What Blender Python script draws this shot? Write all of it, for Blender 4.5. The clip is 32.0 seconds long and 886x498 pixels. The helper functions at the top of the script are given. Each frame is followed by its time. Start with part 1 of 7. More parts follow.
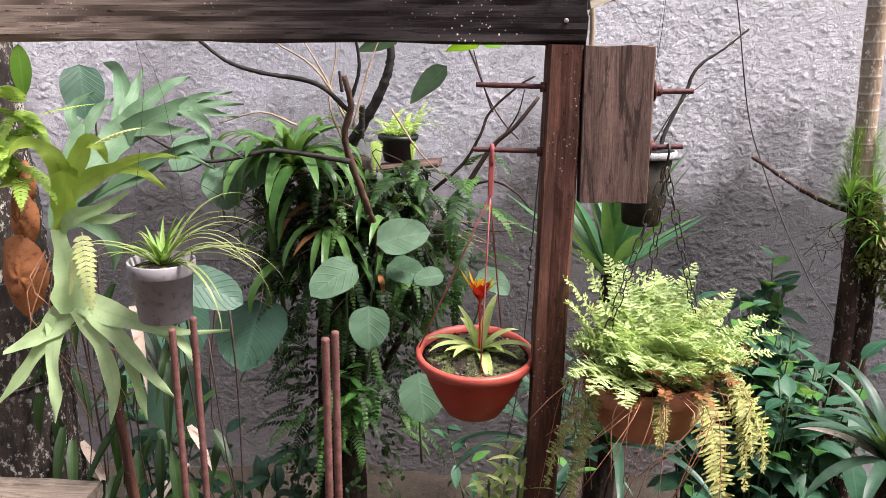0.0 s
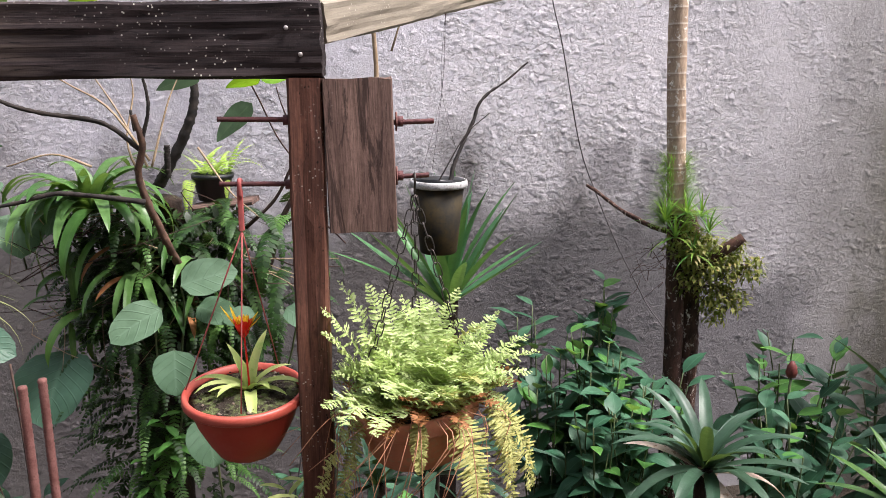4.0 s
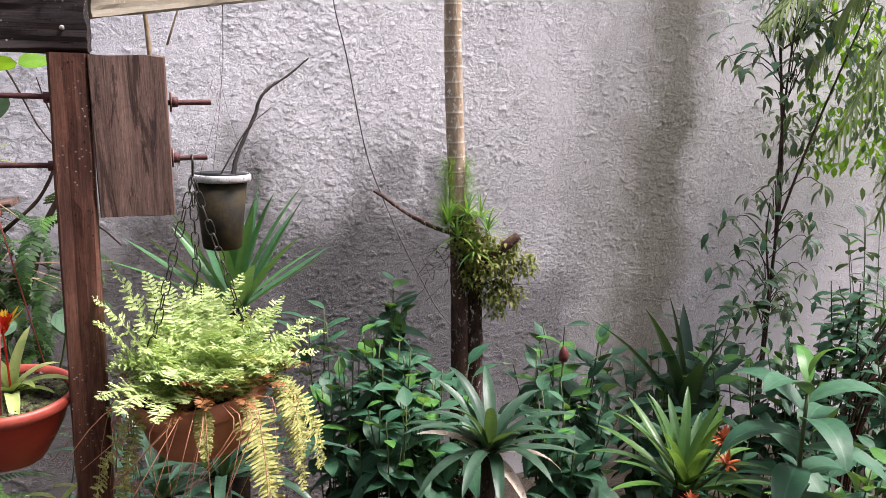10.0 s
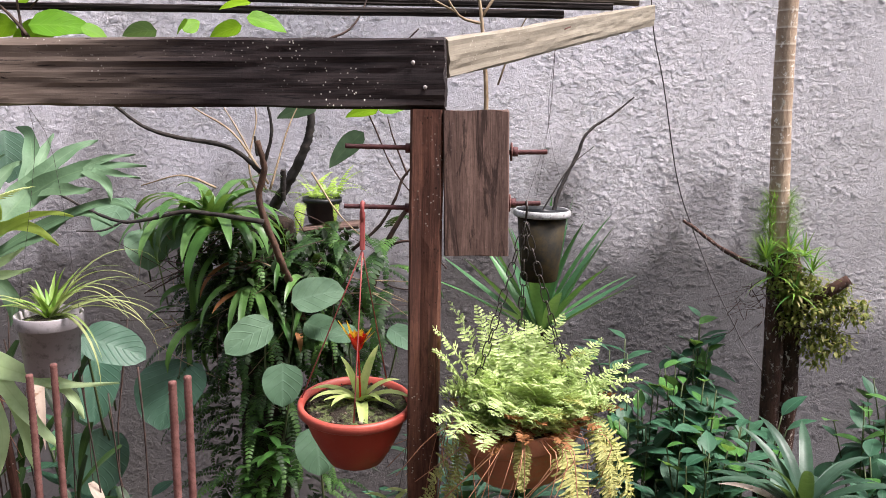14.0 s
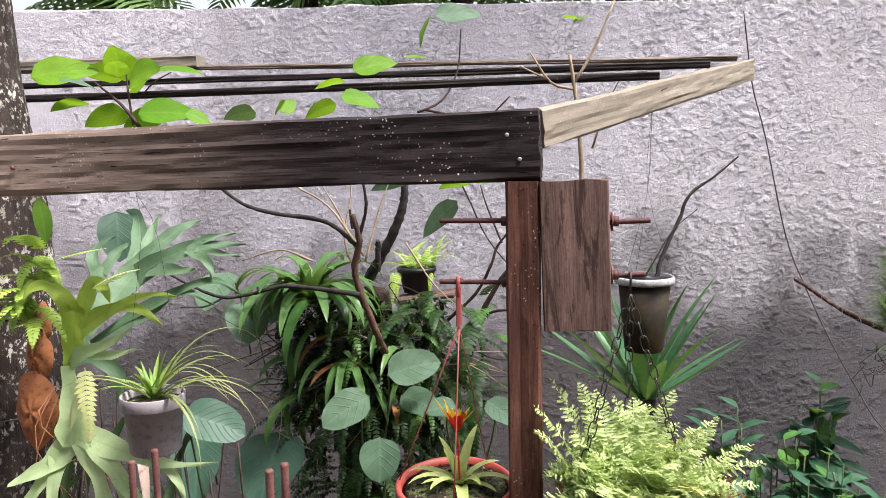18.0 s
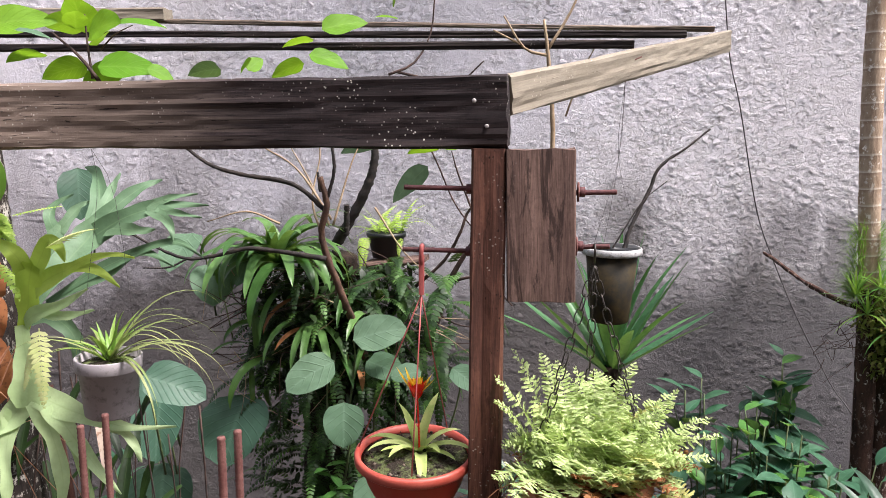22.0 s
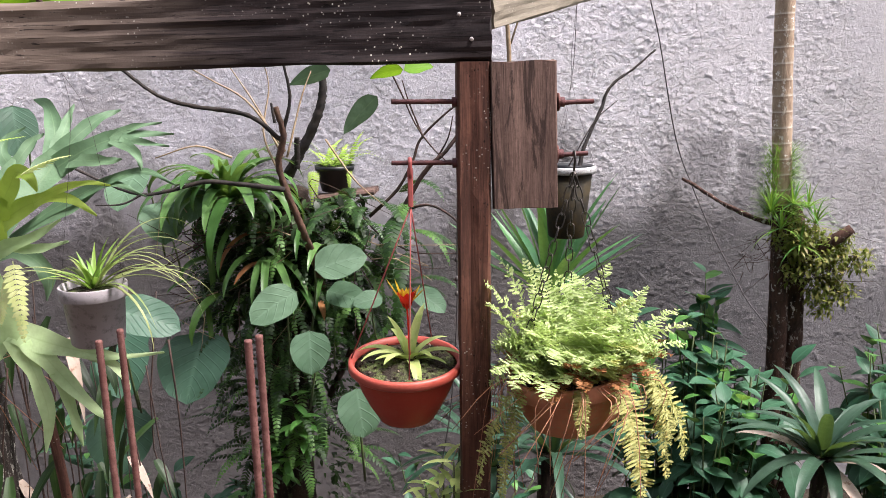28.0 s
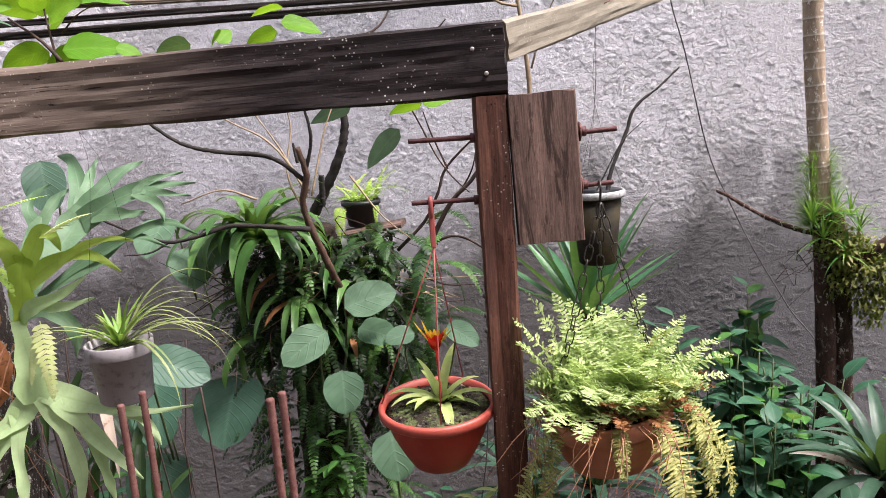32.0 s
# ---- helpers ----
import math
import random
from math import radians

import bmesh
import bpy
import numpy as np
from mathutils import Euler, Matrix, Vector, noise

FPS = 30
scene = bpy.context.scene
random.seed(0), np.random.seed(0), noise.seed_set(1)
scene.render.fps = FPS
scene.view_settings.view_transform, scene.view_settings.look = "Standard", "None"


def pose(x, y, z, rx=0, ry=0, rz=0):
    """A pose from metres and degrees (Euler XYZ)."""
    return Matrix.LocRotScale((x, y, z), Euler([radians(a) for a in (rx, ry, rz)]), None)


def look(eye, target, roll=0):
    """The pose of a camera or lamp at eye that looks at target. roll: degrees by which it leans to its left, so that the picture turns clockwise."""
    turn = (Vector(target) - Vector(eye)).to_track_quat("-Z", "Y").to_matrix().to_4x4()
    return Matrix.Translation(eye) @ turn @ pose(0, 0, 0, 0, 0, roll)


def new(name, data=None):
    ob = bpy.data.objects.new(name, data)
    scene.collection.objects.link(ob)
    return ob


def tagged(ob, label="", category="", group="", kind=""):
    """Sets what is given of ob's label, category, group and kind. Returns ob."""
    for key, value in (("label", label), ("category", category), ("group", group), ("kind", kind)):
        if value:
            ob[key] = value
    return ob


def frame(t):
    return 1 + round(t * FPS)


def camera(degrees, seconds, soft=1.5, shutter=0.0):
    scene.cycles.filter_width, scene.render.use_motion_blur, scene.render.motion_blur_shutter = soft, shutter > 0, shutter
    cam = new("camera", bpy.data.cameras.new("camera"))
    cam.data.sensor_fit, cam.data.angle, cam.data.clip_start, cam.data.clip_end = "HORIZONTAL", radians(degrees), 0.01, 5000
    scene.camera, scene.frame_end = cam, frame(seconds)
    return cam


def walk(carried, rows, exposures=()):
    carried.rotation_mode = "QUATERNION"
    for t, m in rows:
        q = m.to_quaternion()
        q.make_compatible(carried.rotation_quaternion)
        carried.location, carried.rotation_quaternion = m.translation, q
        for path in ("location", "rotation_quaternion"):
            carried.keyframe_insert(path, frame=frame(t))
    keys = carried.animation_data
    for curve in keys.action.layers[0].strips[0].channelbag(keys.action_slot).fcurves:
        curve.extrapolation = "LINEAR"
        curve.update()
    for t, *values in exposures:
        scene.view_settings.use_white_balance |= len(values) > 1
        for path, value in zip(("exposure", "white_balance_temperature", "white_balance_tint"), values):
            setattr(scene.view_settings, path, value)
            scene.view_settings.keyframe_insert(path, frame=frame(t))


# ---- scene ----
cam = camera(59.6, 32.0, soft=0.7)
PATH = [
    (0, (0.068, 0.04, 1.703), (0.023, 1.961, 1.15), 1.1),
    (0.5, (0.281, -0.036, 1.676), (0.302, 1.891, 1.139), 0.8),
    (1, (0.396, -0.034, 1.675), (0.504, 1.897, 1.162), 1.3),
    (1.5, (0.4, 0.0, 1.691), (0.557, 1.934, 1.206), 1.6),
    (2, (0.403, 0.001, 1.69), (0.602, 1.937, 1.231), 2.0),
    (2.5, (0.405, -0.02, 1.694), (0.573, 1.924, 1.255), 1.5),
    (3, (0.393, -0.018, 1.692), (0.566, 1.929, 1.268), 1.1),
    (3.5, (0.379, 0.004, 1.691), (0.593, 1.941, 1.241), 0.8),
    (5.5, (0.297, 0.048, 1.721), (0.478, 1.984, 1.255), -1.3),
    (6, (0.267, 0.03, 1.702), (0.447, 1.973, 1.264), -1.7),
    (6.5, (0.268, -0.015, 1.661), (0.457, 1.928, 1.229), -1.1),
    (7, (0.243, -0.044, 1.651), (0.457, 1.892, 1.199), 0.1),
    (7.5, (0.22, -0.065, 1.643), (0.535, 1.854, 1.176), 0.9),
    (8, (0.263, -0.05, 1.632), (0.729, 1.844, 1.192), 0.7),
    (8.5, (0.367, -0.051, 1.643), (0.984, 1.808, 1.237), -0.1),
    (9, (0.398, -0.048, 1.636), (1.126, 1.772, 1.238), 0.2),
    (9.5, (0.398, -0.045, 1.633), (1.156, 1.761, 1.229), 1.1),
    (10, (0.377, -0.04, 1.625), (1.109, 1.779, 1.225), 1.9),
    (10.5, (0.332, -0.033, 1.635), (0.988, 1.817, 1.25), 2.2),
    (11, (0.313, -0.035, 1.635), (0.877, 1.844, 1.249), 1.6),
    (11.1, (0.307, -0.085, 1.654), (0.853, 1.798, 1.258), 1.3),
    (11.5, (0.347, 0.003, 1.668), (0.805, 1.908, 1.264), 0.6),
    (12, (0.341, 0.031, 1.672), (0.645, 1.97, 1.286), -0.8),
    (12.5, (0.311, 0.017, 1.7), (0.451, 1.978, 1.331), -1.7),
    (13, (0.318, -0.009, 1.695), (0.387, 1.958, 1.344), -1.6),
    (13.5, (0.304, -0.045, 1.701), (0.35, 1.921, 1.336), -0.1),
    (14, (0.305, -0.048, 1.696), (0.307, 1.915, 1.314), 1.2),
    (14.5, (0.29, -0.03, 1.695), (0.23, 1.935, 1.329), 1.4),
    (15, (0.295, -0.013, 1.709), (0.164, 1.957, 1.385), 1.2),
    (15.5, (0.312, 0.002, 1.708), (0.128, 1.975, 1.436), 0.5),
    (17.5, (0.309, 0.013, 1.725), (0.065, 1.985, 1.497), -1.2),
    (18, (0.294, 0.007, 1.72), (0.055, 1.979, 1.491), -1.2),
    (18.5, (0.281, 0.012, 1.715), (0.05, 1.985, 1.485), -1.2),
    (19, (0.296, 0.021, 1.726), (0.064, 1.994, 1.502), -1.5),
    (19.5, (0.271, 0.029, 1.721), (0.029, 2.004, 1.515), -1.6),
    (20, (0.281, 0.028, 1.729), (0.009, 1.998, 1.517), -1.3),
    (20.5, (0.267, 0.018, 1.719), (-0.044, 1.977, 1.466), -0.3),
    (21, (0.263, 0.028, 1.711), (-0.052, 1.979, 1.398), 0.7),
    (21.5, (0.296, 0.036, 1.72), (0.032, 1.989, 1.379), 0.8),
    (22, (0.318, 0.037, 1.723), (0.14, 2.003, 1.402), 0.4),
    (22.5, (0.334, 0.031, 1.74), (0.245, 2.008, 1.446), -0.1),
    (23, (0.334, 0.0, 1.736), (0.286, 1.976, 1.431), -0.4),
    (23.5, (0.317, -0.005, 1.725), (0.261, 1.967, 1.395), -0.1),
    (24, (0.318, 0.0, 1.705), (0.254, 1.968, 1.352), -0.1),
    (24.5, (0.293, 0.025, 1.717), (0.229, 1.991, 1.355), -0.3),
    (25, (0.264, 0.043, 1.708), (0.225, 2.003, 1.311), -0.6),
    (25.5, (0.197, 0.063, 1.681), (0.187, 2.014, 1.241), -0.8),
    (26, (0.161, 0.024, 1.685), (0.162, 1.967, 1.211), -1.1),
    (26.5, (0.157, -0.024, 1.67), (0.198, 1.92, 1.203), -0.7),
    (28.5, (0.129, -0.055, 1.647), (0.194, 1.898, 1.221), -0.7),
    (29, (0.097, -0.062, 1.639), (0.032, 1.896, 1.236), -0.8),
    (29.5, (0.042, -0.065, 1.639), (-0.144, 1.883, 1.225), -1.2),
    (30, (0.079, -0.058, 1.649), (-0.13, 1.882, 1.213), -2.4),
    (30.5, (0.188, -0.012, 1.676), (0.031, 1.934, 1.24), -3.2),
    (31, (0.169, -0.022, 1.677), (0.084, 1.933, 1.263), -3.5),
    (31.5, (0.148, -0.012, 1.683), (0.092, 1.947, 1.283), -3.8),
    (32, (0.17, 0.001, 1.685), (0.143, 1.962, 1.291), -4.2),
]
walk(cam, [(t, look(eye, target, roll)) for t, eye, target, roll in PATH],
     exposures=[(0.0, 1.25, 6350, 16), (3.0, 1.16, 6350, 16), (7.0, 1.16, 6350, 16), (8.2, 1.25, 6350, 16), (11.2, 1.26, 6350, 16), (13.0, 1.16, 6350, 16), (26.0, 1.16, 6350, 16), (29.0, 1.29, 6350, 16), (32.0, 1.16, 6350, 16)])

# ---- light: bright hazy daylight from high on the right ----
SUN_EL, SUN_AZ = 62.0, 109.0   # azimuth: degrees from +y towards +x
world = bpy.data.worlds.new("sky")
scene.world = world
world.use_nodes = True
wn = world.node_tree.nodes
sky = wn.new("ShaderNodeTexSky")
sky.sky_type = "NISHITA"
sky.sun_disc = False
sky.sun_elevation = radians(SUN_EL)
sky.sun_rotation = radians(SUN_AZ)
sky.air_density, sky.dust_density, sky.ozone_density = 1.0, 4.0, 1.0
wn["Background"].inputs[1].default_value = 0.138
haze = wn.new("ShaderNodeHueSaturation")      # thin white cloud takes most of the blue out of the sky
haze.inputs["Saturation"].default_value = 0.4
world.node_tree.links.new(sky.outputs[0], haze.inputs["Color"])
world.node_tree.links.new(haze.outputs[0], wn["Background"].inputs[0])
sun_dir = Vector((math.sin(radians(SUN_AZ)) * math.cos(radians(SUN_EL)),
                  math.cos(radians(SUN_AZ)) * math.cos(radians(SUN_EL)), math.sin(radians(SUN_EL))))
sun = new("sun", bpy.data.lights.new("sun", "SUN"))
sun.data.energy, sun.data.angle, sun.data.color = 4.2, radians(15), (1.0, 0.95, 0.88)
sun.matrix_world = look(sun_dir * 20, (0, 0, 0))

# ---- material helpers ----
def mat(name, rough=0.6, metal=0.0, spec=0.5):
    m = bpy.data.materials.new(name)
    m.use_nodes = True
    b = m.node_tree.nodes["Principled BSDF"]
    b.inputs["Roughness"].default_value = rough
    b.inputs["Metallic"].default_value = metal
    b.inputs["Specular IOR Level"].default_value = spec
    return m, m.node_tree, b


def nd(tree, kind, **sets):
    n = tree.nodes.new(kind)
    for k, val in sets.items():
        n.inputs[k].default_value = val
    return n


def coords(tree, attr=None, scale=(1, 1, 1)):
    if attr:
        src = tree.nodes.new("ShaderNodeAttribute")
        src.attribute_name = attr
        out = src.outputs["Vector"]
    else:
        out = tree.nodes.new("ShaderNodeTexCoord").outputs["Object"]
    mp = nd(tree, "ShaderNodeMapping")
    mp.inputs["Scale"].default_value = scale
    tree.links.new(out, mp.inputs[0])
    return mp.outputs[0]


def noise_tex(tree, vec, scale, detail=4, rough=0.6, dist=0.0):
    n = nd(tree, "ShaderNodeTexNoise", Scale=scale, Detail=detail, Roughness=rough, Distortion=dist)
    tree.links.new(vec, n.inputs["Vector"])
    return n.outputs[0]


def ramp(tree, fac, *stops):
    r = tree.nodes.new("ShaderNodeValToRGB")
    els = r.color_ramp.elements
    while len(els) < len(stops):
        els.new(0.5)
    for e, (p, c) in zip(els, stops):
        e.position = p
        e.color = (c, c, c, 1) if isinstance(c, (int, float)) else (*c, 1)
    tree.links.new(fac, r.inputs[0])
    return r.outputs[0]


def mix(tree, fac, a, b, mode="MIX"):
    n = tree.nodes.new("ShaderNodeMix")
    n.data_type, n.blend_type = "RGBA", mode
    for sock, val in ((n.inputs[0], fac), (n.inputs[6], a), (n.inputs[7], b)):
        if isinstance(val, bpy.types.NodeSocket):
            tree.links.new(val, sock)
        elif isinstance(val, (int, float)):
            sock.default_value = val
        else:
            sock.default_value = (*val, 1)
    return n.outputs[2]


def bump(tree, bsdf, height, strength=0.5, dist=0.005):
    n = nd(tree, "ShaderNodeBump", Strength=strength, Distance=dist)
    tree.links.new(height, n.inputs["Height"])
    tree.links.new(n.outputs[0], bsdf.inputs["Normal"])


def obrand(tree):
    return tree.nodes.new("ShaderNodeObjectInfo").outputs["Random"]


def isrand(tree):
    return tree.nodes.new("ShaderNodeNewGeometry").outputs["Random Per Island"]


# ---- materials ----
def wood_mat(name, dark, light, streak, specks=0.0, grain=1.0, bleach=None, blot=0.6, crack=1.0, pits=0.0):
    m, t, b = mat(name, 0.8, 0, 0.25)
    v3 = coords(t, "loc", (1, 1, 1))
    n1 = noise_tex(t, coords(t, "loc", (1.3, 17 * grain, 17 * grain)), 2.2, 6, 0.65, 0.5)      # broad streaks along the grain
    n4 = noise_tex(t, coords(t, "loc", (3.2, 62 * grain, 62 * grain)), 2.0, 5, 0.65, 0.4)      # narrow streaks
    n2 = noise_tex(t, coords(t, "loc", (7, 190, 190)), 2.0, 3, 0.6)                             # fibres
    n3 = noise_tex(t, coords(t, "loc", (1, 2.2, 2.2)), 9.0, 7, 0.75, 0.5)                       # blotches
    n5 = noise_tex(t, v3, 90.0, 4, 0.7)
    col = mix(t, ramp(t, n1, (0.34, 0.0), (0.66, 1.0)), dark, light)
    col = mix(t, ramp(t, n4, (0.42, 0.0), (0.62, 0.7)), col, streak)
    col = mix(t, ramp(t, n3, (0.5, 0.0), (0.68, 0.45)), col, tuple(c * 1.25 for c in light))
    col = mix(t, ramp(t, n2, (0.38, 0.5), (0.54, 0.0)), col, tuple(c * 0.8 for c in dark))
    col = mix(t, ramp(t, n5, (0.36, 0.3), (0.5, 0.0)), col, dark)
    blo = noise_tex(t, coords(t, "loc", (1.7, 15, 15)), 2.6, 6, 0.72, 0.7)
    col = mix(t, ramp(t, blo, (0.52, 0.0), (0.585, blot)), col, tuple(c * 0.5 for c in dark))
    crk = noise_tex(t, coords(t, "loc", (1.9, 58, 58)), 2.2, 4, 0.6, 0.7)
    col = mix(t, ramp(t, crk, (0.29, crack), (0.315, 0.0)), col, tuple(c * 0.15 for c in dark))
    if bleach:      # one end is bleached by the weather, with a ragged edge
        sp0 = t.nodes.new("ShaderNodeSeparateXYZ")
        t.links.new(coords(t, "loc"), sp0.inputs[0])
        ad = nd(t, "ShaderNodeMath")
        ad.operation = "MULTIPLY_ADD"
        ad.inputs[1].default_value = 0.9
        t.links.new(n1, ad.inputs[0])
        t.links.new(sp0.outputs[0], ad.inputs[2])
        lo, hi, bc = bleach
        mr = nd(t, "ShaderNodeMapRange")
        mr.inputs["From Min"].default_value, mr.inputs["From Max"].default_value = lo, hi
        t.links.new(ad.outputs[0], mr.inputs["Value"])
        bl = mix(t, ramp(t, n1, (0.35, 0.0), (0.65, 1.0)), tuple(c * 0.6 for c in bc), tuple(c * 1.25 for c in bc))
        col = mix(t, ramp(t, mr.outputs[0], (0.0, 0.95), (1.0, 0.0)), col, bl)
        ck2 = noise_tex(t, coords(t, "loc", (6, 75, 75)), 2.2, 4, 0.65, 0.5)
        col = mix(t, ramp(t, ck2, (0.35, 0.85), (0.375, 0.0)), col, tuple(c * 0.4 for c in dark))
    if pits:        # insect holes and chipped spots, in clusters
        vp = nd(t, "ShaderNodeTexVoronoi", Scale=150.0)
        t.links.new(coords(t, "loc", (0.6, 1, 1)), vp.inputs["Vector"])
        fp = nd(t, "ShaderNodeMath")
        fp.operation = "MULTIPLY"
        t.links.new(ramp(t, vp.outputs["Distance"], (0.22, pits), (0.34, 0.0)), fp.inputs[0])
        t.links.new(ramp(t, noise_tex(t, coords(t, "loc", (0.7, 1, 1)), 26.0, 4, 0.7), (0.58, 0.0), (0.64, 1.0)), fp.inputs[1])
        col = mix(t, fp.outputs[0], col, tuple(c * 0.2 for c in dark))
    if specks:
        vo = nd(t, "ShaderNodeTexVoronoi", Scale=95.0)
        t.links.new(v3, vo.inputs["Vector"])
        sp = vo.outputs["Distance"]
        big = noise_tex(t, v3, 6.0, 2, 0.5)
        f = nd(t, "ShaderNodeMath")
        f.operation = "MULTIPLY"
        t.links.new(ramp(t, sp, (0.13, specks), (0.2, 0.0)), f.inputs[0])
        t.links.new(ramp(t, big, (0.5, 0.0), (0.66, 1.0)), f.inputs[1])
        col = mix(t, f.outputs[0], col, (0.55, 0.52, 0.46))
    t.links.new(col, b.inputs["Base Color"])
    bump(t, b, mix(t, 0.5, mix(t, 0.5, n4, mix(t, 0.6, n2, n5)), ramp(t, crk, (0.29, 0.0), (0.34, 1.0))), 0.7, 0.004)
    return m


M_BEAM = wood_mat("beam_wood", (0.012, 0.0085, 0.0095), (0.043, 0.03, 0.029), (0.023, 0.016, 0.018), 1.0, 2.6, (12.2, 12.95, (0.33, 0.25, 0.2)), 0.2, 0.8)
M_POST = wood_mat("post_wood", (0.045, 0.018, 0.013), (0.15, 0.064, 0.042), (0.095, 0.039, 0.027), 0.7, blot=0.55, crack=0.7, pits=0.9)
M_BOARD = wood_mat("board_wood", (0.058, 0.033, 0.028), (0.235, 0.15, 0.122), (0.145, 0.088, 0.073), 0.2, blot=0.85, crack=0.6)
M_PALEWOOD = wood_mat("pale_wood", (0.185, 0.155, 0.118), (0.265, 0.236, 0.188), (0.225, 0.19, 0.145), 1.0, 0.6, None, 0.1, 0.25)
M_PURLIN = wood_mat("purlin_wood", (0.01, 0.008, 0.008), (0.04, 0.028, 0.025), (0.02, 0.015, 0.014), 0.3)
M_GREYWOOD = wood_mat("grey_wood", (0.1, 0.075, 0.06), (0.26, 0.21, 0.165), (0.16, 0.12, 0.09), 0.4)


def plain_mat(name, c1, c2, rough, scale=12.0, metal=0.0, bstr=0.15, dirt=None, spec=0.5):
    m, t, b = mat(name, rough, metal, spec)
    v = coords(t)
    n1 = noise_tex(t, v, scale, 5, 0.6)
    n2 = noise_tex(t, v, scale * 6, 4, 0.6)
    col = mix(t, ramp(t, n1, (0.35, 0.0), (0.65, 1.0)), c1, c2)
    if dirt:
        col = mix(t, ramp(t, n2, (0.52, 0.0), (0.7, 0.8)), col, dirt)
    t.links.new(col, b.inputs["Base Color"])
    bump(t, b, n2, bstr, 0.003)
    return m


M_REDPOT = plain_mat("red_plastic", (0.31, 0.034, 0.021), (0.37, 0.046, 0.028), 0.45, 8, 0, 0.05, (0.33, 0.06, 0.038), 0.35)
M_REDRIM = plain_mat("faded_red_plastic", (0.31, 0.043, 0.028), (0.37, 0.075, 0.052), 0.5, 25, 0, 0.1, (0.31, 0.05, 0.035))
M_TERRA = plain_mat("old_terracotta", (0.47, 0.19, 0.1), (0.34, 0.125, 0.07), 0.85, 14, 0, 0.35, (0.3, 0.2, 0.11))
M_GREYPOT = plain_mat("grey_plastic", (0.27, 0.245, 0.258), (0.32, 0.29, 0.305), 0.6, 10, 0, 0.08, (0.13, 0.12, 0.12))
M_BLACKPOT = plain_mat("black_plastic", (0.005, 0.0055, 0.007), (0.011, 0.012, 0.014), 0.45, 10)
M_BUCKET = plain_mat("algae_plastic", (0.006, 0.0055, 0.0045), (0.036, 0.024, 0.006), 0.7, 15, 0, 0.15, (0.006, 0.0055, 0.005), 0.25)
M_RIM = plain_mat("worn_rim", (0.5, 0.5, 0.52), (0.22, 0.21, 0.2), 0.5, 30, 0, 0.2, (0.07, 0.065, 0.06))
M_RUST = plain_mat("rusty_iron", (0.11, 0.04, 0.034), (0.2, 0.092, 0.08), 0.75, 40, 0.3, 0.5, (0.1, 0.032, 0.024))
M_BOLT = plain_mat("red_bolt", (0.05, 0.014, 0.016), (0.1, 0.03, 0.03), 0.65, 60, 0.3, 0.4)
M_CHAIN = plain_mat("dull_chain", (0.03, 0.028, 0.026), (0.07, 0.06, 0.055), 0.5, 80, 0.7, 0.2)
M_NAIL = plain_mat("nail_head", (0.45, 0.42, 0.42), (0.3, 0.27, 0.26), 0.5, 90, 0.4)
M_STRING = plain_mat("red_cord", (0.34, 0.075, 0.07), (0.26, 0.06, 0.055), 0.6, 30)
M_WIRE = plain_mat("dark_wire", (0.03, 0.026, 0.026), (0.06, 0.05, 0.05), 0.6, 20)
M_TWIG = plain_mat("dark_twig", (0.02, 0.011, 0.009), (0.07, 0.036, 0.026), 0.85, 30, 0, 0.5)
M_REDTWIG = plain_mat("red_brown_branch", (0.05, 0.024, 0.016), (0.13, 0.065, 0.04), 0.8, 30, 0, 0.5, (0.03, 0.016, 0.012))
M_BLACKTWIG = plain_mat("black_twig", (0.01, 0.008, 0.008), (0.034, 0.024, 0.02), 0.85, 30, 0, 0.6)
M_PALETWIG = plain_mat("pale_twig", (0.22, 0.15, 0.09), (0.33, 0.25, 0.16), 0.8, 30, 0, 0.4)
M_STEM = plain_mat("green_stem", (0.045, 0.075, 0.025), (0.075, 0.09, 0.03), 0.55, 20)
M_BROWNFIBRE = plain_mat("dry_roots", (0.26, 0.1, 0.05), (0.4, 0.2, 0.12), 0.8, 30)
M_SHIELD = plain_mat("brown_shield_leaf", (0.3, 0.105, 0.035), (0.4, 0.15, 0.055), 0.7, 14, 0, 0.3, (0.11, 0.04, 0.018))


def soil_mat():
    m, t, b = mat("garden_soil", 0.95, 0, 0.2)
    v = coords(t)
    n1 = noise_tex(t, v, 3, 6, 0.7)
    n2 = noise_tex(t, v, 40, 5, 0.7)
    col = mix(t, ramp(t, n1, (0.35, 0.0), (0.65, 1.0)), (0.022, 0.017, 0.013), (0.055, 0.043, 0.033))
    col = mix(t, ramp(t, n2, (0.55, 0.0), (0.7, 0.7)), col, (0.085, 0.07, 0.052))
    t.links.new(col, b.inputs["Base Color"])
    bump(t, b, n2, 0.8, 0.02)
    return m


def moss_mat():
    m, t, b = mat("potting_soil_moss", 0.95, 0, 0.2)
    v = coords(t)
    n1 = noise_tex(t, v, 22, 5, 0.7)
    n2 = noise_tex(t, v, 130, 4, 0.7)
    col = mix(t, ramp(t, n1, (0.46, 0.0), (0.58, 1.0)), (0.035, 0.026, 0.02), (0.13, 0.16, 0.06))
    col = mix(t, ramp(t, n2, (0.58, 0.0), (0.68, 0.7)), col, (0.26, 0.26, 0.18))
    t.links.new(col, b.inputs["Base Color"])
    bump(t, b, mix(t, 0.5, n1, n2), 1.0, 0.03)
    return m


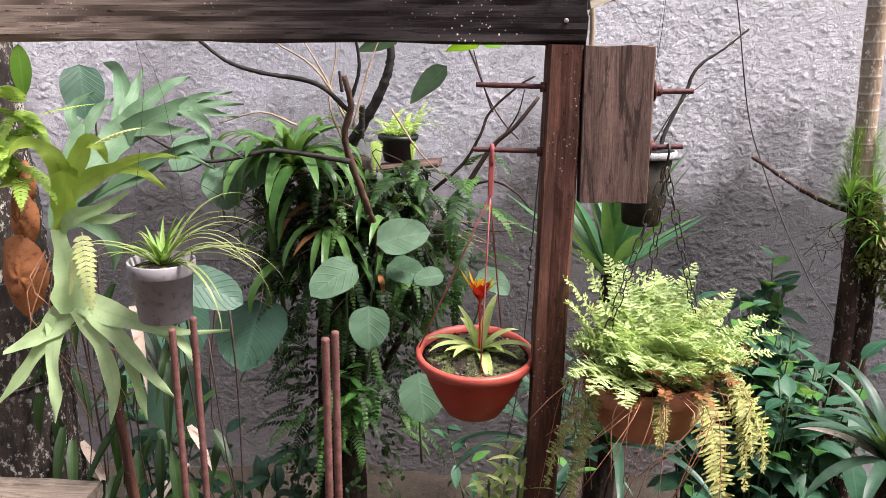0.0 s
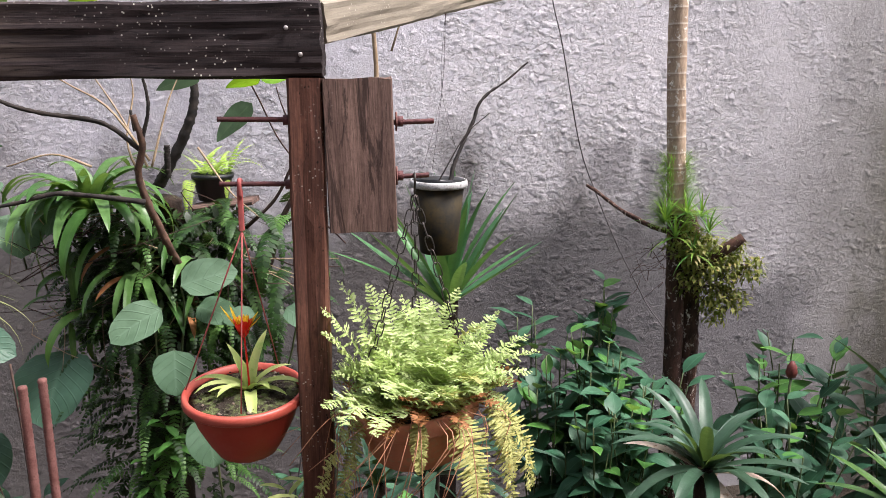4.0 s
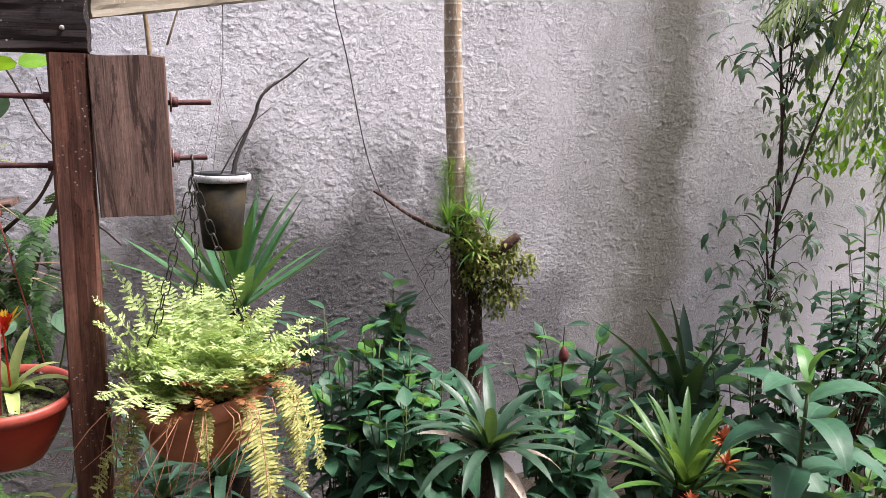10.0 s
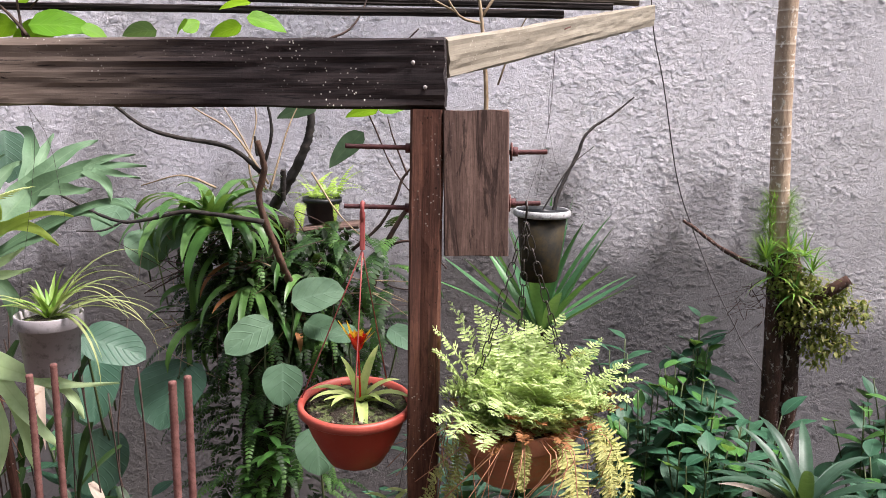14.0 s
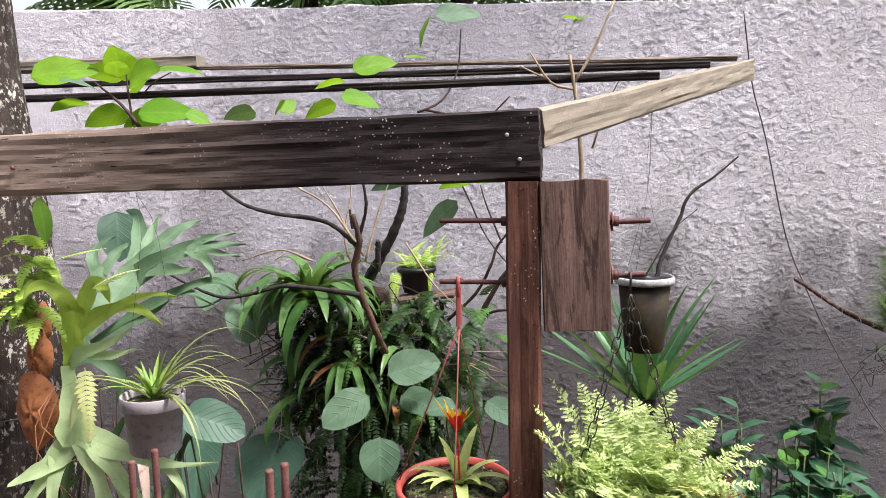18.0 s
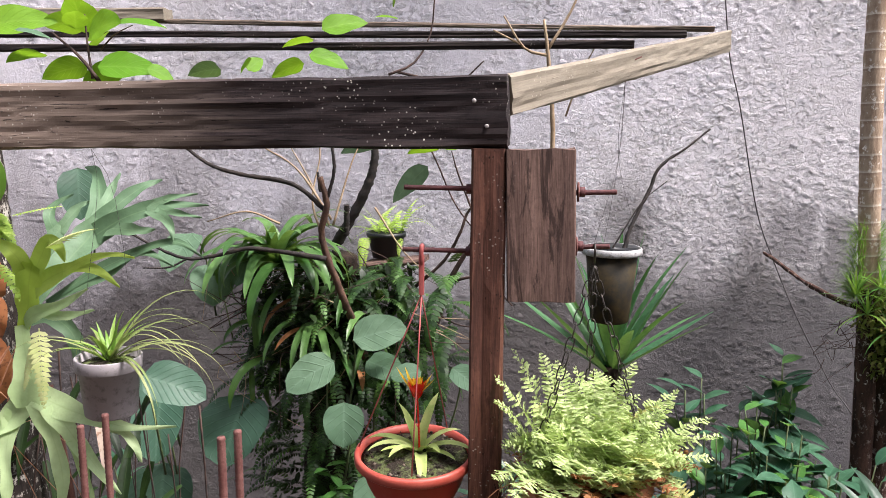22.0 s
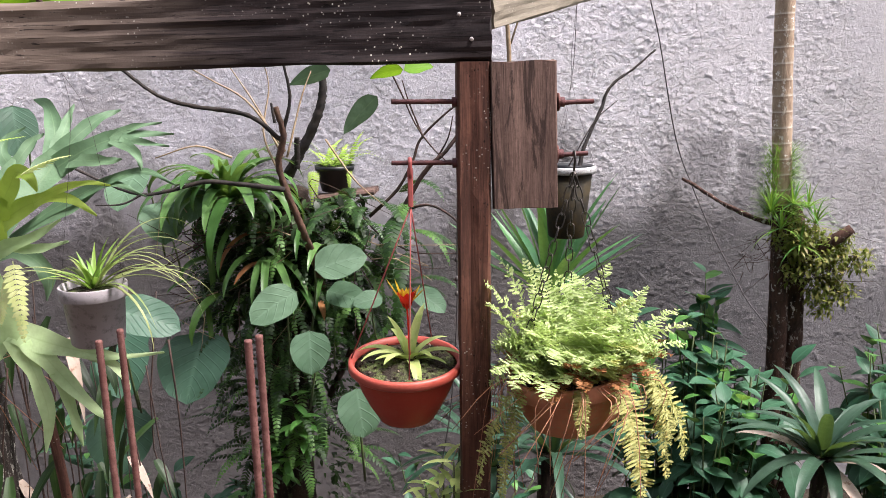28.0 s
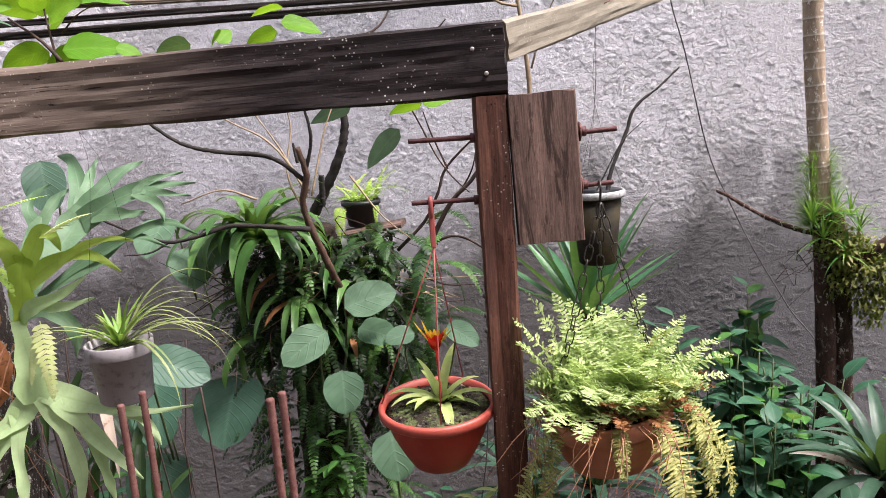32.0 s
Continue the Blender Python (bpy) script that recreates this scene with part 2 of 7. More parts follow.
def wall_mat():
    m, t, b = mat("rough_cast_plaster", 0.9, 0, 0.25)
    v = coords(t, "loc")
    fine = noise_tex(t, v, 45, 6, 0.7)
    mid = noise_tex(t, v, 9, 5, 0.65)
    big = noise_tex(t, coords(t, "loc", (1.0, 1, 0.45)), 1.6, 4, 0.6)
    col = mix(t, ramp(t, mid, (0.3, 0.0), (0.7, 1.0)), (0.66, 0.62, 0.652), (0.79, 0.75, 0.805))
    col = mix(t, ramp(t, fine, (0.3, 0.5), (0.42, 0.0)), col, (0.4, 0.365, 0.375))
    col = mix(t, ramp(t, big, (0.5, 0.0), (0.72, 0.4)), col, (0.45, 0.42, 0.425))
    pores = noise_tex(t, v, 75, 4, 0.7)
    col = mix(t, ramp(t, pores, (0.63, 0.0), (0.7, 0.55)), col, (0.2, 0.18, 0.185))
    col = mix(t, ramp(t, pores, (0.3, 0.4), (0.37, 0.0)), col, (0.78, 0.76, 0.8))
    # laps of thrown mortar with sharp edges, thick in places and sparse in others; relief shading is in the colour,
    # dark under the edges and pale on top
    thick = ramp(t, noise_tex(t, v, 3.2, 3, 0.6), (0.4, 0.12), (0.6, 1.0))
    fl1 = noise_tex(t, coords(t, "loc", (1, 1, 1.5)), 11, 6, 0.66, 0.7)
    fl2 = noise_tex(t, coords(t, "loc", (1.1, 1, 1.3)), 25, 5, 0.68, 0.6)
    lap1, lap2 = ramp(t, fl1, (0.47, 0.0), (0.5, 0.8), (0.62, 1.0)), ramp(t, fl2, (0.49, 0.0), (0.53, 0.85), (0.66, 1.0))
    for lap, at0, at1, at2, amt, cc in ((fl1, 0.43, 0.482, 0.499, 0.5, (0.36, 0.33, 0.335)), (fl2, 0.45, 0.5, 0.52, 0.42, (0.36, 0.33, 0.335)), (fl1, 0.5, 0.515, 0.57, 0.5, (0.88, 0.86, 0.9)), (fl2, 0.53, 0.55, 0.6, 0.4, (0.88, 0.86, 0.9))):
        f = t.nodes.new("ShaderNodeMath")
        f.operation = "MULTIPLY"
        t.links.new(ramp(t, lap, (at0, 0.0), (at1, amt), (at2, 0.0)), f.inputs[0])
        t.links.new(thick, f.inputs[1])
        col = mix(t, f.outputs[0], col, cc)
    # lower part darkened for wet plaster and for tree shade put into the colour, and rain streaks, each with a ragged
    # outline of its own
    sep = t.nodes.new("ShaderNodeSeparateXYZ")
    t.links.new(coords(t, "loc"), sep.inputs[0])
    low = nd(t, "ShaderNodeMath")
    low.operation = "MULTIPLY_ADD"
    low.inputs[1].default_value, low.inputs[2].default_value = -0.5, 0.68
    t.links.new(sep.outputs[2], low.inputs[0])
    add = nd(t, "ShaderNodeMath")
    add.operation = "ADD"
    t.links.new(low.outputs[0], add.inputs[0])
    t.links.new(big, add.inputs[1])

    def math_node(op, a, bb):
        n = nd(t, "ShaderNodeMath")
        n.operation = op
        for s, val in zip(n.inputs, (a, bb)):
            if isinstance(val, bpy.types.NodeSocket):
                t.links.new(val, s)
            elif val is not None:
                s.default_value = val
        return n.outputs[0]

    def near(sock, centre, half):
        return math_node("DIVIDE", math_node("ABSOLUTE", math_node("SUBTRACT", sock, centre), None), half)

    wob = math_node("SUBTRACT", noise_tex(t, v, 3.5, 5, 0.6), 0.5)
    edge = math_node("ADD", sep.outputs[0], math_node("MULTIPLY", wob, 1.2))
    damp_shade = math_node("MULTIPLY", ramp(t, add.outputs[0], (0.46, 0.0), (0.86, 0.9)), ramp(t, math_node("DIVIDE", edge, 4.0), (0.52, 1.0), (0.62, 0.4)))
    col = mix(t, damp_shade, col, (0.08, 0.068, 0.064))
    # one end of the wall is smoother; its greyer tone stands for tree shade
    col = mix(t, ramp(t, math_node("DIVIDE", edge, 6.0), (0.2, 0.0), (0.42, 0.55)), col, (0.44, 0.418, 0.432))
    # broad grey-brown rain streaks
    for xc, half, amt in ((3.98, 0.44, 1.0), (3.55, 0.5, 0.45), (4.55, 0.3, 0.25), (-1.6, 0.25, 0.2)):
        lean = math_node("MULTIPLY", sep.outputs[2], -0.05)
        xs2 = math_node("ADD", sep.outputs[0], lean)
        f = math_node("ADD", near(xs2, xc - 0.06, half), math_node("MULTIPLY", wob, 1.1))
        col = mix(t, ramp(t, f, (0.25, amt), (1.05, 0.0)), col, (0.17, 0.157, 0.135))
    # two squarish dark patches beside the palm; two broad ones paint shade low behind the shrubs
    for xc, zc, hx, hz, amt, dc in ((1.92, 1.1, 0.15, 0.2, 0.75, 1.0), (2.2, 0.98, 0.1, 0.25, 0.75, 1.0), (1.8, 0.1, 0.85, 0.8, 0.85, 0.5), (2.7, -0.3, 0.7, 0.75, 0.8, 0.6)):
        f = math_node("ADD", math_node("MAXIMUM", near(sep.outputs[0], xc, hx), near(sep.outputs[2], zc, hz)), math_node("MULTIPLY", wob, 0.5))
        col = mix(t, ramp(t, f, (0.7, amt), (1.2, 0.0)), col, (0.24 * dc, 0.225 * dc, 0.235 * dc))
    t.links.new(col, b.inputs["Base Color"])
    grit = noise_tex(t, v, 120, 5, 0.75)
    bump(t, b, mix(t, thick, mix(t, 0.5, fine, grit), mix(t, 0.22, mix(t, 0.45, lap1, lap2), fine)), 0.9, 0.012)
    return m


M_SOIL, M_MOSS, M_WALL = soil_mat(), moss_mat(), wall_mat()


def bark_mat(name, dark, mid_c, lichen, amount, size=48, edge=0.56):
    m, t, b = mat(name, 0.9, 0, 0.25)
    v = coords(t)
    n1 = noise_tex(t, coords(t, None, (1, 1, 0.35)), 26, 6, 0.7)
    n2 = noise_tex(t, coords(t, None, (1, 1, 0.7)), size, 5, 0.7)
    n3 = noise_tex(t, v, 5, 4, 0.6)
    col = mix(t, ramp(t, n1, (0.35, 0.0), (0.7, 1.0)), dark, mid_c)
    f = nd(t, "ShaderNodeMath")
    f.operation = "MULTIPLY"
    t.links.new(ramp(t, n2, (edge, 0.0), (edge + 0.05, amount)), f.inputs[0])
    t.links.new(ramp(t, n3, (0.38, 0.15), (0.58, 1.0)), f.inputs[1])
    col = mix(t, f.outputs[0], col, lichen)
    t.links.new(col, b.inputs["Base Color"])
    bump(t, b, n1, 0.9, 0.012)
    return m


M_TRUNK = bark_mat("lichen_bark", (0.012, 0.009, 0.008), (0.05, 0.036, 0.03), (0.5, 0.47, 0.42), 1.0, 62, 0.545)
M_DARKBARK = bark_mat("dark_bark", (0.007, 0.005, 0.004), (0.04, 0.022, 0.015), (0.06, 0.07, 0.03), 0.7)
M_STUMP = bark_mat("stump_bark", (0.02, 0.011, 0.009), (0.095, 0.047, 0.034), (0.55, 0.48, 0.44), 1.0, 38, 0.57)


def ring_mat(m):
    """Leaf-scar rings on a palm trunk."""
    t = m.node_tree
    b = t.nodes["Principled BSDF"]
    sp2 = t.nodes.new("ShaderNodeSeparateXYZ")
    t.links.new(coords(t, "loc"), sp2.inputs[0])
    ml = nd(t, "ShaderNodeMath")
    ml.operation = "MULTIPLY"
    ml.inputs[1].default_value = 13.0
    t.links.new(sp2.outputs[0], ml.inputs[0])
    fr = nd(t, "ShaderNodeMath")
    fr.operation = "FRACT"
    t.links.new(ml.outputs[0], fr.inputs[0])
    old = b.inputs["Base Color"].links[0].from_socket
    t.links.new(mix(t, ramp(t, fr.outputs[0], (0.0, 0.75), (0.16, 0.0)), mix(t, ramp(t, fr.outputs[0], (0.8, 0.0), (0.9, 0.3)), old, (0.16, 0.1, 0.07)), (0.66, 0.59, 0.5)), b.inputs["Base Color"])
    return m


M_PALM = ring_mat(bark_mat("palm_bark", (0.26, 0.18, 0.125), (0.45, 0.345, 0.255), (0.78, 0.73, 0.66), 1.0, 40, 0.57))


def leaf_mat(name, c1, c2, vein, gloss=0.35, trans=0.3, spots=None, nveins=9.0, vstr=0.5, glow=(0.25, 0.4, 0.04)):
    """A leaf: two greens that vary from leaf to leaf, a pale midrib and side veins, light shining through."""
    m, t, b = mat(name, gloss, 0, 0.28)
    at = t.nodes.new("ShaderNodeAttribute")
    at.attribute_name = "loc"
    sep = t.nodes.new("ShaderNodeSeparateXYZ")
    t.links.new(at.outputs["Vector"], sep.inputs[0])
    n1 = noise_tex(t, coords(t), 30, 3, 0.6)
    rnd = nd(t, "ShaderNodeMath")
    rnd.operation = "ADD"
    t.links.new(obrand(t), rnd.inputs[0])
    t.links.new(isrand(t), rnd.inputs[1])
    fr = nd(t, "ShaderNodeMath")
    fr.operation = "FRACT"
    t.links.new(rnd.outputs[0], fr.inputs[0])
    col = mix(t, fr.outputs[0], c1, c2)
    col = mix(t, ramp(t, n1, (0.35, 0.0), (0.7, 0.45)), col, tuple(c * 0.6 for c in c1))
    au = nd(t, "ShaderNodeMath")
    au.operation = "ABSOLUTE"
    t.links.new(sep.outputs[0], au.inputs[0])
    col = mix(t, ramp(t, au.outputs[0], (0.02, vstr), (0.09, 0.0)), col, vein)
    height = n1
    if nveins:
        sv = nd(t, "ShaderNodeMath")
        sv.operation = "MULTIPLY_ADD"
        sv.inputs[1].default_value = -0.35
        t.links.new(au.outputs[0], sv.inputs[0])
        t.links.new(sep.outputs[1], sv.inputs[2])
        ml = nd(t, "ShaderNodeMath")
        ml.operation = "MULTIPLY"
        ml.inputs[1].default_value = nveins
        t.links.new(sv.outputs[0], ml.inputs[0])
        fc = nd(t, "ShaderNodeMath")
        fc.operation = "PINGPONG"
        fc.inputs[1].default_value = 0.5
        t.links.new(ml.outputs[0], fc.inputs[0])
        col = mix(t, ramp(t, fc.outputs[0], (0.0, vstr * 0.6), (0.07, 0.0)), col, vein)
        height = mix(t, 0.4, ramp(t, fc.outputs[0], (0.0, 0.0), (0.1, 1.0)), n1)
    if spots:
        n3 = noise_tex(t, coords(t), 55, 3, 0.6)
        col = mix(t, ramp(t, n3, (0.58, 0.0), (0.66, 0.8)), col, spots)
    t.links.new(col, b.inputs["Base Color"])
    bump(t, b, height, 0.45, 0.005)
    tr = t.nodes.new("ShaderNodeBsdfTranslucent")
    t.links.new(mix(t, 0.5, col, glow), tr.inputs[0])
    ms = t.nodes.new("ShaderNodeMixShader")
    ms.inputs[0].default_value = trans
    t.links.new(b.outputs[0], ms.inputs[1])
    t.links.new(tr.outputs[0], ms.inputs[2])
    t.links.new(ms.outputs[0], t.nodes["Material Output"].inputs[0])
    return m


L_STAG = leaf_mat("staghorn_green", (0.42, 0.57, 0.27), (0.54, 0.68, 0.38), (0.3, 0.42, 0.18), 0.5, 0.42, None, 0, 0.3, (0.4, 0.55, 0.2))
L_STAGD = leaf_mat("staghorn_blue_green", (0.085, 0.16, 0.085), (0.14, 0.23, 0.13), (0.2, 0.3, 0.16), 0.55, 0.22, None, 0, 0.3, (0.25, 0.36, 0.2))
L_STAGY = leaf_mat("staghorn_yellow_green", (0.33, 0.47, 0.07), (0.44, 0.56, 0.11), (0.2, 0.3, 0.06), 0.5, 0.5, None, 0, 0.3, (0.4, 0.55, 0.06))
L_FERN = leaf_mat("fluffy_fern", (0.33, 0.45, 0.15), (0.68, 0.75, 0.4), (0.4, 0.5, 0.2), 0.6, 0.4, None, 0, 0.3, (0.45, 0.6, 0.12))
L_FERNY = leaf_mat("yellowed_fern", (0.34, 0.36, 0.12), (0.47, 0.43, 0.17), (0.5, 0.42, 0.16), 0.6, 0.35, (0.46, 0.34, 0.1), 0, 0.3)
L_FERNDRY = leaf_mat("dry_fern", (0.2, 0.08, 0.03), (0.33, 0.15, 0.06), (0.35, 0.15, 0.06), 0.7, 0.25, None, 0, 0.2, (0.5, 0.2, 0.05))
L_FERNP = leaf_mat("bleached_fern", (0.6, 0.66, 0.28), (0.68, 0.7, 0.36), (0.5, 0.55, 0.2), 0.55, 0.35, None, 0, 0.3)
# darker than the fern's own green: shade inside the clump is in the colour
L_FERND = leaf_mat("shade_dark_fern", (0.006, 0.021, 0.005), (0.03, 0.078, 0.016), (0.09, 0.15, 0.05), 0.5, 0.1, None, 0, 0.3)
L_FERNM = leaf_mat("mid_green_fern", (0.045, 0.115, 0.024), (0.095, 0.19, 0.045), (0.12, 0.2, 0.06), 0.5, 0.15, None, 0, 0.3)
L_FERNB = leaf_mat("bright_fern", (0.3, 0.48, 0.07), (0.46, 0.6, 0.13), (0.32, 0.4, 0.12), 0.5, 0.35, None, 0, 0.3)
L_BROM = leaf_mat("bromeliad_green", (0.045, 0.12, 0.03), (0.12, 0.23, 0.07), (0.11, 0.2, 0.05), 0.32, 0.25, None, 0, 0.2)
L_GREYBROM = leaf_mat("grey_bromeliad", (0.022, 0.055, 0.034), (0.045, 0.088, 0.055), (0.06, 0.1, 0.075), 0.42, 0.15, None, 0, 0.2)
L_DEAD = leaf_mat("dead_leaf", (0.42, 0.32, 0.26), (0.6, 0.5, 0.43), (0.5, 0.38, 0.3), 0.7, 0.2, (0.2, 0.1, 0.06), 0, 0.2, (0.5, 0.32, 0.2))
L_BROMB = leaf_mat("fresh_bromeliad", (0.035, 0.09, 0.03), (0.08, 0.17, 0.035), (0.18, 0.28, 0.06), 0.35, 0.3, None, 0, 0.2)
L_PALEB = leaf_mat("pale_bromeliad", (0.4, 0.5, 0.14), (0.56, 0.62, 0.25), (0.5, 0.56, 0.25), 0.4, 0.3, (0.3, 0.44, 0.12), 0, 0.2)
L_SPIKY = leaf_mat("arching_grass_leaf", (0.18, 0.24, 0.08), (0.34, 0.36, 0.16), (0.4, 0.42, 0.2), 0.45, 0.3, None, 0, 0.3)
L_SPIKYB = leaf_mat("young_grass_leaf", (0.16, 0.3, 0.05), (0.26, 0.38, 0.08), (0.4, 0.45, 0.2), 0.4, 0.35, None, 0, 0.3)
L_ROUND = leaf_mat("round_blue_leaf", (0.075, 0.145, 0.085), (0.105, 0.18, 0.11), (0.16, 0.25, 0.17), 0.6, 0.2, None, 5.0, 0.3)
L_QUILT = leaf_mat("quilted_leaf", (0.04, 0.095, 0.064), (0.056, 0.115, 0.076), (0.11, 0.19, 0.13), 0.5, 0.15, None, 8.0, 0.3)
L_VINE = leaf_mat("bright_vine_leaf", (0.1, 0.27, 0.012), (0.19, 0.37, 0.022), (0.3, 0.46, 0.08), 0.55, 0.45, None, 7.0, 0.18, (0.32, 0.5, 0.02))
L_SHRUB = leaf_mat("shrub_leaf", (0.017, 0.066, 0.035), (0.046, 0.122, 0.066), (0.08, 0.17, 0.1), 0.5, 0.1, None, 0, 0.4)
L_SHRUBB = leaf_mat("young_shrub_leaf", (0.06, 0.18, 0.04), (0.1, 0.25, 0.06), (0.2, 0.36, 0.1), 0.4, 0.35, None, 0, 0.4)
L_YUCCA = leaf_mat("yucca_leaf", (0.045, 0.13, 0.062), (0.085, 0.22, 0.075), (0.08, 0.16, 0.08), 0.4, 0.2, None, 0, 0.2)
L_SANS = leaf_mat("spear_leaf", (0.016, 0.045, 0.028), (0.032, 0.07, 0.042), (0.04, 0.08, 0.05), 0.4, 0.1, None, 0, 0.2)
L_TREE = leaf_mat("small_tree_leaf", (0.06, 0.1, 0.06), (0.16, 0.2, 0.135), (0.14, 0.18, 0.11), 0.5, 0.2, None, 6.0, 0.3)
L_PALMF = leaf_mat("palm_leaflet", (0.2, 0.27, 0.11), (0.36, 0.42, 0.2), (0.16, 0.2, 0.07), 0.4, 0.35, None, 0, 0.2)
L_PALMG = leaf_mat("green_palm_leaflet", (0.1, 0.2, 0.06), (0.2, 0.32, 0.12), (0.16, 0.22, 0.08), 0.4, 0.35, None, 0, 0.2)
L_MOSSG = leaf_mat("grassy_moss", (0.12, 0.25, 0.03), (0.22, 0.38, 0.06), (0.2, 0.3, 0.06), 0.6, 0.3, None, 0, 0.2)
L_CREEP = leaf_mat("creeper_leaf", (0.12, 0.16, 0.03), (0.3, 0.27, 0.08), (0.22, 0.24, 0.1), 0.5, 0.35, (0.24, 0.12, 0.06), 0, 0.2)
# near-black leaf whose colour carries the shade deep among stems and creepers
L_SHADED = leaf_mat("shade_dark_leaf", (0.005, 0.015, 0.004), (0.026, 0.058, 0.012), (0.1, 0.15, 0.05), 0.5, 0.08, None, 0, 0.2)
L_RED = leaf_mat("red_bract", (0.7, 0.02, 0.015), (0.8, 0.05, 0.02), (0.8, 0.06, 0.02), 0.35, 0.25, None, 0, 0.2, (0.8, 0.03, 0.02))
L_YELLOW = leaf_mat("yellow_bract", (0.85, 0.55, 0.03), (0.9, 0.62, 0.05), (0.9, 0.6, 0.05), 0.35, 0.25, None, 0, 0.2, (0.95, 0.6, 0.04))
L_RUSTRED = leaf_mat("rust_red_bract", (0.45, 0.09, 0.03), (0.55, 0.16, 0.05), (0.5, 0.15, 0.05), 0.5, 0.25, None, 0, 0.2, (0.5, 0.1, 0.03))

# ---- geometry helpers ----
rng = random.Random(7)
BASE = {}


class Geo:
    """Vertices, faces and a local coordinate for the material, gathered piece by piece."""

    def __init__(self):
        self.v, self.f, self.a = [], [], []
        self.flat = False

    def add(self, vs, fs, av=None):
        n = len(self.v)
        self.v.extend(tuple(p) for p in vs)
        self.f.extend(tuple(i + n for i in q) for q in fs)
        self.a.extend(tuple(p) for p in (av if av is not None else vs))
        return self

    def mesh(self, name, shift=(0, 0, 0), smooth=True):
        me = bpy.data.meshes.new(name)
        vs = np.array(self.v, dtype=float) - np.array(shift)
        me.from_pydata(vs.tolist(), [], self.f)
        at = me.attributes.new("loc", "FLOAT_VECTOR", "POINT")
        at.data.foreach_set("vector", np.array(self.a, dtype=np.float32).ravel())
        if smooth and not self.flat:
            me.polygons.foreach_set("use_smooth", [True] * len(me.polygons))
        me.update()
        return me


def thing(name, base, label, category, group="", kind=""):
    ob = new(name)
    ob.empty_display_size = 0.05
    ob.location = base
    BASE[ob.name] = Vector(base)
    return tagged(ob, label, category, group, kind)


def root_of(ob):
    while ob.parent:
        ob = ob.parent
    return ob


def part(name, geo, material, parent, label="", smooth=True):
    """One mesh, given in world coordinates, as a part under a thing or under a part."""
    me = geo.mesh(name, BASE[root_of(parent).name], smooth)
    me.materials.append(material)
    ob = new(name, me)
    ob.parent = parent
    if label:
        tagged(ob, label)
    return ob


def solid(name, geo, material, label, category="", group="", kind="", smooth=True):
    """A thing that is one mesh."""
    vs = np.array(geo.v)
    base = Vector((vs[:, 0].mean(), vs[:, 1].mean(), vs[:, 2].min()))
    me = geo.mesh(name, base, smooth)
    me.materials.append(material)
    ob = new(name, me)
    ob.location = base
    BASE[ob.name] = base
    return tagged(ob, label, category, group, kind)


def vnoise(x, y, seed, n=512):
    """Smooth value noise on arrays, one lattice cell to a unit."""
    g = np.random.RandomState(seed).rand(n, n)
    xi, yi = np.floor(x).astype(int), np.floor(y).astype(int)
    fx, fy = x - xi, y - yi
    fx, fy = fx * fx * (3 - 2 * fx), fy * fy * (3 - 2 * fy)
    a, b = g[xi % n, yi % n], g[(xi + 1) % n, yi % n]
    c, d = g[xi % n, (yi + 1) % n], g[(xi + 1) % n, (yi + 1) % n]
    return (a * (1 - fx) + b * fx) * (1 - fy) + (c * (1 - fx) + d * fx) * fy


def spline(pts, n):
    """n+1 points along a smooth curve through pts."""
    P = [Vector(p) for p in pts]
    if len(P) == 2:
        return [P[0].lerp(P[1], i / n) for i in range(n + 1)]
    P = [P[0] * 2 - P[1]] + P + [P[-1] * 2 - P[-2]]
    out = []
    m = len(P) - 3
    for i in range(n + 1):
        u = i / n * m
        k = min(int(u), m - 1)
        t = u - k
        a, b, c, d = P[k:k + 4]
        out.append(0.5 * ((2 * b) + (c - a) * t + (2 * a - 5 * b + 4 * c - d) * t * t + (3 * b - a - 3 * c + d) * t ** 3))
    return out


def tube(geo, pts, r0, r1=None, n=None, sides=7, wob=0.0, seed=0):
    """A round stick, stem, wire or trunk along a curve; radii run from r0 to r1 (or a list)."""
    n = n or max(2, 3 * (len(pts) - 1))
    c = spline(pts, n)
    r1 = r0 if r1 is None else r1
    rr = random.Random(seed)
    up = Vector((0.3, 0.9, 0.2))
    vs, av, fs = [], [], []
    dist = 0.0
    for i, p in enumerate(c):
        tan = (c[min(i + 1, n)] - c[max(i - 1, 0)]).normalized()
        a = tan.cross(up)
        if a.length < 0.05:
            a = tan.cross(Vector((1, 0, 0)))
        a.normalize()
        b = tan.cross(a)
        s = i / n
        if isinstance(r0, (list, tuple)):
            q = s * (len(r0) - 1)
            k = min(int(q), len(r0) - 2)
            r = r0[k] * (1 - q + k) + r0[k + 1] * (q - k)
        else:
            r = r0 * (1 - s) + r1 * s
        if i:
            dist += (p - c[i - 1]).length
        for j in range(sides):
            g = 2 * math.pi * j / sides
            q = r * (1 + wob * (rr.random() - 0.5) * 2)
            vs.append(p + a * math.cos(g) * q + b * math.sin(g) * q)
            av.append((dist, r * math.cos(g), r * math.sin(g)))
    for i in range(n):
        for j in range(sides):
            k = (j + 1) % sides
            fs.append((i * sides + j, i * sides + k, (i + 1) * sides + k, (i + 1) * sides + j))
    fs.append(tuple(reversed(range(sides))))
    fs.append(tuple(range(n * sides, (n + 1) * sides)))
    return geo.add(vs, fs, av)


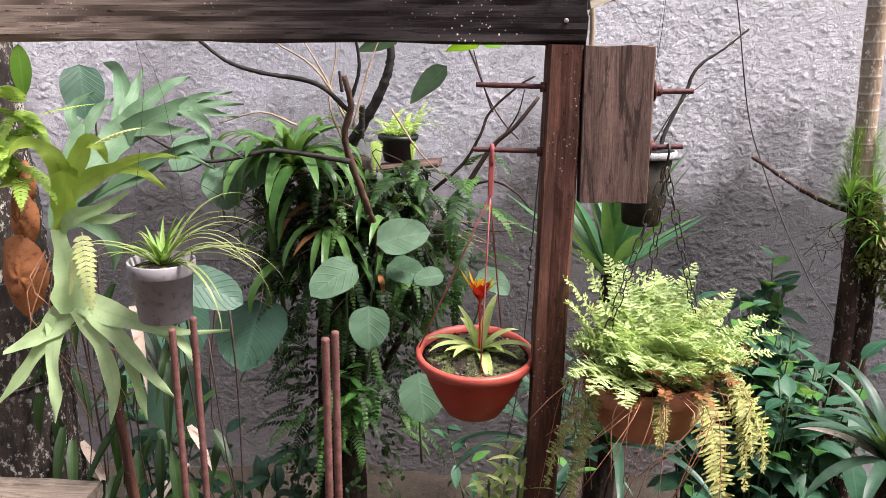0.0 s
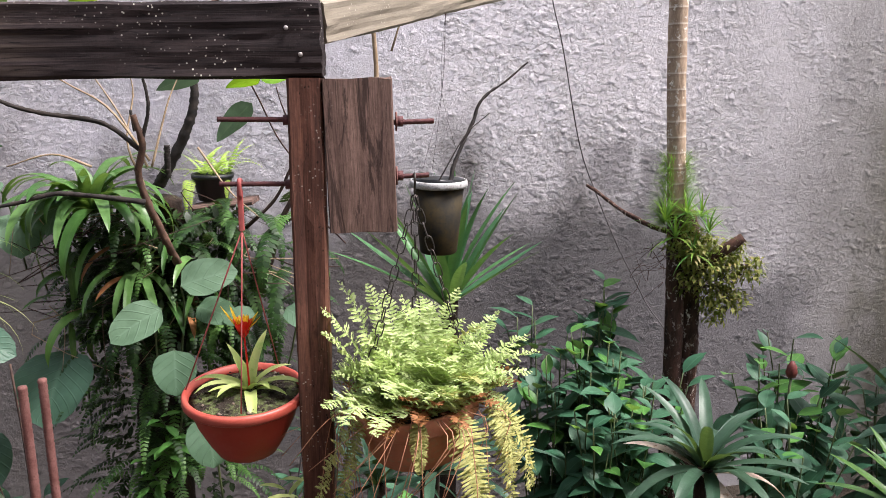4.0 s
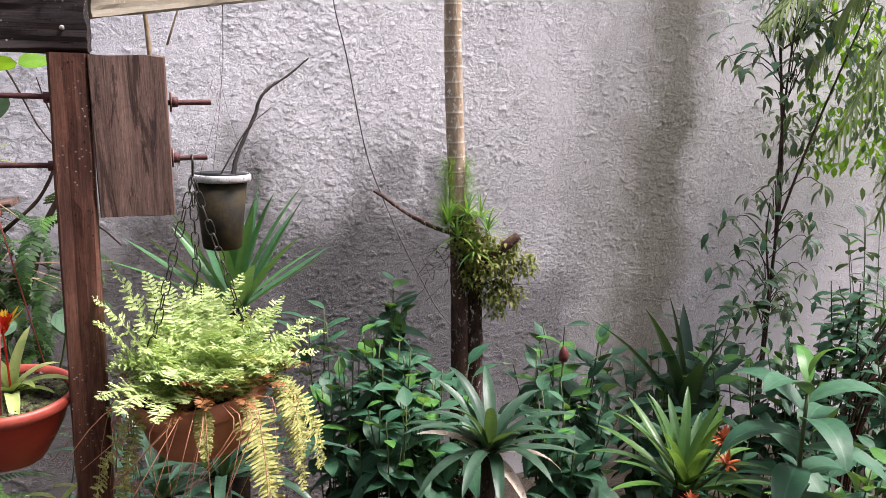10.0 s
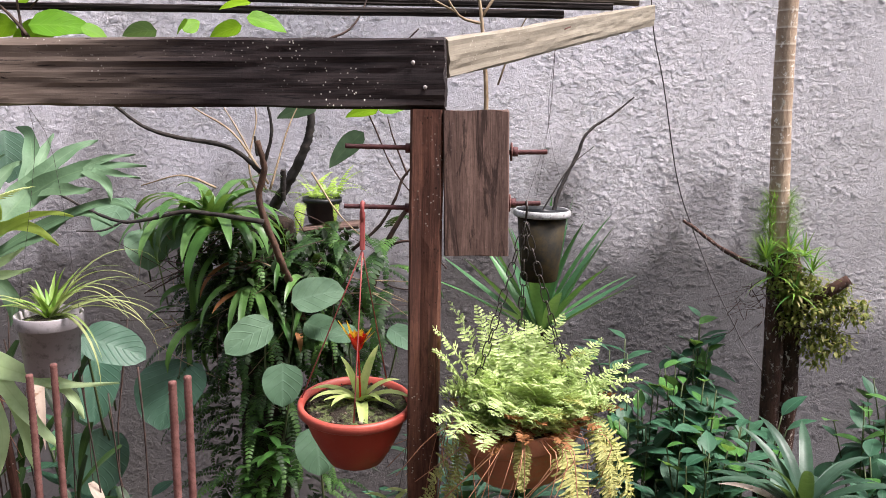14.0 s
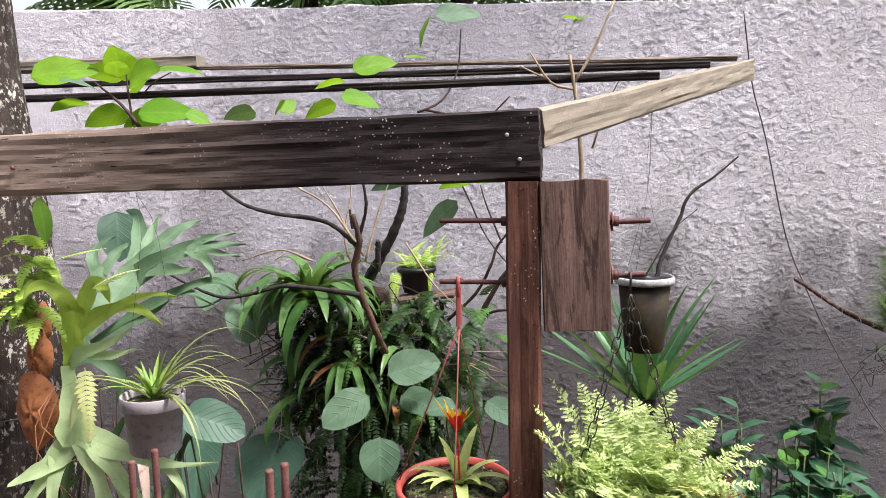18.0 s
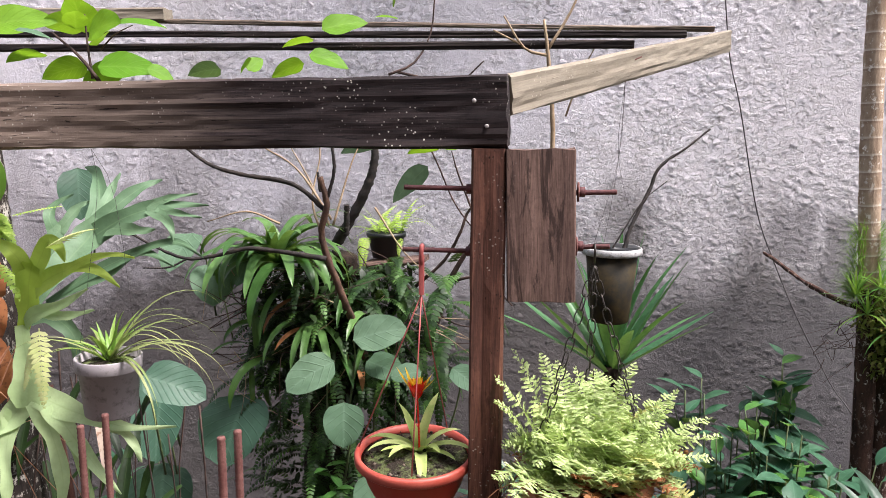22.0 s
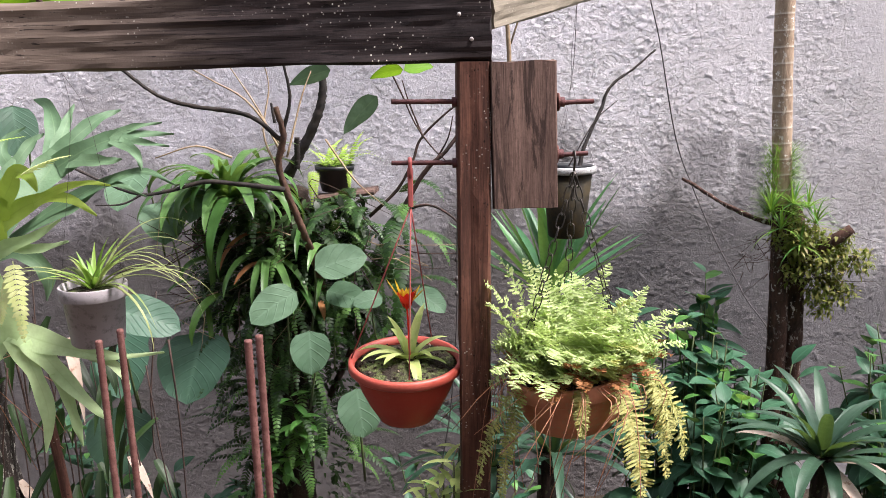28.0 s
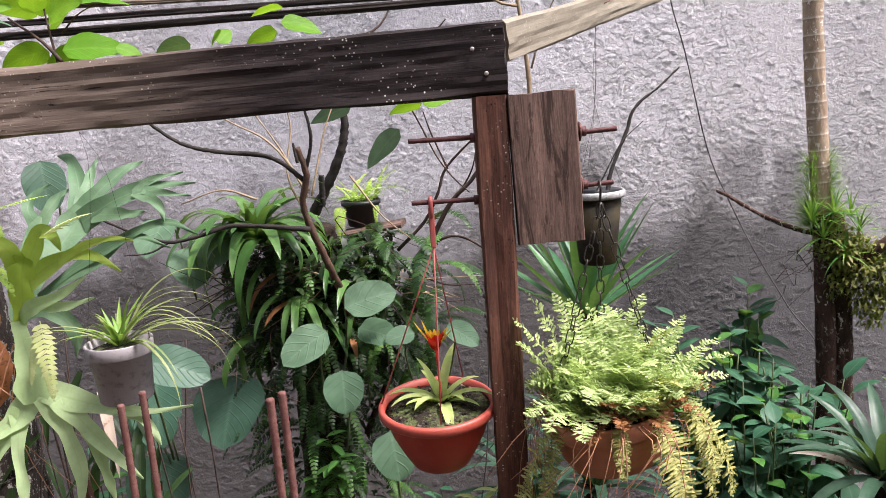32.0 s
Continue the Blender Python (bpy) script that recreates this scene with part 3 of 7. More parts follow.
def timber(geo, p0, p1, height, width, up=(0, 0, 1), rough=0.003, seg=0.03, bevel=0.006, seed=1, ragged=0.0):
    """A sawn, weathered timber from p0 to p1 (centre line); height along up, width across."""
    p0, p1 = Vector(p0), Vector(p1)
    L = (p1 - p0).length
    tan = (p1 - p0) / L
    side = tan.cross(Vector(up)).normalized()
    upv = side.cross(tan)
    hh, ww = height / 2, width / 2
    ring = []
    nh, nw = max(3, int(height / 0.012)), max(2, int(width / 0.02))
    for k in range(nh + 1):
        ring.append((ww, -hh + bevel + (height - 2 * bevel) * k / nh))
    for k in range(nw + 1):
        ring.append((ww - bevel - (width - 2 * bevel) * k / nw, hh))
    for k in range(nh + 1):
        ring.append((-ww, hh - bevel - (height - 2 * bevel) * k / nh))
    for k in range(nw + 1):
        ring.append((-ww + bevel + (width - 2 * bevel) * k / nw, -hh))
    m = len(ring)
    n = max(4, int(L / seg))
    ii, jj = np.meshgrid(np.arange(n + 1), np.arange(m), indexing="ij")
    disp = (vnoise(ii * seg * 3, jj * 0.9, seed) - 0.5) * 2 + (vnoise(ii * seg * 14, jj * 1.7, seed + 1) - 0.5)
    bow = (vnoise(np.arange(n + 1) * seg * 2.2, np.zeros(n + 1), seed + 2) - 0.5) * rough * 2
    rr = random.Random(seed)
    vs, av, fs = [], [], []
    endcut = [[rr.uniform(-ragged, ragged) for _ in range(m)] for _ in range(2)]
    for i in range(n + 1):
        s = L * i / n
        for j, (a, b) in enumerate(ring):
            d = disp[i, j] * rough
            cut = endcut[0][j] if i == 0 else endcut[1][j] if i == n else 0
            nrm = Vector((a / ww, b / hh)).normalized()
            q = p0 + tan * (s + cut) + side * (a + nrm.x * d) + upv * (b + nrm.y * d + bow[i])
            vs.append(q)
            av.append((s + seed * 3.7, a, b))
    for i in range(n):
        for j in range(m):
            k = (j + 1) % m
            fs.append((i * m + j, i * m + k, (i + 1) * m + k, (i + 1) * m + j))
    fs.append(tuple(reversed(range(m))))
    fs.append(tuple(range(n * m, (n + 1) * m)))
    geo.flat = True
    return geo.add(vs, fs, av)


def lathe(geo, centre, prof, sides=40, axis_tilt=None, wob=0.0, seed=0, cap=True):
    """A turned shape: prof is (radius, height) from the bottom middle round to the inside."""
    c = Vector(centre)
    rot = Euler([radians(a) for a in axis_tilt]).to_matrix() if axis_tilt else Matrix.Identity(3)
    rr = random.Random(seed)
    vs, fs, av = [], [], []
    n = len(prof)
    for j in range(sides):
        g = 2 * math.pi * j / sides
        w = 1 + wob * math.sin(3 * g + seed) + wob * 0.6 * math.sin(7 * g + 1.3 * seed)
        for r, z in prof:
            vs.append(c + rot @ Vector((r * w * math.cos(g), r * w * math.sin(g), z)))
            av.append((r * math.cos(g), r * math.sin(g), z))
    for j in range(sides):
        k = (j + 1) % sides
        for i in range(n - 1):
            fs.append((j * n + i, k * n + i, k * n + i + 1, j * n + i + 1))
    if cap and prof[0][0] > 0.001:
        fs.append(tuple(reversed([j * n for j in range(sides)])))
    if cap and prof[-1][0] > 0.001:
        fs.append(tuple(j * n + n - 1 for j in range(sides)))
    return geo.add(vs, fs, av)


def p_strap(s):
    return min(1.0, 0.55 + 1.6 * s) * (1 - s ** 4) ** 0.8


def p_sword(s):
    return min(1.0, 0.5 + 2.5 * s) * (1 - s ** 1.8)


def p_ellip(s):
    return max(0.0, math.sin(math.pi * min(1, s ** 0.85))) ** 0.8


def p_round(s):
    return max(0.0, 1 - abs(2 * (s ** 0.92) - 1) ** 2.2) ** 0.5


def p_strapsharp(s):
    return min(1.0, 0.5 + 1.2 * s) * max(0.0, 1 - s ** 3.2)


def p_lance(s):
    return max(0.0, math.sin(math.pi * min(1, s ** 0.8))) ** 1.05


def p_heart(s):
    return max(0.0, math.sin(math.pi * s ** 0.78)) ** 0.52


def p_ovate(s):
    return max(0.0, math.sin(math.pi * s ** 0.65)) ** 0.75


def blade(geo, base, az, elev, L, W, prof=p_strap, droop=60.0, fold=15.0, roll=0.0, nseg=9, ncr=2, wave=0.0, curl=1.4, bend=0.0):
    """One leaf from its base: az and elev in degrees, bending down by droop degrees along its length."""
    p = Vector(base)
    vs, av, fs = [], [], []
    ph = rng.random() * 6
    tag = rng.random()
    for i in range(nseg + 1):
        s = i / nseg
        e = radians(elev - droop * s ** curl)
        a2 = radians(az + bend * s)
        hd = Vector((math.cos(a2), math.sin(a2), 0))
        tan = hd * math.cos(e) + Vector((0, 0, math.sin(e)))
        side = Vector((-hd.y, hd.x, 0))
        nrm = side.cross(tan) * -1
        cr, sr = math.cos(radians(roll)), math.sin(radians(roll))
        side, nrm = side * cr + nrm * sr, nrm * cr - side * sr
        if i:
            p = p + tan * (L / nseg)
        w = max(W * prof(s), W * 0.015) / 2
        for j in range(-ncr, ncr + 1):
            u = j / ncr
            off = abs(u) * w * math.sin(radians(fold)) + wave * W * math.sin(ph + s * 13 + u * 2) * abs(u)
            vs.append(p + side * (u * w * math.cos(radians(fold))) + nrm * off)
            av.append((u, s, tag))
    m = 2 * ncr + 1
    for i in range(nseg):
        for j in range(m - 1):
            fs.append((i * m + j, i * m + j + 1, (i + 1) * m + j + 1, (i + 1) * m + j))
    geo.add(vs, fs, av)
    return p


def leaf_to(geo, centre, az, elev, L, W, prof=p_round, droop=15.0, fold=8.0, roll=0.0, nseg=10, ncr=3, wave=0.02):
    """A broad leaf whose middle lies at centre."""
    e, a = radians(elev - droop * 0.3), radians(az)
    d = Vector((math.cos(a) * math.cos(e), math.sin(a) * math.cos(e), math.sin(e)))
    base = Vector(centre) - d * (L / 2)
    blade(geo, base, az, elev, L, W, prof, droop, fold, roll, nseg, ncr, wave)
    return base


def frond(geo, base, az, elev, L, W, pairs=20, droop=80.0, pin=0.55, curl=1.3, ruffle=0.0, bend=0.0, taper=1.0):
    """A feather-shaped fern or palm frond: a thin midrib with leaflets on both sides."""
    p = Vector(base)
    pts = []
    n = pairs
    for i in range(n + 1):
        s = i / n
        e = radians(elev - droop * s ** curl)
        a2 = radians(az + bend * s)
        hd = Vector((math.cos(a2), math.sin(a2), 0))
        tan = hd * math.cos(e) + Vector((0, 0, math.sin(e)))
        side = Vector((-hd.y, hd.x, 0))
        if i:
            p = p + tan * (L / n)
        pts.append((p.copy(), tan, side, side.cross(tan) * -1))
    tag = rng.random()
    vs, av, fs = [], [], []
    rw = max(0.0011, L * 0.004)
    for i, (q, tan, side, nrm) in enumerate(pts):
        w = rw * (1 - 0.7 * i / n)
        vs += [q + side * w, q - side * w]
        av += [(0, i / n, tag)] * 2
        if i:
            k = 2 * i
            fs.append((k - 2, k - 1, k + 1, k))
    for i in range(1, n + 1):
        q, tan, side, nrm = pts[i]
        s = i / n
        ln = W / 2 * min(1.0, 0.45 + 3 * s) * (1 - s ** (1.6 * taper)) ** 0.75 + W * 0.03
        pw = L / n * pin
        for sg in (-1, 1):
            tw = rng.uniform(-ruffle, ruffle)
            d = (side * sg + tan * (0.35 + 0.5 * s) + nrm * (tw - 0.12)).normalized()
            x = (tan - d * tan.dot(d)).normalized()
            if ruffle:
                x = (x + nrm * rng.uniform(-ruffle, ruffle)).normalized()
            l2 = ln * rng.uniform(0.85, 1.1)
            k = len(vs)
            dip = nrm * (-0.12 * l2)
            vs += [q - x * pw * 0.35, q + x * pw * 0.35, q + d * l2 * 0.55 + x * pw * 0.5, q + d * l2 * 0.55 - x * pw * 0.5, q + d * l2 + dip]
            av += [(0.3, s, tag), (0.3, s, tag), (0.6, s, tag), (0.6, s, tag), (1, s, tag)]
            fs += [(k, k + 1, k + 2, k + 3), (k + 3, k + 2, k + 4)]
    geo.add(vs, fs, av)
    return p


def lacy(geo, base, az, elev, L, W, pairs=15, sub=6, droop=50.0, curl=1.5, bend=0.0, ruffle=0.5, lobe=0.62, sweep=0.3):
    """A twice-divided fluffy frond: each leaflet is itself a small feather of tiny lobes."""
    p = Vector(base)
    tag = rng.random()
    vs, av, fs = [], [], []
    for i in range(pairs + 1):
        s = i / pairs
        e = radians(elev - droop * s ** curl)
        a2 = radians(az + bend * s)
        hd = Vector((math.cos(a2), math.sin(a2), 0))
        tan = hd * math.cos(e) + Vector((0, 0, math.sin(e)))
        side = Vector((-hd.y, hd.x, 0))
        nrm = side.cross(tan) * -1
        if i:
            p = p + tan * (L / pairs)
        k = len(vs)
        w = 0.0009 * (1.3 - s)
        vs += [p + side * w, p - side * w]
        av += [(0, s, tag)] * 2
        if i:
            fs.append((last, last + 1, k + 1, k))
        last = k
        ln = W / 2 * min(1.0, 0.5 + 2.5 * s) * (1 - s ** 2.2) ** 0.7 * rng.uniform(0.85, 1.1) + 0.003
        pw = max(0.0045, 0.8 * L / pairs)
        for sg in (-1, 1):
            d = (side * sg + tan * (sweep + sweep * 1.6 * s) + nrm * rng.uniform(-ruffle, ruffle)).normalized()
            x = (tan - d * tan.dot(d) + nrm * rng.uniform(-ruffle, ruffle)).normalized()
            up = d.cross(x)
            m = max(2, int(sub * ln / (W / 2) + 0.5))
            for j in range(1, m + 1):
                u = j / m
                q = p + d * (ln * u) + up * (0.25 * ln * ruffle * u * u)
                f = pw * (1.2 - 0.65 * u) * lobe
                for s2 in (-1, 1):
                    o = (x * s2 + d * 0.55 + up * rng.uniform(-0.6, 0.6)) * f
                    h = d * (ln / m * 1.05)
                    k = len(vs)
                    vs += [q - h, q + o * 0.7 - h * 0.65, q + o + h * 0.05, q + o * 0.75 + h * 0.8, q + h * 0.5]
                    av += [(0.4, s, tag), (0.6, s, tag), (1, s, tag), (0.9, s, tag), (0.4, s, tag)]
                    fs.append((k, k + 1, k + 2, k + 3, k + 4))
    geo.add(vs, fs, av)
    return p


def chain_link(L=0.036, w=0.0165, r=0.0015):
    g = Geo()
    pts = []
    n = 12
    for i in range(n):
        a = 2 * math.pi * i / n
        pts.append(Vector((w / 2 * math.cos(a), 0, (L / 2) * (0.55 * math.sin(a) + 0.45 * (1 if math.sin(a) > 0.3 else -1 if math.sin(a) < -0.3 else math.sin(a) / 0.3)))))
    vs, fs = [], []
    for i, p in enumerate(pts):
        tan = (pts[(i + 1) % n] - pts[i - 1]).normalized()
        b = Vector((0, 1, 0))
        a = tan.cross(b)
        for j in range(5):
            t = 2 * math.pi * j / 5
            vs.append(p + a * r * math.cos(t) + b * r * math.sin(t))
    for i in range(n):
        for j in range(5):
            k, l = (i + 1) % n, (j + 1) % 5
            fs.append((i * 5 + j, k * 5 + j, k * 5 + l, i * 5 + l))
    g.add(vs, fs)
    me = g.mesh("link")
    me.materials.append(M_CHAIN)
    return me


LINK = chain_link()


def chain(parent, p0, p1, sag=0.0):
    """A hanging chain of links under its thing; the links share one mesh."""
    p0, p1 = Vector(p0), Vector(p1)
    b = BASE[root_of(parent).name]
    n = max(2, int((p1 - p0).length / 0.0305))
    d = (p1 - p0).normalized().to_track_quat("Z", "Y")
    for i in range(n):
        s = (i + 0.5) / n
        ob = new("chain_link", LINK)
        ob.parent = parent
        q = p0.lerp(p1, s) - Vector((0, 0, sag * 4 * s * (1 - s)))
        ob.matrix_basis = Matrix.Translation(q - b) @ d.to_matrix().to_4x4() @ pose(0, 0, 0, 0, 0, 90 * (i % 2) + rng.uniform(-20, 20))


# ---- ground and wall ----
GROUND = -1.15
g = Geo()
n = 90
xs = np.concatenate([np.linspace(-400, -8, 12), np.linspace(-6, 8, n), np.linspace(10, 400, 12)])
ys = np.concatenate([np.linspace(-300, -8, 10), np.linspace(-6, 8, n), np.linspace(10, 400, 12)])
X, Y = np.meshgrid(xs, ys, indexing="ij")
Z = GROUND + (vnoise(X * 1.3 + 50, Y * 1.3 + 50, 3) - 0.5) * 0.12 + (vnoise(X * 6 + 90, Y * 6 + 90, 4) - 0.5) * 0.05
vs = np.stack([X, Y, Z], -1).reshape(-1, 3)
m = len(ys)
g.add(vs, [(i * m + j, (i + 1) * m + j, (i + 1) * m + j + 1, i * m + j + 1) for i in range(len(xs) - 1) for j in range(m - 1)])
solid("ground", g, M_SOIL, "dark damp garden soil under the planting", "ground", kind="structure")

WALL_Y = 4.617


def wall_top(x):
    return 2.617 - 0.0265 * x


g = Geo()
xs = np.concatenate([np.linspace(-3.6, -2.65, 24), np.linspace(-2.6, 4.9, 1240), np.linspace(4.92, 9.5, 300)])
us = np.linspace(0, 1, 470)
X, U = np.meshgrid(xs, us, indexing="ij")
Z = (GROUND - 0.1) + U * (wall_top(X) - GROUND + 0.1) + 0.02 * (vnoise(X * 5 + 40, X * 0, 9) - 0.5) * (U > 0.999)
big = vnoise(X * 1.4 + 100, Z * 1.4 + 100, 14)
patch = vnoise(X * 3.2 + 100, Z * 3.2 + 100, 17)
D = np.zeros_like(X)
rs = np.random.RandomState(5)
dx, nxs, nus = 7.5 / 1239, len(xs), len(us)
dz = (wall_top(0) - GROUND + 0.1) / (nus - 1)
for _ in range(80000):                                  # thrown flakes of mortar, lapping over one another, each with a raised lip
    ci, cj = rs.randint(24, nxs - 300), rs.randint(0, nus)
    keep = 1 - 0.72 * min(1, max(0, (xs[ci] - 1.9) / 1.0))      # fewer flakes towards one end
    if rs.rand() > keep * np.clip(2.2 * patch[ci, cj] - 0.45, 0.25, 1):
        continue
    rx = 0.005 + 0.02 * rs.rand() ** 2.0
    rz = rx * rs.uniform(0.35, 0.75)
    th = rs.uniform(-0.9, 0.9)
    ca, sa = math.cos(th), math.sin(th)
    ni, nj = int(1.1 * rx / dx) + 1, int(1.1 * rx / dz) + 1
    i0, i1, j0, j1 = max(0, ci - ni), min(nxs, ci + ni + 1), max(0, cj - nj), min(nus, cj + nj + 1)
    px, pz = ((np.arange(i0, i1) - ci) * dx)[:, None], ((np.arange(j0, j1) - cj) * dz)[None, :]
    aa, bb = (px * ca + pz * sa) / rx, (pz * ca - px * sa) / rz + 0.5 * (px / rx) ** 2
    q = aa * aa + bb * bb
    lift = rs.uniform(0.15, 1.0) ** 1.6 * np.clip((1.1 - q) * 4, 0, 1) * (0.55 - 0.45 * bb)
    D[i0:i1, j0:j1] = np.maximum(D[i0:i1, j0:j1], lift)
D = 0.0055 * D + 0.012 * (big - 0.5)
Yw = WALL_Y - D
vs = np.stack([X, Yw, Z], -1).reshape(-1, 3)
m = len(us)
fs = [(i * m + j, (i + 1) * m + j, (i + 1) * m + j + 1, i * m + j + 1) for i in range(len(xs) - 1) for j in range(m - 1)]
g.add(vs, fs)
# top, back and ends
k = len(g.v)
bt = [(x, WALL_Y + 0.2, wall_top(x)) for x in xs]
bb = [(x, WALL_Y + 0.2, GROUND - 0.1) for x in xs]
g.v += bt + bb
g.a += bt + bb
nx = len(xs)
for i in range(nx - 1):
    g.f.append((i * m + m - 1, (i + 1) * m + m - 1, k + i + 1, k + i))
    g.f.append((k + i, k + i + 1, k + nx + i + 1, k + nx + i))
solid("wall_north", g, M_WALL, "rough-cast grey plaster garden wall with rain stains and shade coloured in low down", "wall", kind="structure")

# ---- deck under the camera; unseen house wall and eaves added to block sky light ----
def slab(x0, x1, y0, y1, z0, z1):
    g = Geo()
    vs = [(x, y, z) for x in (x0, x1) for y in (y0, y1) for z in (z0, z1)]
    return g.add(vs, [(0, 1, 3, 2), (4, 6, 7, 5), (0, 4, 5, 1), (2, 3, 7, 6), (0, 2, 6, 4), (1, 5, 7, 3)])


solid("wall_south", slab(-7, 7, -3.2, -3.0, GROUND, 5.5), M_GREYWOOD, "plain unseen wall added behind the camera to hold back sky light", "wall", kind="structure", smooth=False)
solid("ceiling", slab(-7, 7, -3.0, -1.7, 3.1, 3.25), M_GREYWOOD, "plain unseen eaves added over the deck to hold back sky light", "eaves", kind="structure", smooth=False)
solid("floor", slab(-7, 7, -3.0, 0.55, 0.0, 0.15), M_GREYWOOD, "plain timber deck", "deck", kind="structure", smooth=False)

# ---- pergola ----
pergola = thing("pergola", (0.268, 1.64, GROUND), "weathered dark timber pergola frame with thin rafters", "pergola")
B_R, B_L = Vector((0.304, 1.637, 1.749)), Vector((-1.62, 1.80, 1.714))
beam = part("front_beam", timber(Geo(), B_L, B_R, 0.146, 0.055, rough=0.004, seg=0.02, seed=3, ragged=0.003), M_BEAM, pergola, "thick cracked dark beam with white specks")
for x, z in ((0.262, 1.718), (0.236, 1.768)):
    part("nail", lathe(Geo(), (x, 1.611, z), [(0.0045, -0.002), (0.0045, 0.002), (0.003, 0.003), (0, 0.003)], 12, (90, 0, 0)), M_NAIL, beam)
part("nail", lathe(Geo(), (-0.93, 1.708, 1.722), [(0.005, -0.002), (0.005, 0.002), (0, 0.003)], 12, (90, 0, 0)), M_RUST, beam)
post = part("post", timber(Geo(), (0.272, 1.645, GROUND), (0.267, 1.645, 1.673), 0.07, 0.07, up=(0, 1, 0), rough=0.004, seed=5, seg=0.03), M_POST, pergola, "reddish worn square post")
board = part("board", timber(Geo(), (0.38, 1.632, 1.36), (0.371, 1.632, 1.672), 0.042, 0.141, up=(0, 1, 0), rough=0.0015, seed=9, seg=0.015, bevel=0.003, ragged=0.003), M_BOARD, pergola, "short streaked plank bolted beside the post")
S0, S1 = Vector((0.298, 1.652, 1.777)), Vector((1.186, 3.42, 2.068))
part("side_beam", timber(Geo(), S0, S1, 0.084, 0.028, rough=0.003, seed=13, seg=0.03), M_PALEWOOD, pergola, "pale lichen-spotted side beam")


def on_side(y):
    return S0.lerp(S1, (y - S0.y) / (S1.y - S0.y))


for y, left, sd in ((2.36, (-2.35, 2.63, 1.962), 21), (2.85, (-2.3, 3.17, 2.075), 22), (3.2, (-2.3, 3.5, 2.185), 23)):
    e = on_side(y) + Vector((0, 0, 0.056))
    part("rafter", timber(Geo(), left, e, 0.018 if sd == 23 else 0.023, 0.035, rough=0.002, seed=sd, seg=0.05, bevel=0.004), M_GREYWOOD if sd == 23 else M_PURLIN, pergola)
part("rear_beam", timber(Geo(), (-2.9, 3.42, 2.185), (-1.195, 3.4, 2.18), 0.05, 0.09, rough=0.003, seed=27, seg=0.04), M_PALEWOOD, pergola, "short pale beam over the rafters")
part("rear_post", timber(Geo(), (-2.25, 2.9, GROUND), (-2.25, 2.9, 2.02), 0.09, 0.09, up=(0, 1, 0), seed=29, seg=0.06), M_PURLIN, pergola)
for x0, x1, z, tip in ((0.091, 0.236, 1.589, -1), (0.088, 0.236, 1.458, -1), (0.44, 0.528, 1.586, 1), (0.44, 0.518, 1.474, 1)):
    rod = part("threaded_rod", tube(Geo(), [(x0, 1.636, z - 0.002 * tip), (x1, 1.636, z + 0.001)], 0.0055, n=40, sides=8, wob=0.08), M_BOLT, pergola, "rusty red threaded rod")
    xn = 0.229 if tip < 0 else 0.456
    part("nut", lathe(Geo(), (xn, 1.636, z), [(0.0105, -0.008), (0.0105, 0.008)], 6, (0, 90, 0)), M_BOLT, rod)
    part("washer", lathe(Geo(), (xn + (0.006 if tip < 0 else -0.006), 1.636, z), [(0.02, -0.0015), (0.02, 0.0015)], 16, (0, 90, 0)), M_RUST, rod)

# ---- rebars and the rail of the deck ----
for x, y, z, sd in ((-0.41, 1.231, 1.209, 1), (-0.389, 1.274, 1.214, 2), (-0.145, 1.187, 1.219, 3), (-0.139, 1.245, 1.207, 4)):
    g = tube(Geo(), [(x + 0.004, y, GROUND - 0.05), (x, y, z)], 0.0064 if x > -0.2 else 0.0056, n=560, sides=8)
    v = np.array(g.v).reshape(-1, 8, 3)
    c = v.mean(1, keepdims=True)
    rib = 1 + 0.15 * (np.arange(len(v)) % 2)[:, None, None]
    g.v = (c + (v - c) * rib).reshape(-1, 3).tolist()
    solid("rebar", g, M_RUST, "rusty ribbed iron bar standing upright", "iron bar", group="iron bars in the bed")

rail = thing("railing", (-1.7, 1.72, GROUND), "grey weathered timber rail with a post", "railing")
part("top_rail", timber(Geo(), (-1.9, 1.73, 0.545), (-0.835, 1.71, 0.548), 0.045, 0.09, rough=0.003, seed=31), M_GREYWOOD, rail)
part("post", timber(Geo(), (-1.7, 1.72, GROUND), (-1.7, 1.72, 0.545), 0.07, 0.07, up=(0, 1, 0), seed=33, seg=0.06), M_GREYWOOD, rail)

# ---- tree with the staghorn fern ----
tree = thing("tree", (-1.3, 2.06, GROUND), "broad dark tree trunk blotched with pale lichen", "tree")
trunk_path = [(-1.34, 2.06, GROUND - 0.1), (-1.32, 2.06, 0.0), (-1.305, 2.06, 0.4), (-1.295, 2.06, 0.9), (-1.285, 2.06, 1.3), (-1.275, 2.06, 1.65), (-1.31, 2.06, 2.0), (-1.36, 2.06, 3.2), (-1.4, 2.1, 4.8)]
part("trunk", tube(Geo(), trunk_path, [0.31, 0.265, 0.238, 0.208, 0.178, 0.155, 0.145, 0.135, 0.125], n=120, sides=40, wob=0.025, seed=4), M_TRUNK, tree)
for z, r, cx in ((0.72, 0.223, -1.298), (1.02, 0.204, -1.292), (1.3, 0.182, -1.285)):
    pts = [(cx + r * math.cos(a), 2.06 + r * math.sin(a), z + 0.012 * math.sin(a * 1.5)) for a in np.linspace(0, 2 * math.pi, 25)]
    part("tie_wire", tube(Geo(), pts, 0.002, n=48, sides=5), M_WIRE, tree)

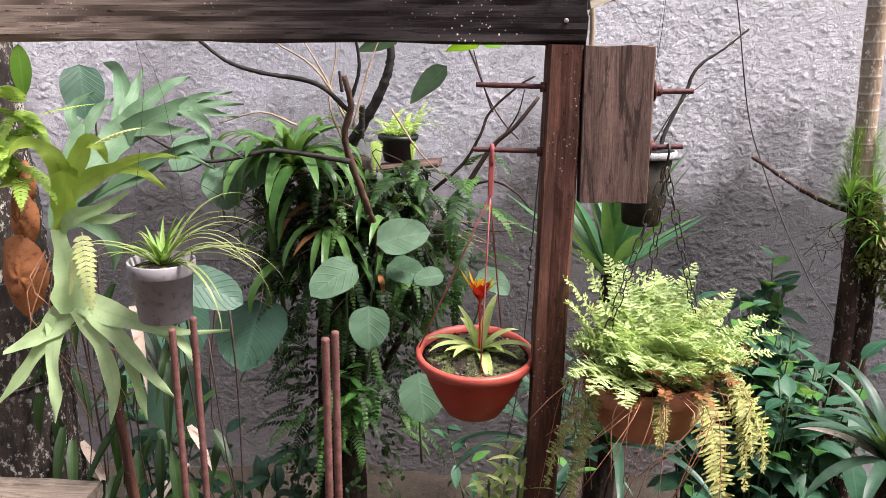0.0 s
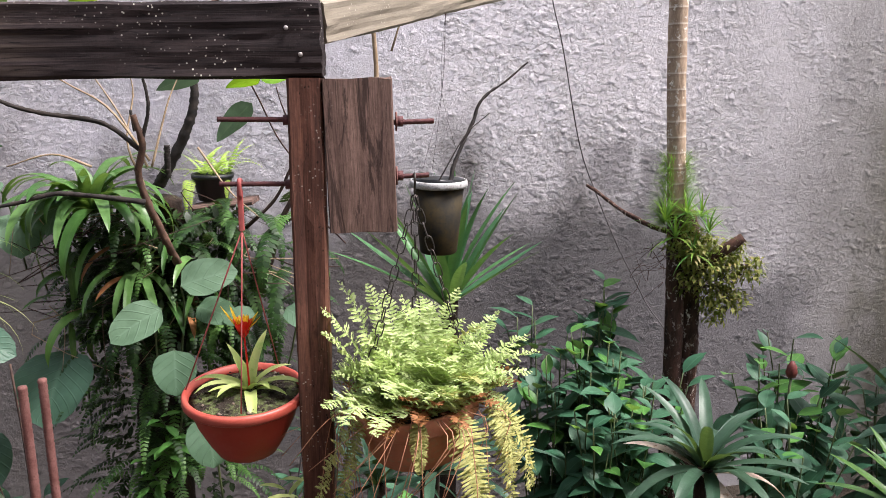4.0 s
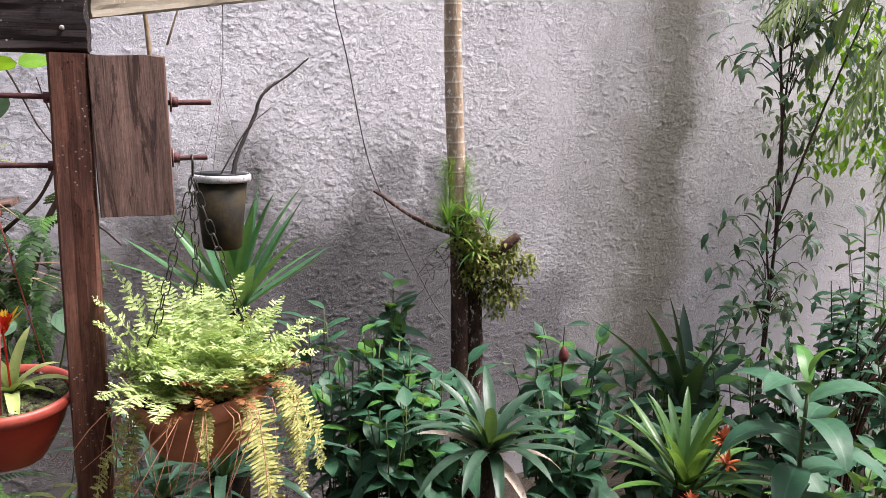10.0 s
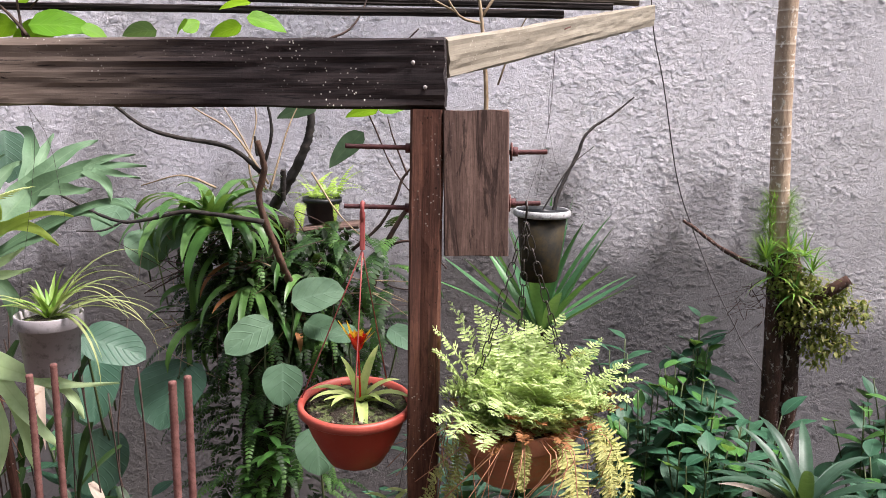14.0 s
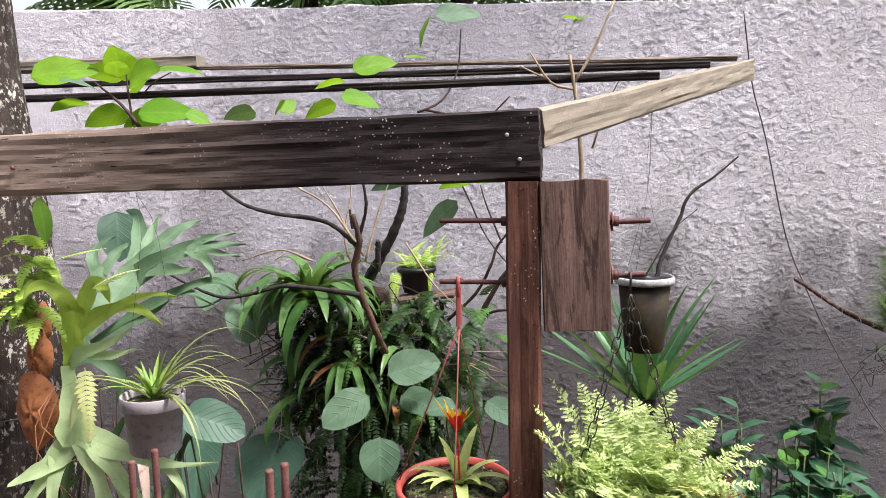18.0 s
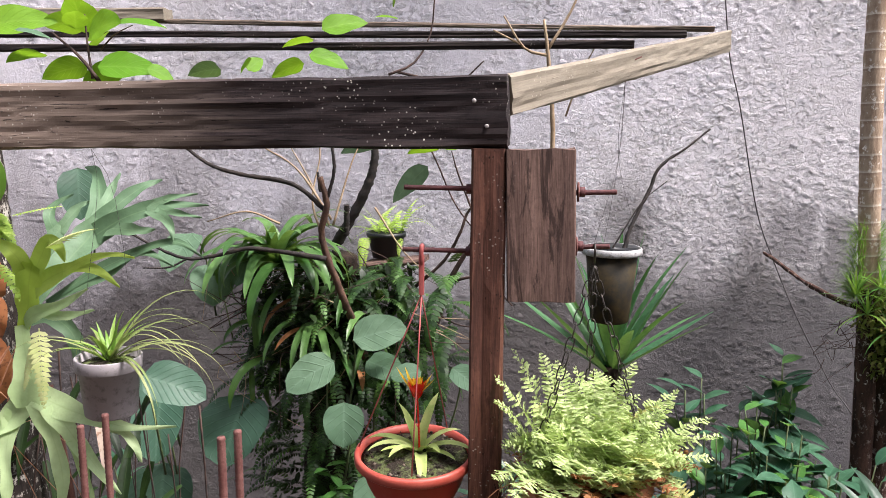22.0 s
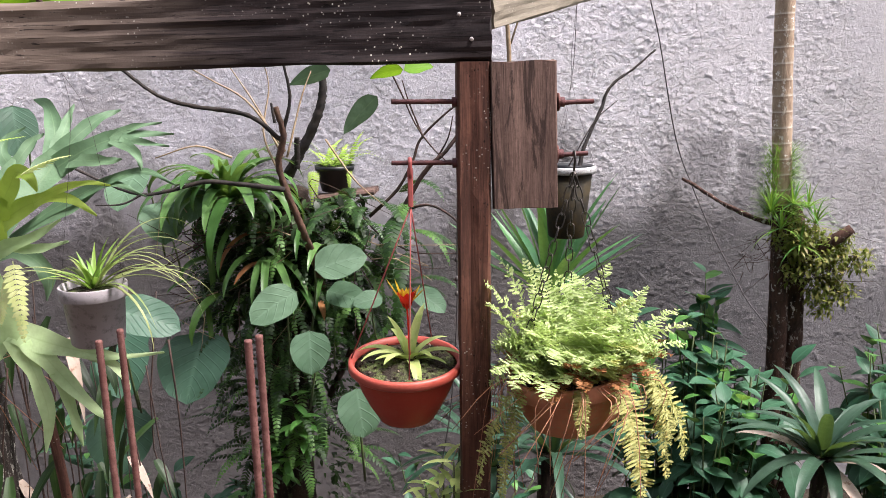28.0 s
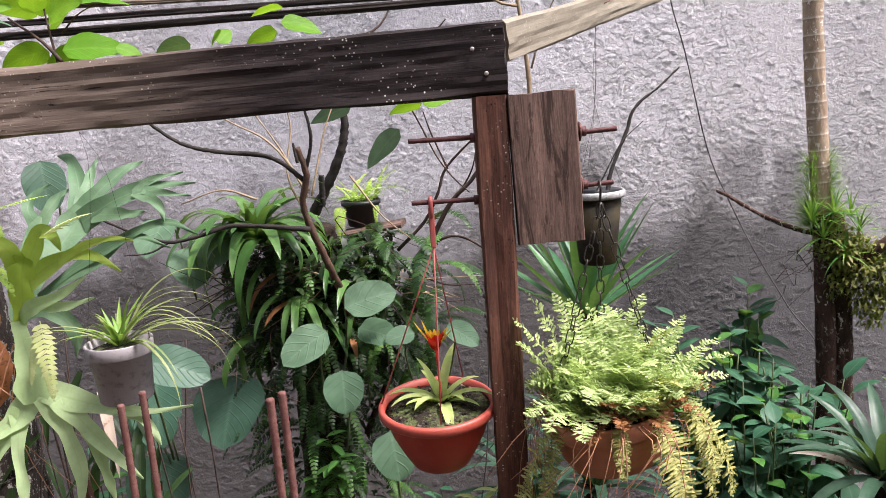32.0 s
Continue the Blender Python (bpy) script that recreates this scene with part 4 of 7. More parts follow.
stag = thing("staghorn_fern", (-0.97, 1.86, 1.1), "large pale green staghorn fern growing on a tree trunk", "fern")


def ribbon(geo, pts, widths, view=(0.25, -0.85, 0.45), n=18):
    """A flat fleshy lobe along a curve, its face turned towards view."""
    c = spline(pts, n)
    vs, av, fs = [], [], []
    for i, p in enumerate(c):
        s = i / n
        tan = (c[min(i + 1, n)] - c[max(i - 1, 0)]).normalized()
        side = tan.cross(Vector(view)).normalized()
        nrm = side.cross(tan)
        q = s * (len(widths) - 1)
        k = min(int(q), len(widths) - 2)
        ww = (widths[k] * (1 - q + k) + widths[k + 1] * (q - k)) * max(0.3, 1 - s ** 14) ** 0.5 * (1 + 0.1 * math.sin(17 * s + 40 * pts[0][0])) * 1.22
        for u in (-1, -0.5, 0, 0.5, 1):
            vs.append(p + side * u * ww + nrm * (-0.22 * ww * (1 - u * u) + 0.003 * math.sin(9 * s + 2 * u)))
            av.append((u, s, 0.3))
        if i:
            k = 5 * i
            fs += [(k - 5 + j, k - 4 + j, k + 1 + j, k + j) for j in range(4)]
    geo.add(vs, fs, av)


def antler(lobes, material):
    """One forked frond: its lobes run together at the fork."""
    geo = Geo()
    for pts, widths in lobes:
        ribbon(geo, pts, widths)
    return part("fertile_frond", geo, material, stag)


antler([([(-0.906, 1.820, 1.216), (-0.875, 1.780, 1.153), (-0.853, 1.750, 1.088), (-0.847, 1.730, 1.034)], (0.0109, 0.0203, 0.0328, 0.039)),
        ([(-0.852, 1.740, 1.051), (-0.902, 1.720, 0.996), (-0.942, 1.700, 0.974), (-0.994, 1.680, 0.950)], (0.0312, 0.0203, 0.0125, 0.0055)),
        ([(-0.877, 1.730, 1.015), (-0.922, 1.710, 0.953), (-0.970, 1.690, 0.883), (-1.030, 1.670, 0.812)], (0.0234, 0.0133, 0.0109, 0.0023)),
        ([(-0.886, 1.730, 1.007), (-0.891, 1.700, 0.930), (-0.881, 1.680, 0.850), (-0.887, 1.670, 0.778)], (0.0203, 0.0109, 0.0109, 0.0031)),
        ([(-0.824, 1.740, 1.048), (-0.781, 1.720, 0.964), (-0.751, 1.700, 0.864), (-0.763, 1.690, 0.768)], (0.0265, 0.0156, 0.014, 0.0031)),
        ([(-0.835, 1.750, 1.062), (-0.748, 1.740, 1.030), (-0.640, 1.730, 1.004), (-0.571, 1.730, 0.995), (-0.472, 1.730, 1.003)], (0.0281, 0.0218, 0.0125, 0.0062, 0.0023)),
        ([(-0.663, 1.735, 1.008), (-0.607, 1.730, 0.984), (-0.573, 1.720, 0.954), (-0.560, 1.720, 0.912)], (0.014, 0.0094, 0.0078, 0.0039)),
        ([(-0.790, 1.740, 1.042), (-0.731, 1.720, 0.974), (-0.659, 1.700, 0.898), (-0.605, 1.700, 0.838)], (0.025, 0.0172, 0.0109, 0.0031)),
        ([(-0.725, 1.720, 0.963), (-0.702, 1.710, 0.889), (-0.686, 1.700, 0.834), (-0.678, 1.700, 0.778)], (0.0156, 0.0101, 0.0086, 0.0031))], L_STAG)
antler([([(-0.914, 1.830, 1.184), (-0.881, 1.810, 1.262), (-0.861, 1.790, 1.330), (-0.834, 1.770, 1.379)], (0.0117, 0.0203, 0.0265, 0.0343)),
        ([(-0.858, 1.780, 1.364), (-0.868, 1.760, 1.408), (-0.901, 1.750, 1.434), (-0.931, 1.740, 1.430), (-0.950, 1.730, 1.402)], (0.0234, 0.0156, 0.0109, 0.0086, 0.0031)),
        ([(-0.835, 1.780, 1.364), (-0.798, 1.760, 1.410), (-0.777, 1.750, 1.441), (-0.743, 1.740, 1.431), (-0.723, 1.730, 1.397)], (0.0234, 0.0172, 0.014, 0.0117, 0.0031)),
        ([(-0.848, 1.790, 1.316), (-0.783, 1.780, 1.355), (-0.718, 1.770, 1.378), (-0.659, 1.760, 1.371), (-0.603, 1.750, 1.335)], (0.0265, 0.0172, 0.0109, 0.0101, 0.0023)),
        ([(-0.757, 1.770, 1.364), (-0.691, 1.770, 1.397), (-0.621, 1.770, 1.410), (-0.573, 1.770, 1.403)], (0.0125, 0.0078, 0.0055, 0.0023))], L_STAGY)
antler([([(-0.910, 1.830, 1.199), (-0.861, 1.800, 1.247), (-0.774, 1.790, 1.280), (-0.702, 1.780, 1.323)], (0.0094, 0.0156, 0.0109, 0.0023)),
        ([(-0.831, 1.800, 1.252), (-0.763, 1.790, 1.251), (-0.694, 1.790, 1.268)], (0.0109, 0.0094, 0.0023))], L_STAG)
antler([([(-0.904, 1.860, 1.252), (-0.864, 1.900, 1.326), (-0.836, 1.950, 1.378), (-0.813, 2.000, 1.422), (-0.800, 2.030, 1.460)], (0.0124, 0.0223, 0.031, 0.0341, 0.0322)),
        ([(-0.798, 2.020, 1.438), (-0.828, 2.080, 1.492), (-0.847, 2.120, 1.537), (-0.885, 2.180, 1.578), (-0.926, 2.200, 1.591)], (0.031, 0.0223, 0.0161, 0.0124, 0.0074)),
        ([(-0.807, 2.040, 1.467), (-0.808, 2.100, 1.517), (-0.808, 2.140, 1.552), (-0.801, 2.160, 1.576)], (0.0186, 0.0112, 0.0074, 0.0025)),
        ([(-0.800, 2.020, 1.446), (-0.755, 2.060, 1.504), (-0.711, 2.100, 1.543), (-0.668, 2.140, 1.561)], (0.0248, 0.0161, 0.0124, 0.0025)),
        ([(-0.800, 2.000, 1.422), (-0.719, 2.000, 1.467), (-0.647, 2.020, 1.495), (-0.579, 2.040, 1.502), (-0.504, 2.060, 1.499)], (0.0285, 0.0211, 0.0161, 0.0093, 0.0019)),
        ([(-0.655, 2.020, 1.492), (-0.602, 2.000, 1.469), (-0.576, 1.980, 1.443), (-0.569, 1.970, 1.411)], (0.0136, 0.0112, 0.0074, 0.0019)),
        ([(-0.662, 2.020, 1.495), (-0.602, 2.040, 1.520), (-0.533, 2.060, 1.530)], (0.0124, 0.0074, 0.0019)),
        ([(-0.632, 2.020, 1.495), (-0.563, 2.020, 1.479), (-0.507, 2.020, 1.470)], (0.0112, 0.0062, 0.0019)),
        ([(-0.765, 2.000, 1.440), (-0.698, 1.980, 1.441), (-0.649, 1.970, 1.439), (-0.615, 1.970, 1.444)], (0.0186, 0.0136, 0.0099, 0.0025))], L_STAGD)
antler([([(-0.961, 1.900, 1.198), (-0.966, 1.950, 1.265), (-0.946, 2.000, 1.365), (-0.923, 2.050, 1.437)], (0.0087, 0.0136, 0.0186, 0.0186)),
        ([(-0.932, 2.040, 1.414), (-0.970, 2.070, 1.459), (-0.965, 2.100, 1.492), (-0.923, 2.120, 1.518)], (0.0161, 0.0124, 0.0087, 0.0025)),
        ([(-0.925, 2.040, 1.422), (-0.893, 2.080, 1.481), (-0.864, 2.100, 1.502)], (0.0149, 0.0099, 0.0031))], L_STAGD)
antler([([(-0.914, 1.840, 1.212), (-0.857, 1.850, 1.231), (-0.808, 1.850, 1.209), (-0.783, 1.850, 1.164), (-0.793, 1.850, 1.103)], (0.0087, 0.0149, 0.0174, 0.0149, 0.0037))], L_STAGD)
for i in range(2):      # thin pale lobes of the fronds behind
    x1, z1 = -0.58 + rng.uniform(-0.1, 0.14), 1.36 + 0.03 * i
    antler([([(-0.9, 1.92, 1.25), (-0.76, 1.96, 1.32 + 0.02 * i), (x1 - 0.06, 1.98, z1 + 0.02), (x1 + 0.05, 1.97 + rng.uniform(-0.04, 0.06), z1 - 0.012)], (0.006, 0.012, 0.009, 0.002))], L_STAGD)


def shield(cx, cz, rx, rz, y, seed):
    geo = Geo()
    vs, av, fs = [(cx, y - 0.028, cz)], [(0, 0, 0)], []
    n, rings = 28, 6
    for r in range(1, rings + 1):
        for j in range(n):
            a = 2 * math.pi * j / n
            q = r / rings
            lob = 1 + (0.05 * math.sin(3 * a + seed) + 0.03 * math.sin(8 * a + 2 * seed)) * q
            x = cx + rx * q * lob * math.cos(a)
            vs.append((x, y - 0.028 * (1 - q ** 2) + 0.004 * math.sin(5 * a + 7 * q) + 0.25 * (x - cx), cz + rz * q * lob * math.sin(a)))
            av.append((q * math.cos(a), q * math.sin(a), 0))
    for j in range(n):
        fs.append((0, 1 + j, 1 + (j + 1) % n))
        for r in range(rings - 1):
            fs.append((1 + r * n + j, 1 + (r + 1) * n + j, 1 + (r + 1) * n + (j + 1) % n, 1 + r * n + (j + 1) % n))
    geo.add(vs, fs, av)
    return part("shield_frond", geo, M_SHIELD, stag, "dry brown papery shield frond")


shield(-1.005, 1.095, 0.05, 0.105, 1.83, 1)
shield(-1.0, 1.235, 0.032, 0.075, 1.85, 2.4)
shield(-0.995, 1.32, 0.022, 0.05, 1.87, 4)
for i in range(5):
    part("root_fibre", tube(Geo(), [(-0.92 + rng.uniform(-0.03, 0.03), 1.82, 1.16), (-0.9 + rng.uniform(-0.08, 0.1), 1.75, 1.0 + rng.uniform(-0.05, 0.15)), (-0.85 + rng.uniform(-0.12, 0.12), 1.8, 0.85 + rng.uniform(-0.2, 0.2))], 0.002, 0.001, sides=4), M_BROWNFIBRE, stag)

sword = thing("sword_fern", (-0.96, 1.87, 1.35), "small bright sword fern rooted on the trunk", "fern")
for i in range(24):
    g = Geo()
    frond(g, (-0.995 + rng.uniform(-0.03, 0.03), 1.85 + rng.uniform(-0.02, 0.02), 1.3 + 0.0095 * i), rng.uniform(-120, -25), rng.uniform(-5, 70), rng.uniform(0.12, 0.19), 0.062, 13, rng.uniform(40, 95), 1.0)
    part("frond", g, L_FERNB, sword)
g = Geo()
frond(g, (-0.93, 1.85, 1.488), 12, 16, 0.13, 0.05, 17, 12, 0.8)
part("frond", g, L_FERNB, sword)
g = Geo()
frond(g, (-0.750, 1.720, 1.435), -12, 32, 0.14, 0.075, 13, 26, 1.0)
part("frond", g, L_FERNP, sword, "bleached yellow frond")
for b, az, el, L in (((-0.8, 1.73, 1.235), -60, -72, 0.19), ((-0.815, 1.74, 1.21), -120, -65, 0.13)):
    g = Geo()
    frond(g, b, az, el, L, 0.062, 16, 16, 0.95)
    part("frond", g, L_FERNP, sword, "bleached yellow frond")
bird = Geo()
blade(bird, (-0.99, 1.9, 1.52), -60, 55, 0.2, 0.045, p_ellip, 30, 10)
part("leaf", bird, L_SHRUBB, sword)

# vines and dead fronds hanging under the staghorn
vine = thing("hanging_vine", (-0.8, 2.0, 0.2), "tangle of dark vines and dead brown leaves", "vine")
for i in range(15):
    x = -0.85 + rng.uniform(-0.25, 0.25)
    y = 2.0 + rng.uniform(-0.05, 0.25)
    part("stem", tube(Geo(), [(x, y, 0.95 + rng.uniform(-0.1, 0.1)), (x + rng.uniform(-0.06, 0.06), y, 0.5), (x + rng.uniform(-0.1, 0.1), y + 0.05, rng.uniform(-0.4, 0.2))], rng.uniform(0.0015, 0.004), 0.0015, sides=5), M_TWIG, vine)
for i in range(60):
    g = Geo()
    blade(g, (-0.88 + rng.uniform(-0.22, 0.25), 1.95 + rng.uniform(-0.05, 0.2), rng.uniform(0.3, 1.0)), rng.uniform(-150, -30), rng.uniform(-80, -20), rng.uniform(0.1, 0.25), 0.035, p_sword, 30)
    part("dead_leaf", g, L_DEAD if i % 10 == 0 else L_SHADED, vine)
part("dead_frond", tube(Geo(), [(-0.86, 1.85, 1.05), (-0.8, 1.8, 0.8), (-0.77, 1.8, 0.4), (-0.75, 1.82, -0.2)], [0.006, 0.012, 0.013, 0.01], sides=8), M_POST, vine)

# ---- grey pot with arching leaves ----
pot = thing("hanging_planter", (-0.596, 1.667, 1.056), "grey plastic pot with arching grassy plant, hanging from the beam", "planter")
c = (-0.596, 1.667, 1.056)
part("pot", lathe(Geo(), c, [(0.0, 0), (0.054, 0), (0.058, 0.004), (0.066, 0.106), (0.0705, 0.107), (0.0725, 0.11), (0.0735, 0.136), (0.072, 0.138), (0.068, 0.137), (0.066, 0.12), (0.0, 0.12)], 48), M_GREYPOT, pot)
part("soil", lathe(Geo(), c, [(0.0665, 0.119), (0.045, 0.126), (0.0, 0.13)], 24, wob=0.02), M_MOSS, pot)
for i in range(16):      # young upright leaves in the middle
    g = Geo()
    blade(g, (c[0] + rng.uniform(-0.008, 0.008), c[1] + rng.uniform(-0.008, 0.008), c[2] + 0.12), i * 137.5, rng.uniform(45, 85), rng.uniform(0.09, 0.16), rng.uniform(0.012, 0.017), p_sword, rng.uniform(20, 70), 22, nseg=9, ncr=1)
    part("leaf", g, L_SPIKYB, pot, "fresh green leaf")
for i in range(26):      # long arching leaves, most of them to one side
    g = Geo()
    az = rng.uniform(-42, 60) if i % 3 else rng.uniform(110, 225)
    L = rng.uniform(0.24, 0.4) if i % 3 else rng.uniform(0.15, 0.26)
    blade(g, (c[0] + rng.uniform(-0.01, 0.01), c[1] + rng.uniform(-0.01, 0.01), c[2] + 0.12), az, rng.uniform(28, 68), L, rng.uniform(0.008, 0.012), p_sword, rng.uniform(70, 130), 22, nseg=12, ncr=1)
    part("leaf", g, L_SPIKY, pot)
for dx in (-0.071, 0.071):
    part("hanger_wire", tube(Geo(), [(c[0] + dx, c[1], c[2] + 0.135), (c[0] + dx * 0.3, 1.7, 1.55), (c[0] - 0.03, 1.705, 1.66)], 0.0006, sides=4), M_CHAIN, pot)

# ---- red hanging bowl with a flowering bromeliad ----
bowl = thing("hanging_planter", (0.108, 1.69, 0.84), "terracotta-red plastic bowl hanging on red cords", "planter")
c = (0.108, 1.69, 0.842)
part("bowl", lathe(Geo(), c, [(0.0, 0), (0.062, 0), (0.068, 0.003), (0.088, 0.038), (0.108, 0.08), (0.12, 0.118), (0.123, 0.128), (0.131, 0.129), (0.135, 0.133), (0.135, 0.146), (0.132, 0.15), (0.126, 0.149), (0.123, 0.136), (0.118, 0.128), (0.0, 0.128)], 56, (4, 0, 0)), M_REDPOT, bowl)
part("rim", lathe(Geo(), c, [(0.1235, 0.1275), (0.1318, 0.1275), (0.1364, 0.1325), (0.1364, 0.1465), (0.1326, 0.1515), (0.125, 0.1505), (0.1215, 0.137)], 56, (4, 0, 0), cap=False), M_REDRIM, bowl, "faded rolled rim")
part("soil", lathe(Geo(), c, [(0.1225, 0.134), (0.1, 0.138), (0.07, 0.142), (0.035, 0.145), (0.0, 0.147)], 36, (4, 0, 0), 0.01), M_MOSS, bowl, "dark potting soil with patches of moss")
for k in range(110):     # crumbs of soil, bark chips and a few pale stones
    a, r = rng.uniform(0, 2 * math.pi), 0.112 * math.sqrt(rng.random())
    q = Vector((c[0] + r * math.cos(a), c[1] + r * math.sin(a), c[2] + 0.148 - 0.008 * (r / 0.112) ** 2 + 0.07 * r * math.sin(a)))
    w = rng.uniform(0.003, 0.008)
    o = [Vector((rng.uniform(0.5, 1) * w, 0, 0)), Vector((0, rng.uniform(0.5, 1) * w, 0)), Vector((rng.uniform(-0.3, 0.3) * w, 0, rng.uniform(0.4, 0.9) * w))]
    g = Geo()
    g.add([q + o[0], q + o[1], q - o[0], q - o[1], q + o[2], q - o[2]], [(0, 1, 4), (1, 2, 4), (2, 3, 4), (3, 0, 4), (1, 0, 5), (2, 1, 5), (3, 2, 5), (0, 3, 5)], [(0, 0, 0)] * 6)
    part("crumb", g, M_SOIL if k % 3 else M_GREYWOOD, bowl)
hook = Vector((0.128, 1.655, 1.448))
part("hook", tube(Geo(), [hook + Vector((0, -0.02, -0.02)), hook + Vector((0, -0.024, 0.012)), hook + Vector((0, -0.018, 0.02)), hook + Vector((0, 0.004, 0.014))], 0.005, sides=8), M_STRING, bowl)
knot = hook + Vector((0, -0.02, -0.085))
part("hook", timber(Geo(), hook + Vector((0, -0.02, 0.0)), knot, 0.007, 0.012, up=(0, 1, 0), rough=0.0005, seg=0.01, bevel=0.002), M_STRING, bowl, "flat red plastic hook")
for a in (182, 60, -86):
    q = Vector((c[0] + 0.131 * math.cos(radians(a)), c[1] + 0.131 * math.sin(radians(a)), c[2] + 0.145))
    part("cord", tube(Geo(), [knot, q], 0.0017, sides=6), M_STRING, bowl)

brom = thing("bromeliad", (0.11, 1.69, 0.965), "small pale bromeliad with a red and yellow flower in a bowl", "bromeliad")
for az, el, L, W, dr in ((170, 38, 0.13, 0.03, 60), (195, 42, 0.125, 0.028, 75), (-80, 30, 0.13, 0.03, 95), (-10, 40, 0.13, 0.03, 65), (55, 75, 0.14, 0.03, 25), (120, 60, 0.11, 0.026, 60), (20, 55, 0.11, 0.026, 60), (-50, 55, 0.09, 0.026, 70), (-130, 50, 0.1, 0.026, 80), (80, 60, 0.09, 0.025, 40), (215, 35, 0.1, 0.022, 40), (-30, 30, 0.1, 0.022, 50), (140, 70, 0.12, 0.022, 30)):
    g = Geo()
    blade(g, (0.118, 1.69, 0.978), az, el, L * 1.05, W * 1.0, p_strap, dr, 24, nseg=10)
    part("leaf", g, L_PALEB, brom)
flow = part("flower_stalk", tube(Geo(), [(0.118, 1.69, 0.97), (0.116, 1.684, 1.06), (0.114, 1.675, 1.125)], 0.0026, 0.0022, sides=6), L_RED, brom)
for i in range(20):      # a tight red cup, its tips yellow
    g = Geo()
    lvl = i // 11
    blade(g, (0.114, 1.675, 1.112 + 0.008 * lvl), i * 137.5, 60 + 6 * lvl + rng.uniform(-8, 8), 0.05 if lvl == 0 else 0.047, 0.028 if lvl == 0 else 0.014, p_ellip, -8, 22, nseg=5, ncr=1)
    part("petal", g, L_YELLOW if lvl else L_RED, flow)
for az, el, L in ((185, 52, 0.07), (165, 66, 0.06), (-10, 42, 0.046), (25, 52, 0.046)):
    g = Geo()
    blade(g, (0.104 if az > 90 else 0.124, 1.672, 1.132), az, el, L, 0.015, p_ellip, -12, 25, nseg=5, ncr=1)
    part("petal", g, L_YELLOW, flow)

# ---- fern in an old terracotta bowl on chains ----
fern = thing("hanging_planter", (0.5, 1.62, 0.84), "old terracotta bowl hanging on chains from the threaded rod", "planter")
c = (0.5, 1.62, 0.845)
part("bowl", lathe(Geo(), c, [(0.0, 0), (0.08, 0), (0.1, 0.012), (0.118, 0.045), (0.128, 0.09), (0.13, 0.098), (0.137, 0.1), (0.14, 0.104), (0.14, 0.135), (0.136, 0.139), (0.128, 0.138), (0.12, 0.115), (0.0, 0.115)], 56, (0, -7, 0), 0.012, 2), M_TERRA, fern)
part("soil", lathe(Geo(), c, [(0.124, 0.122), (0.08, 0.126), (0.0, 0.13)], 30, (0, -7, 0), 0.03, 3), M_SOIL, fern)
hk = Vector((0.487, 1.63, 1.462))
part("hook", tube(Geo(), [hk + Vector((0, 0.012, 0.008)), hk + Vector((0, 0, 0.018)), hk + Vector((0, -0.013, 0.005)), hk + Vector((0, 0, -0.025))], 0.0025, sides=6), M_CHAIN, fern)
for a in (185, 90, 20):
    chain(fern, hk + Vector((0, 0, -0.03)), (c[0] + 0.135 * math.cos(radians(a)), c[1] + 0.135 * math.sin(radians(a)), c[2] + 0.135))

fl = thing("fluffy_fern", (0.5, 1.62, 0.965), "lush light green fluffy fern with yellowing fronds, in a hanging bowl", "fern")
for i in range(150):
    a0 = i * 2.39996 + rng.uniform(-0.3, 0.3)
    q = math.sqrt((i + 0.5) / 150)
    r0 = 0.112 * q
    az = math.degrees(a0) + rng.uniform(-60, 60)
    el = 88 - 58 * q ** 1.4 + rng.uniform(-18, 18)
    L = rng.uniform(0.13, 0.225) * (1.08 - 0.38 * q)
    dr = rng.uniform(30, 90) + 45 * max(0, q - 0.5)
    if math.sin(a0) < 0 and q > 0.55:        # over the near rim the fronds stand up and leave the bowl free
        el = max(el, rng.uniform(50, 75))
        if math.cos(a0) > -0.3:
            L *= 0.8
            dr = rng.uniform(30, 70)
    g = Geo()
    base = (0.508 + r0 * math.cos(a0), 1.63 + r0 * math.sin(a0), 0.985)
    lacy(g, base, az, el, L, rng.uniform(0.05, 0.078), 26, 6, dr, rng.uniform(1.3, 2.4), rng.uniform(-60, 60), 0.6, 0.62, 0.12)
    part("frond", g, L_FERNY if i % 17 == 5 else L_FERN, fl)
for b, az, el, L in (((0.41, 1.62, 1.0), 150, 80, 0.25), ((0.4, 1.6, 1.0), 170, 72, 0.22), ((0.43, 1.62, 1.0), 120, 84, 0.23), ((0.39, 1.61, 1.0), 200, 66, 0.19), ((0.56, 1.6, 1.0), 8, 40, 0.25), ((0.57, 1.62, 1.01), -10, 32, 0.23), ((0.55, 1.6, 1.0), -20, 28, 0.22), ((0.5, 1.63, 1.01), 30, 70, 0.22), ((0.55, 1.63, 1.0), 20, 55, 0.24), ((0.45, 1.6, 1.0), 100, 78, 0.22), ((0.42, 1.57, 1.0), 215, 25, 0.2), ((0.41, 1.56, 1.0), 235, 20, 0.2), ((0.43, 1.55, 0.995), 250, 15, 0.18)):
    g = Geo()
    lacy(g, b, az, el, L * (1.05 if el > 60 else 0.9), 0.058, 30, 6, 30, 1.8, 14, 0.5, 0.62, 0.14)
    part("frond", g, L_FERN, fl)
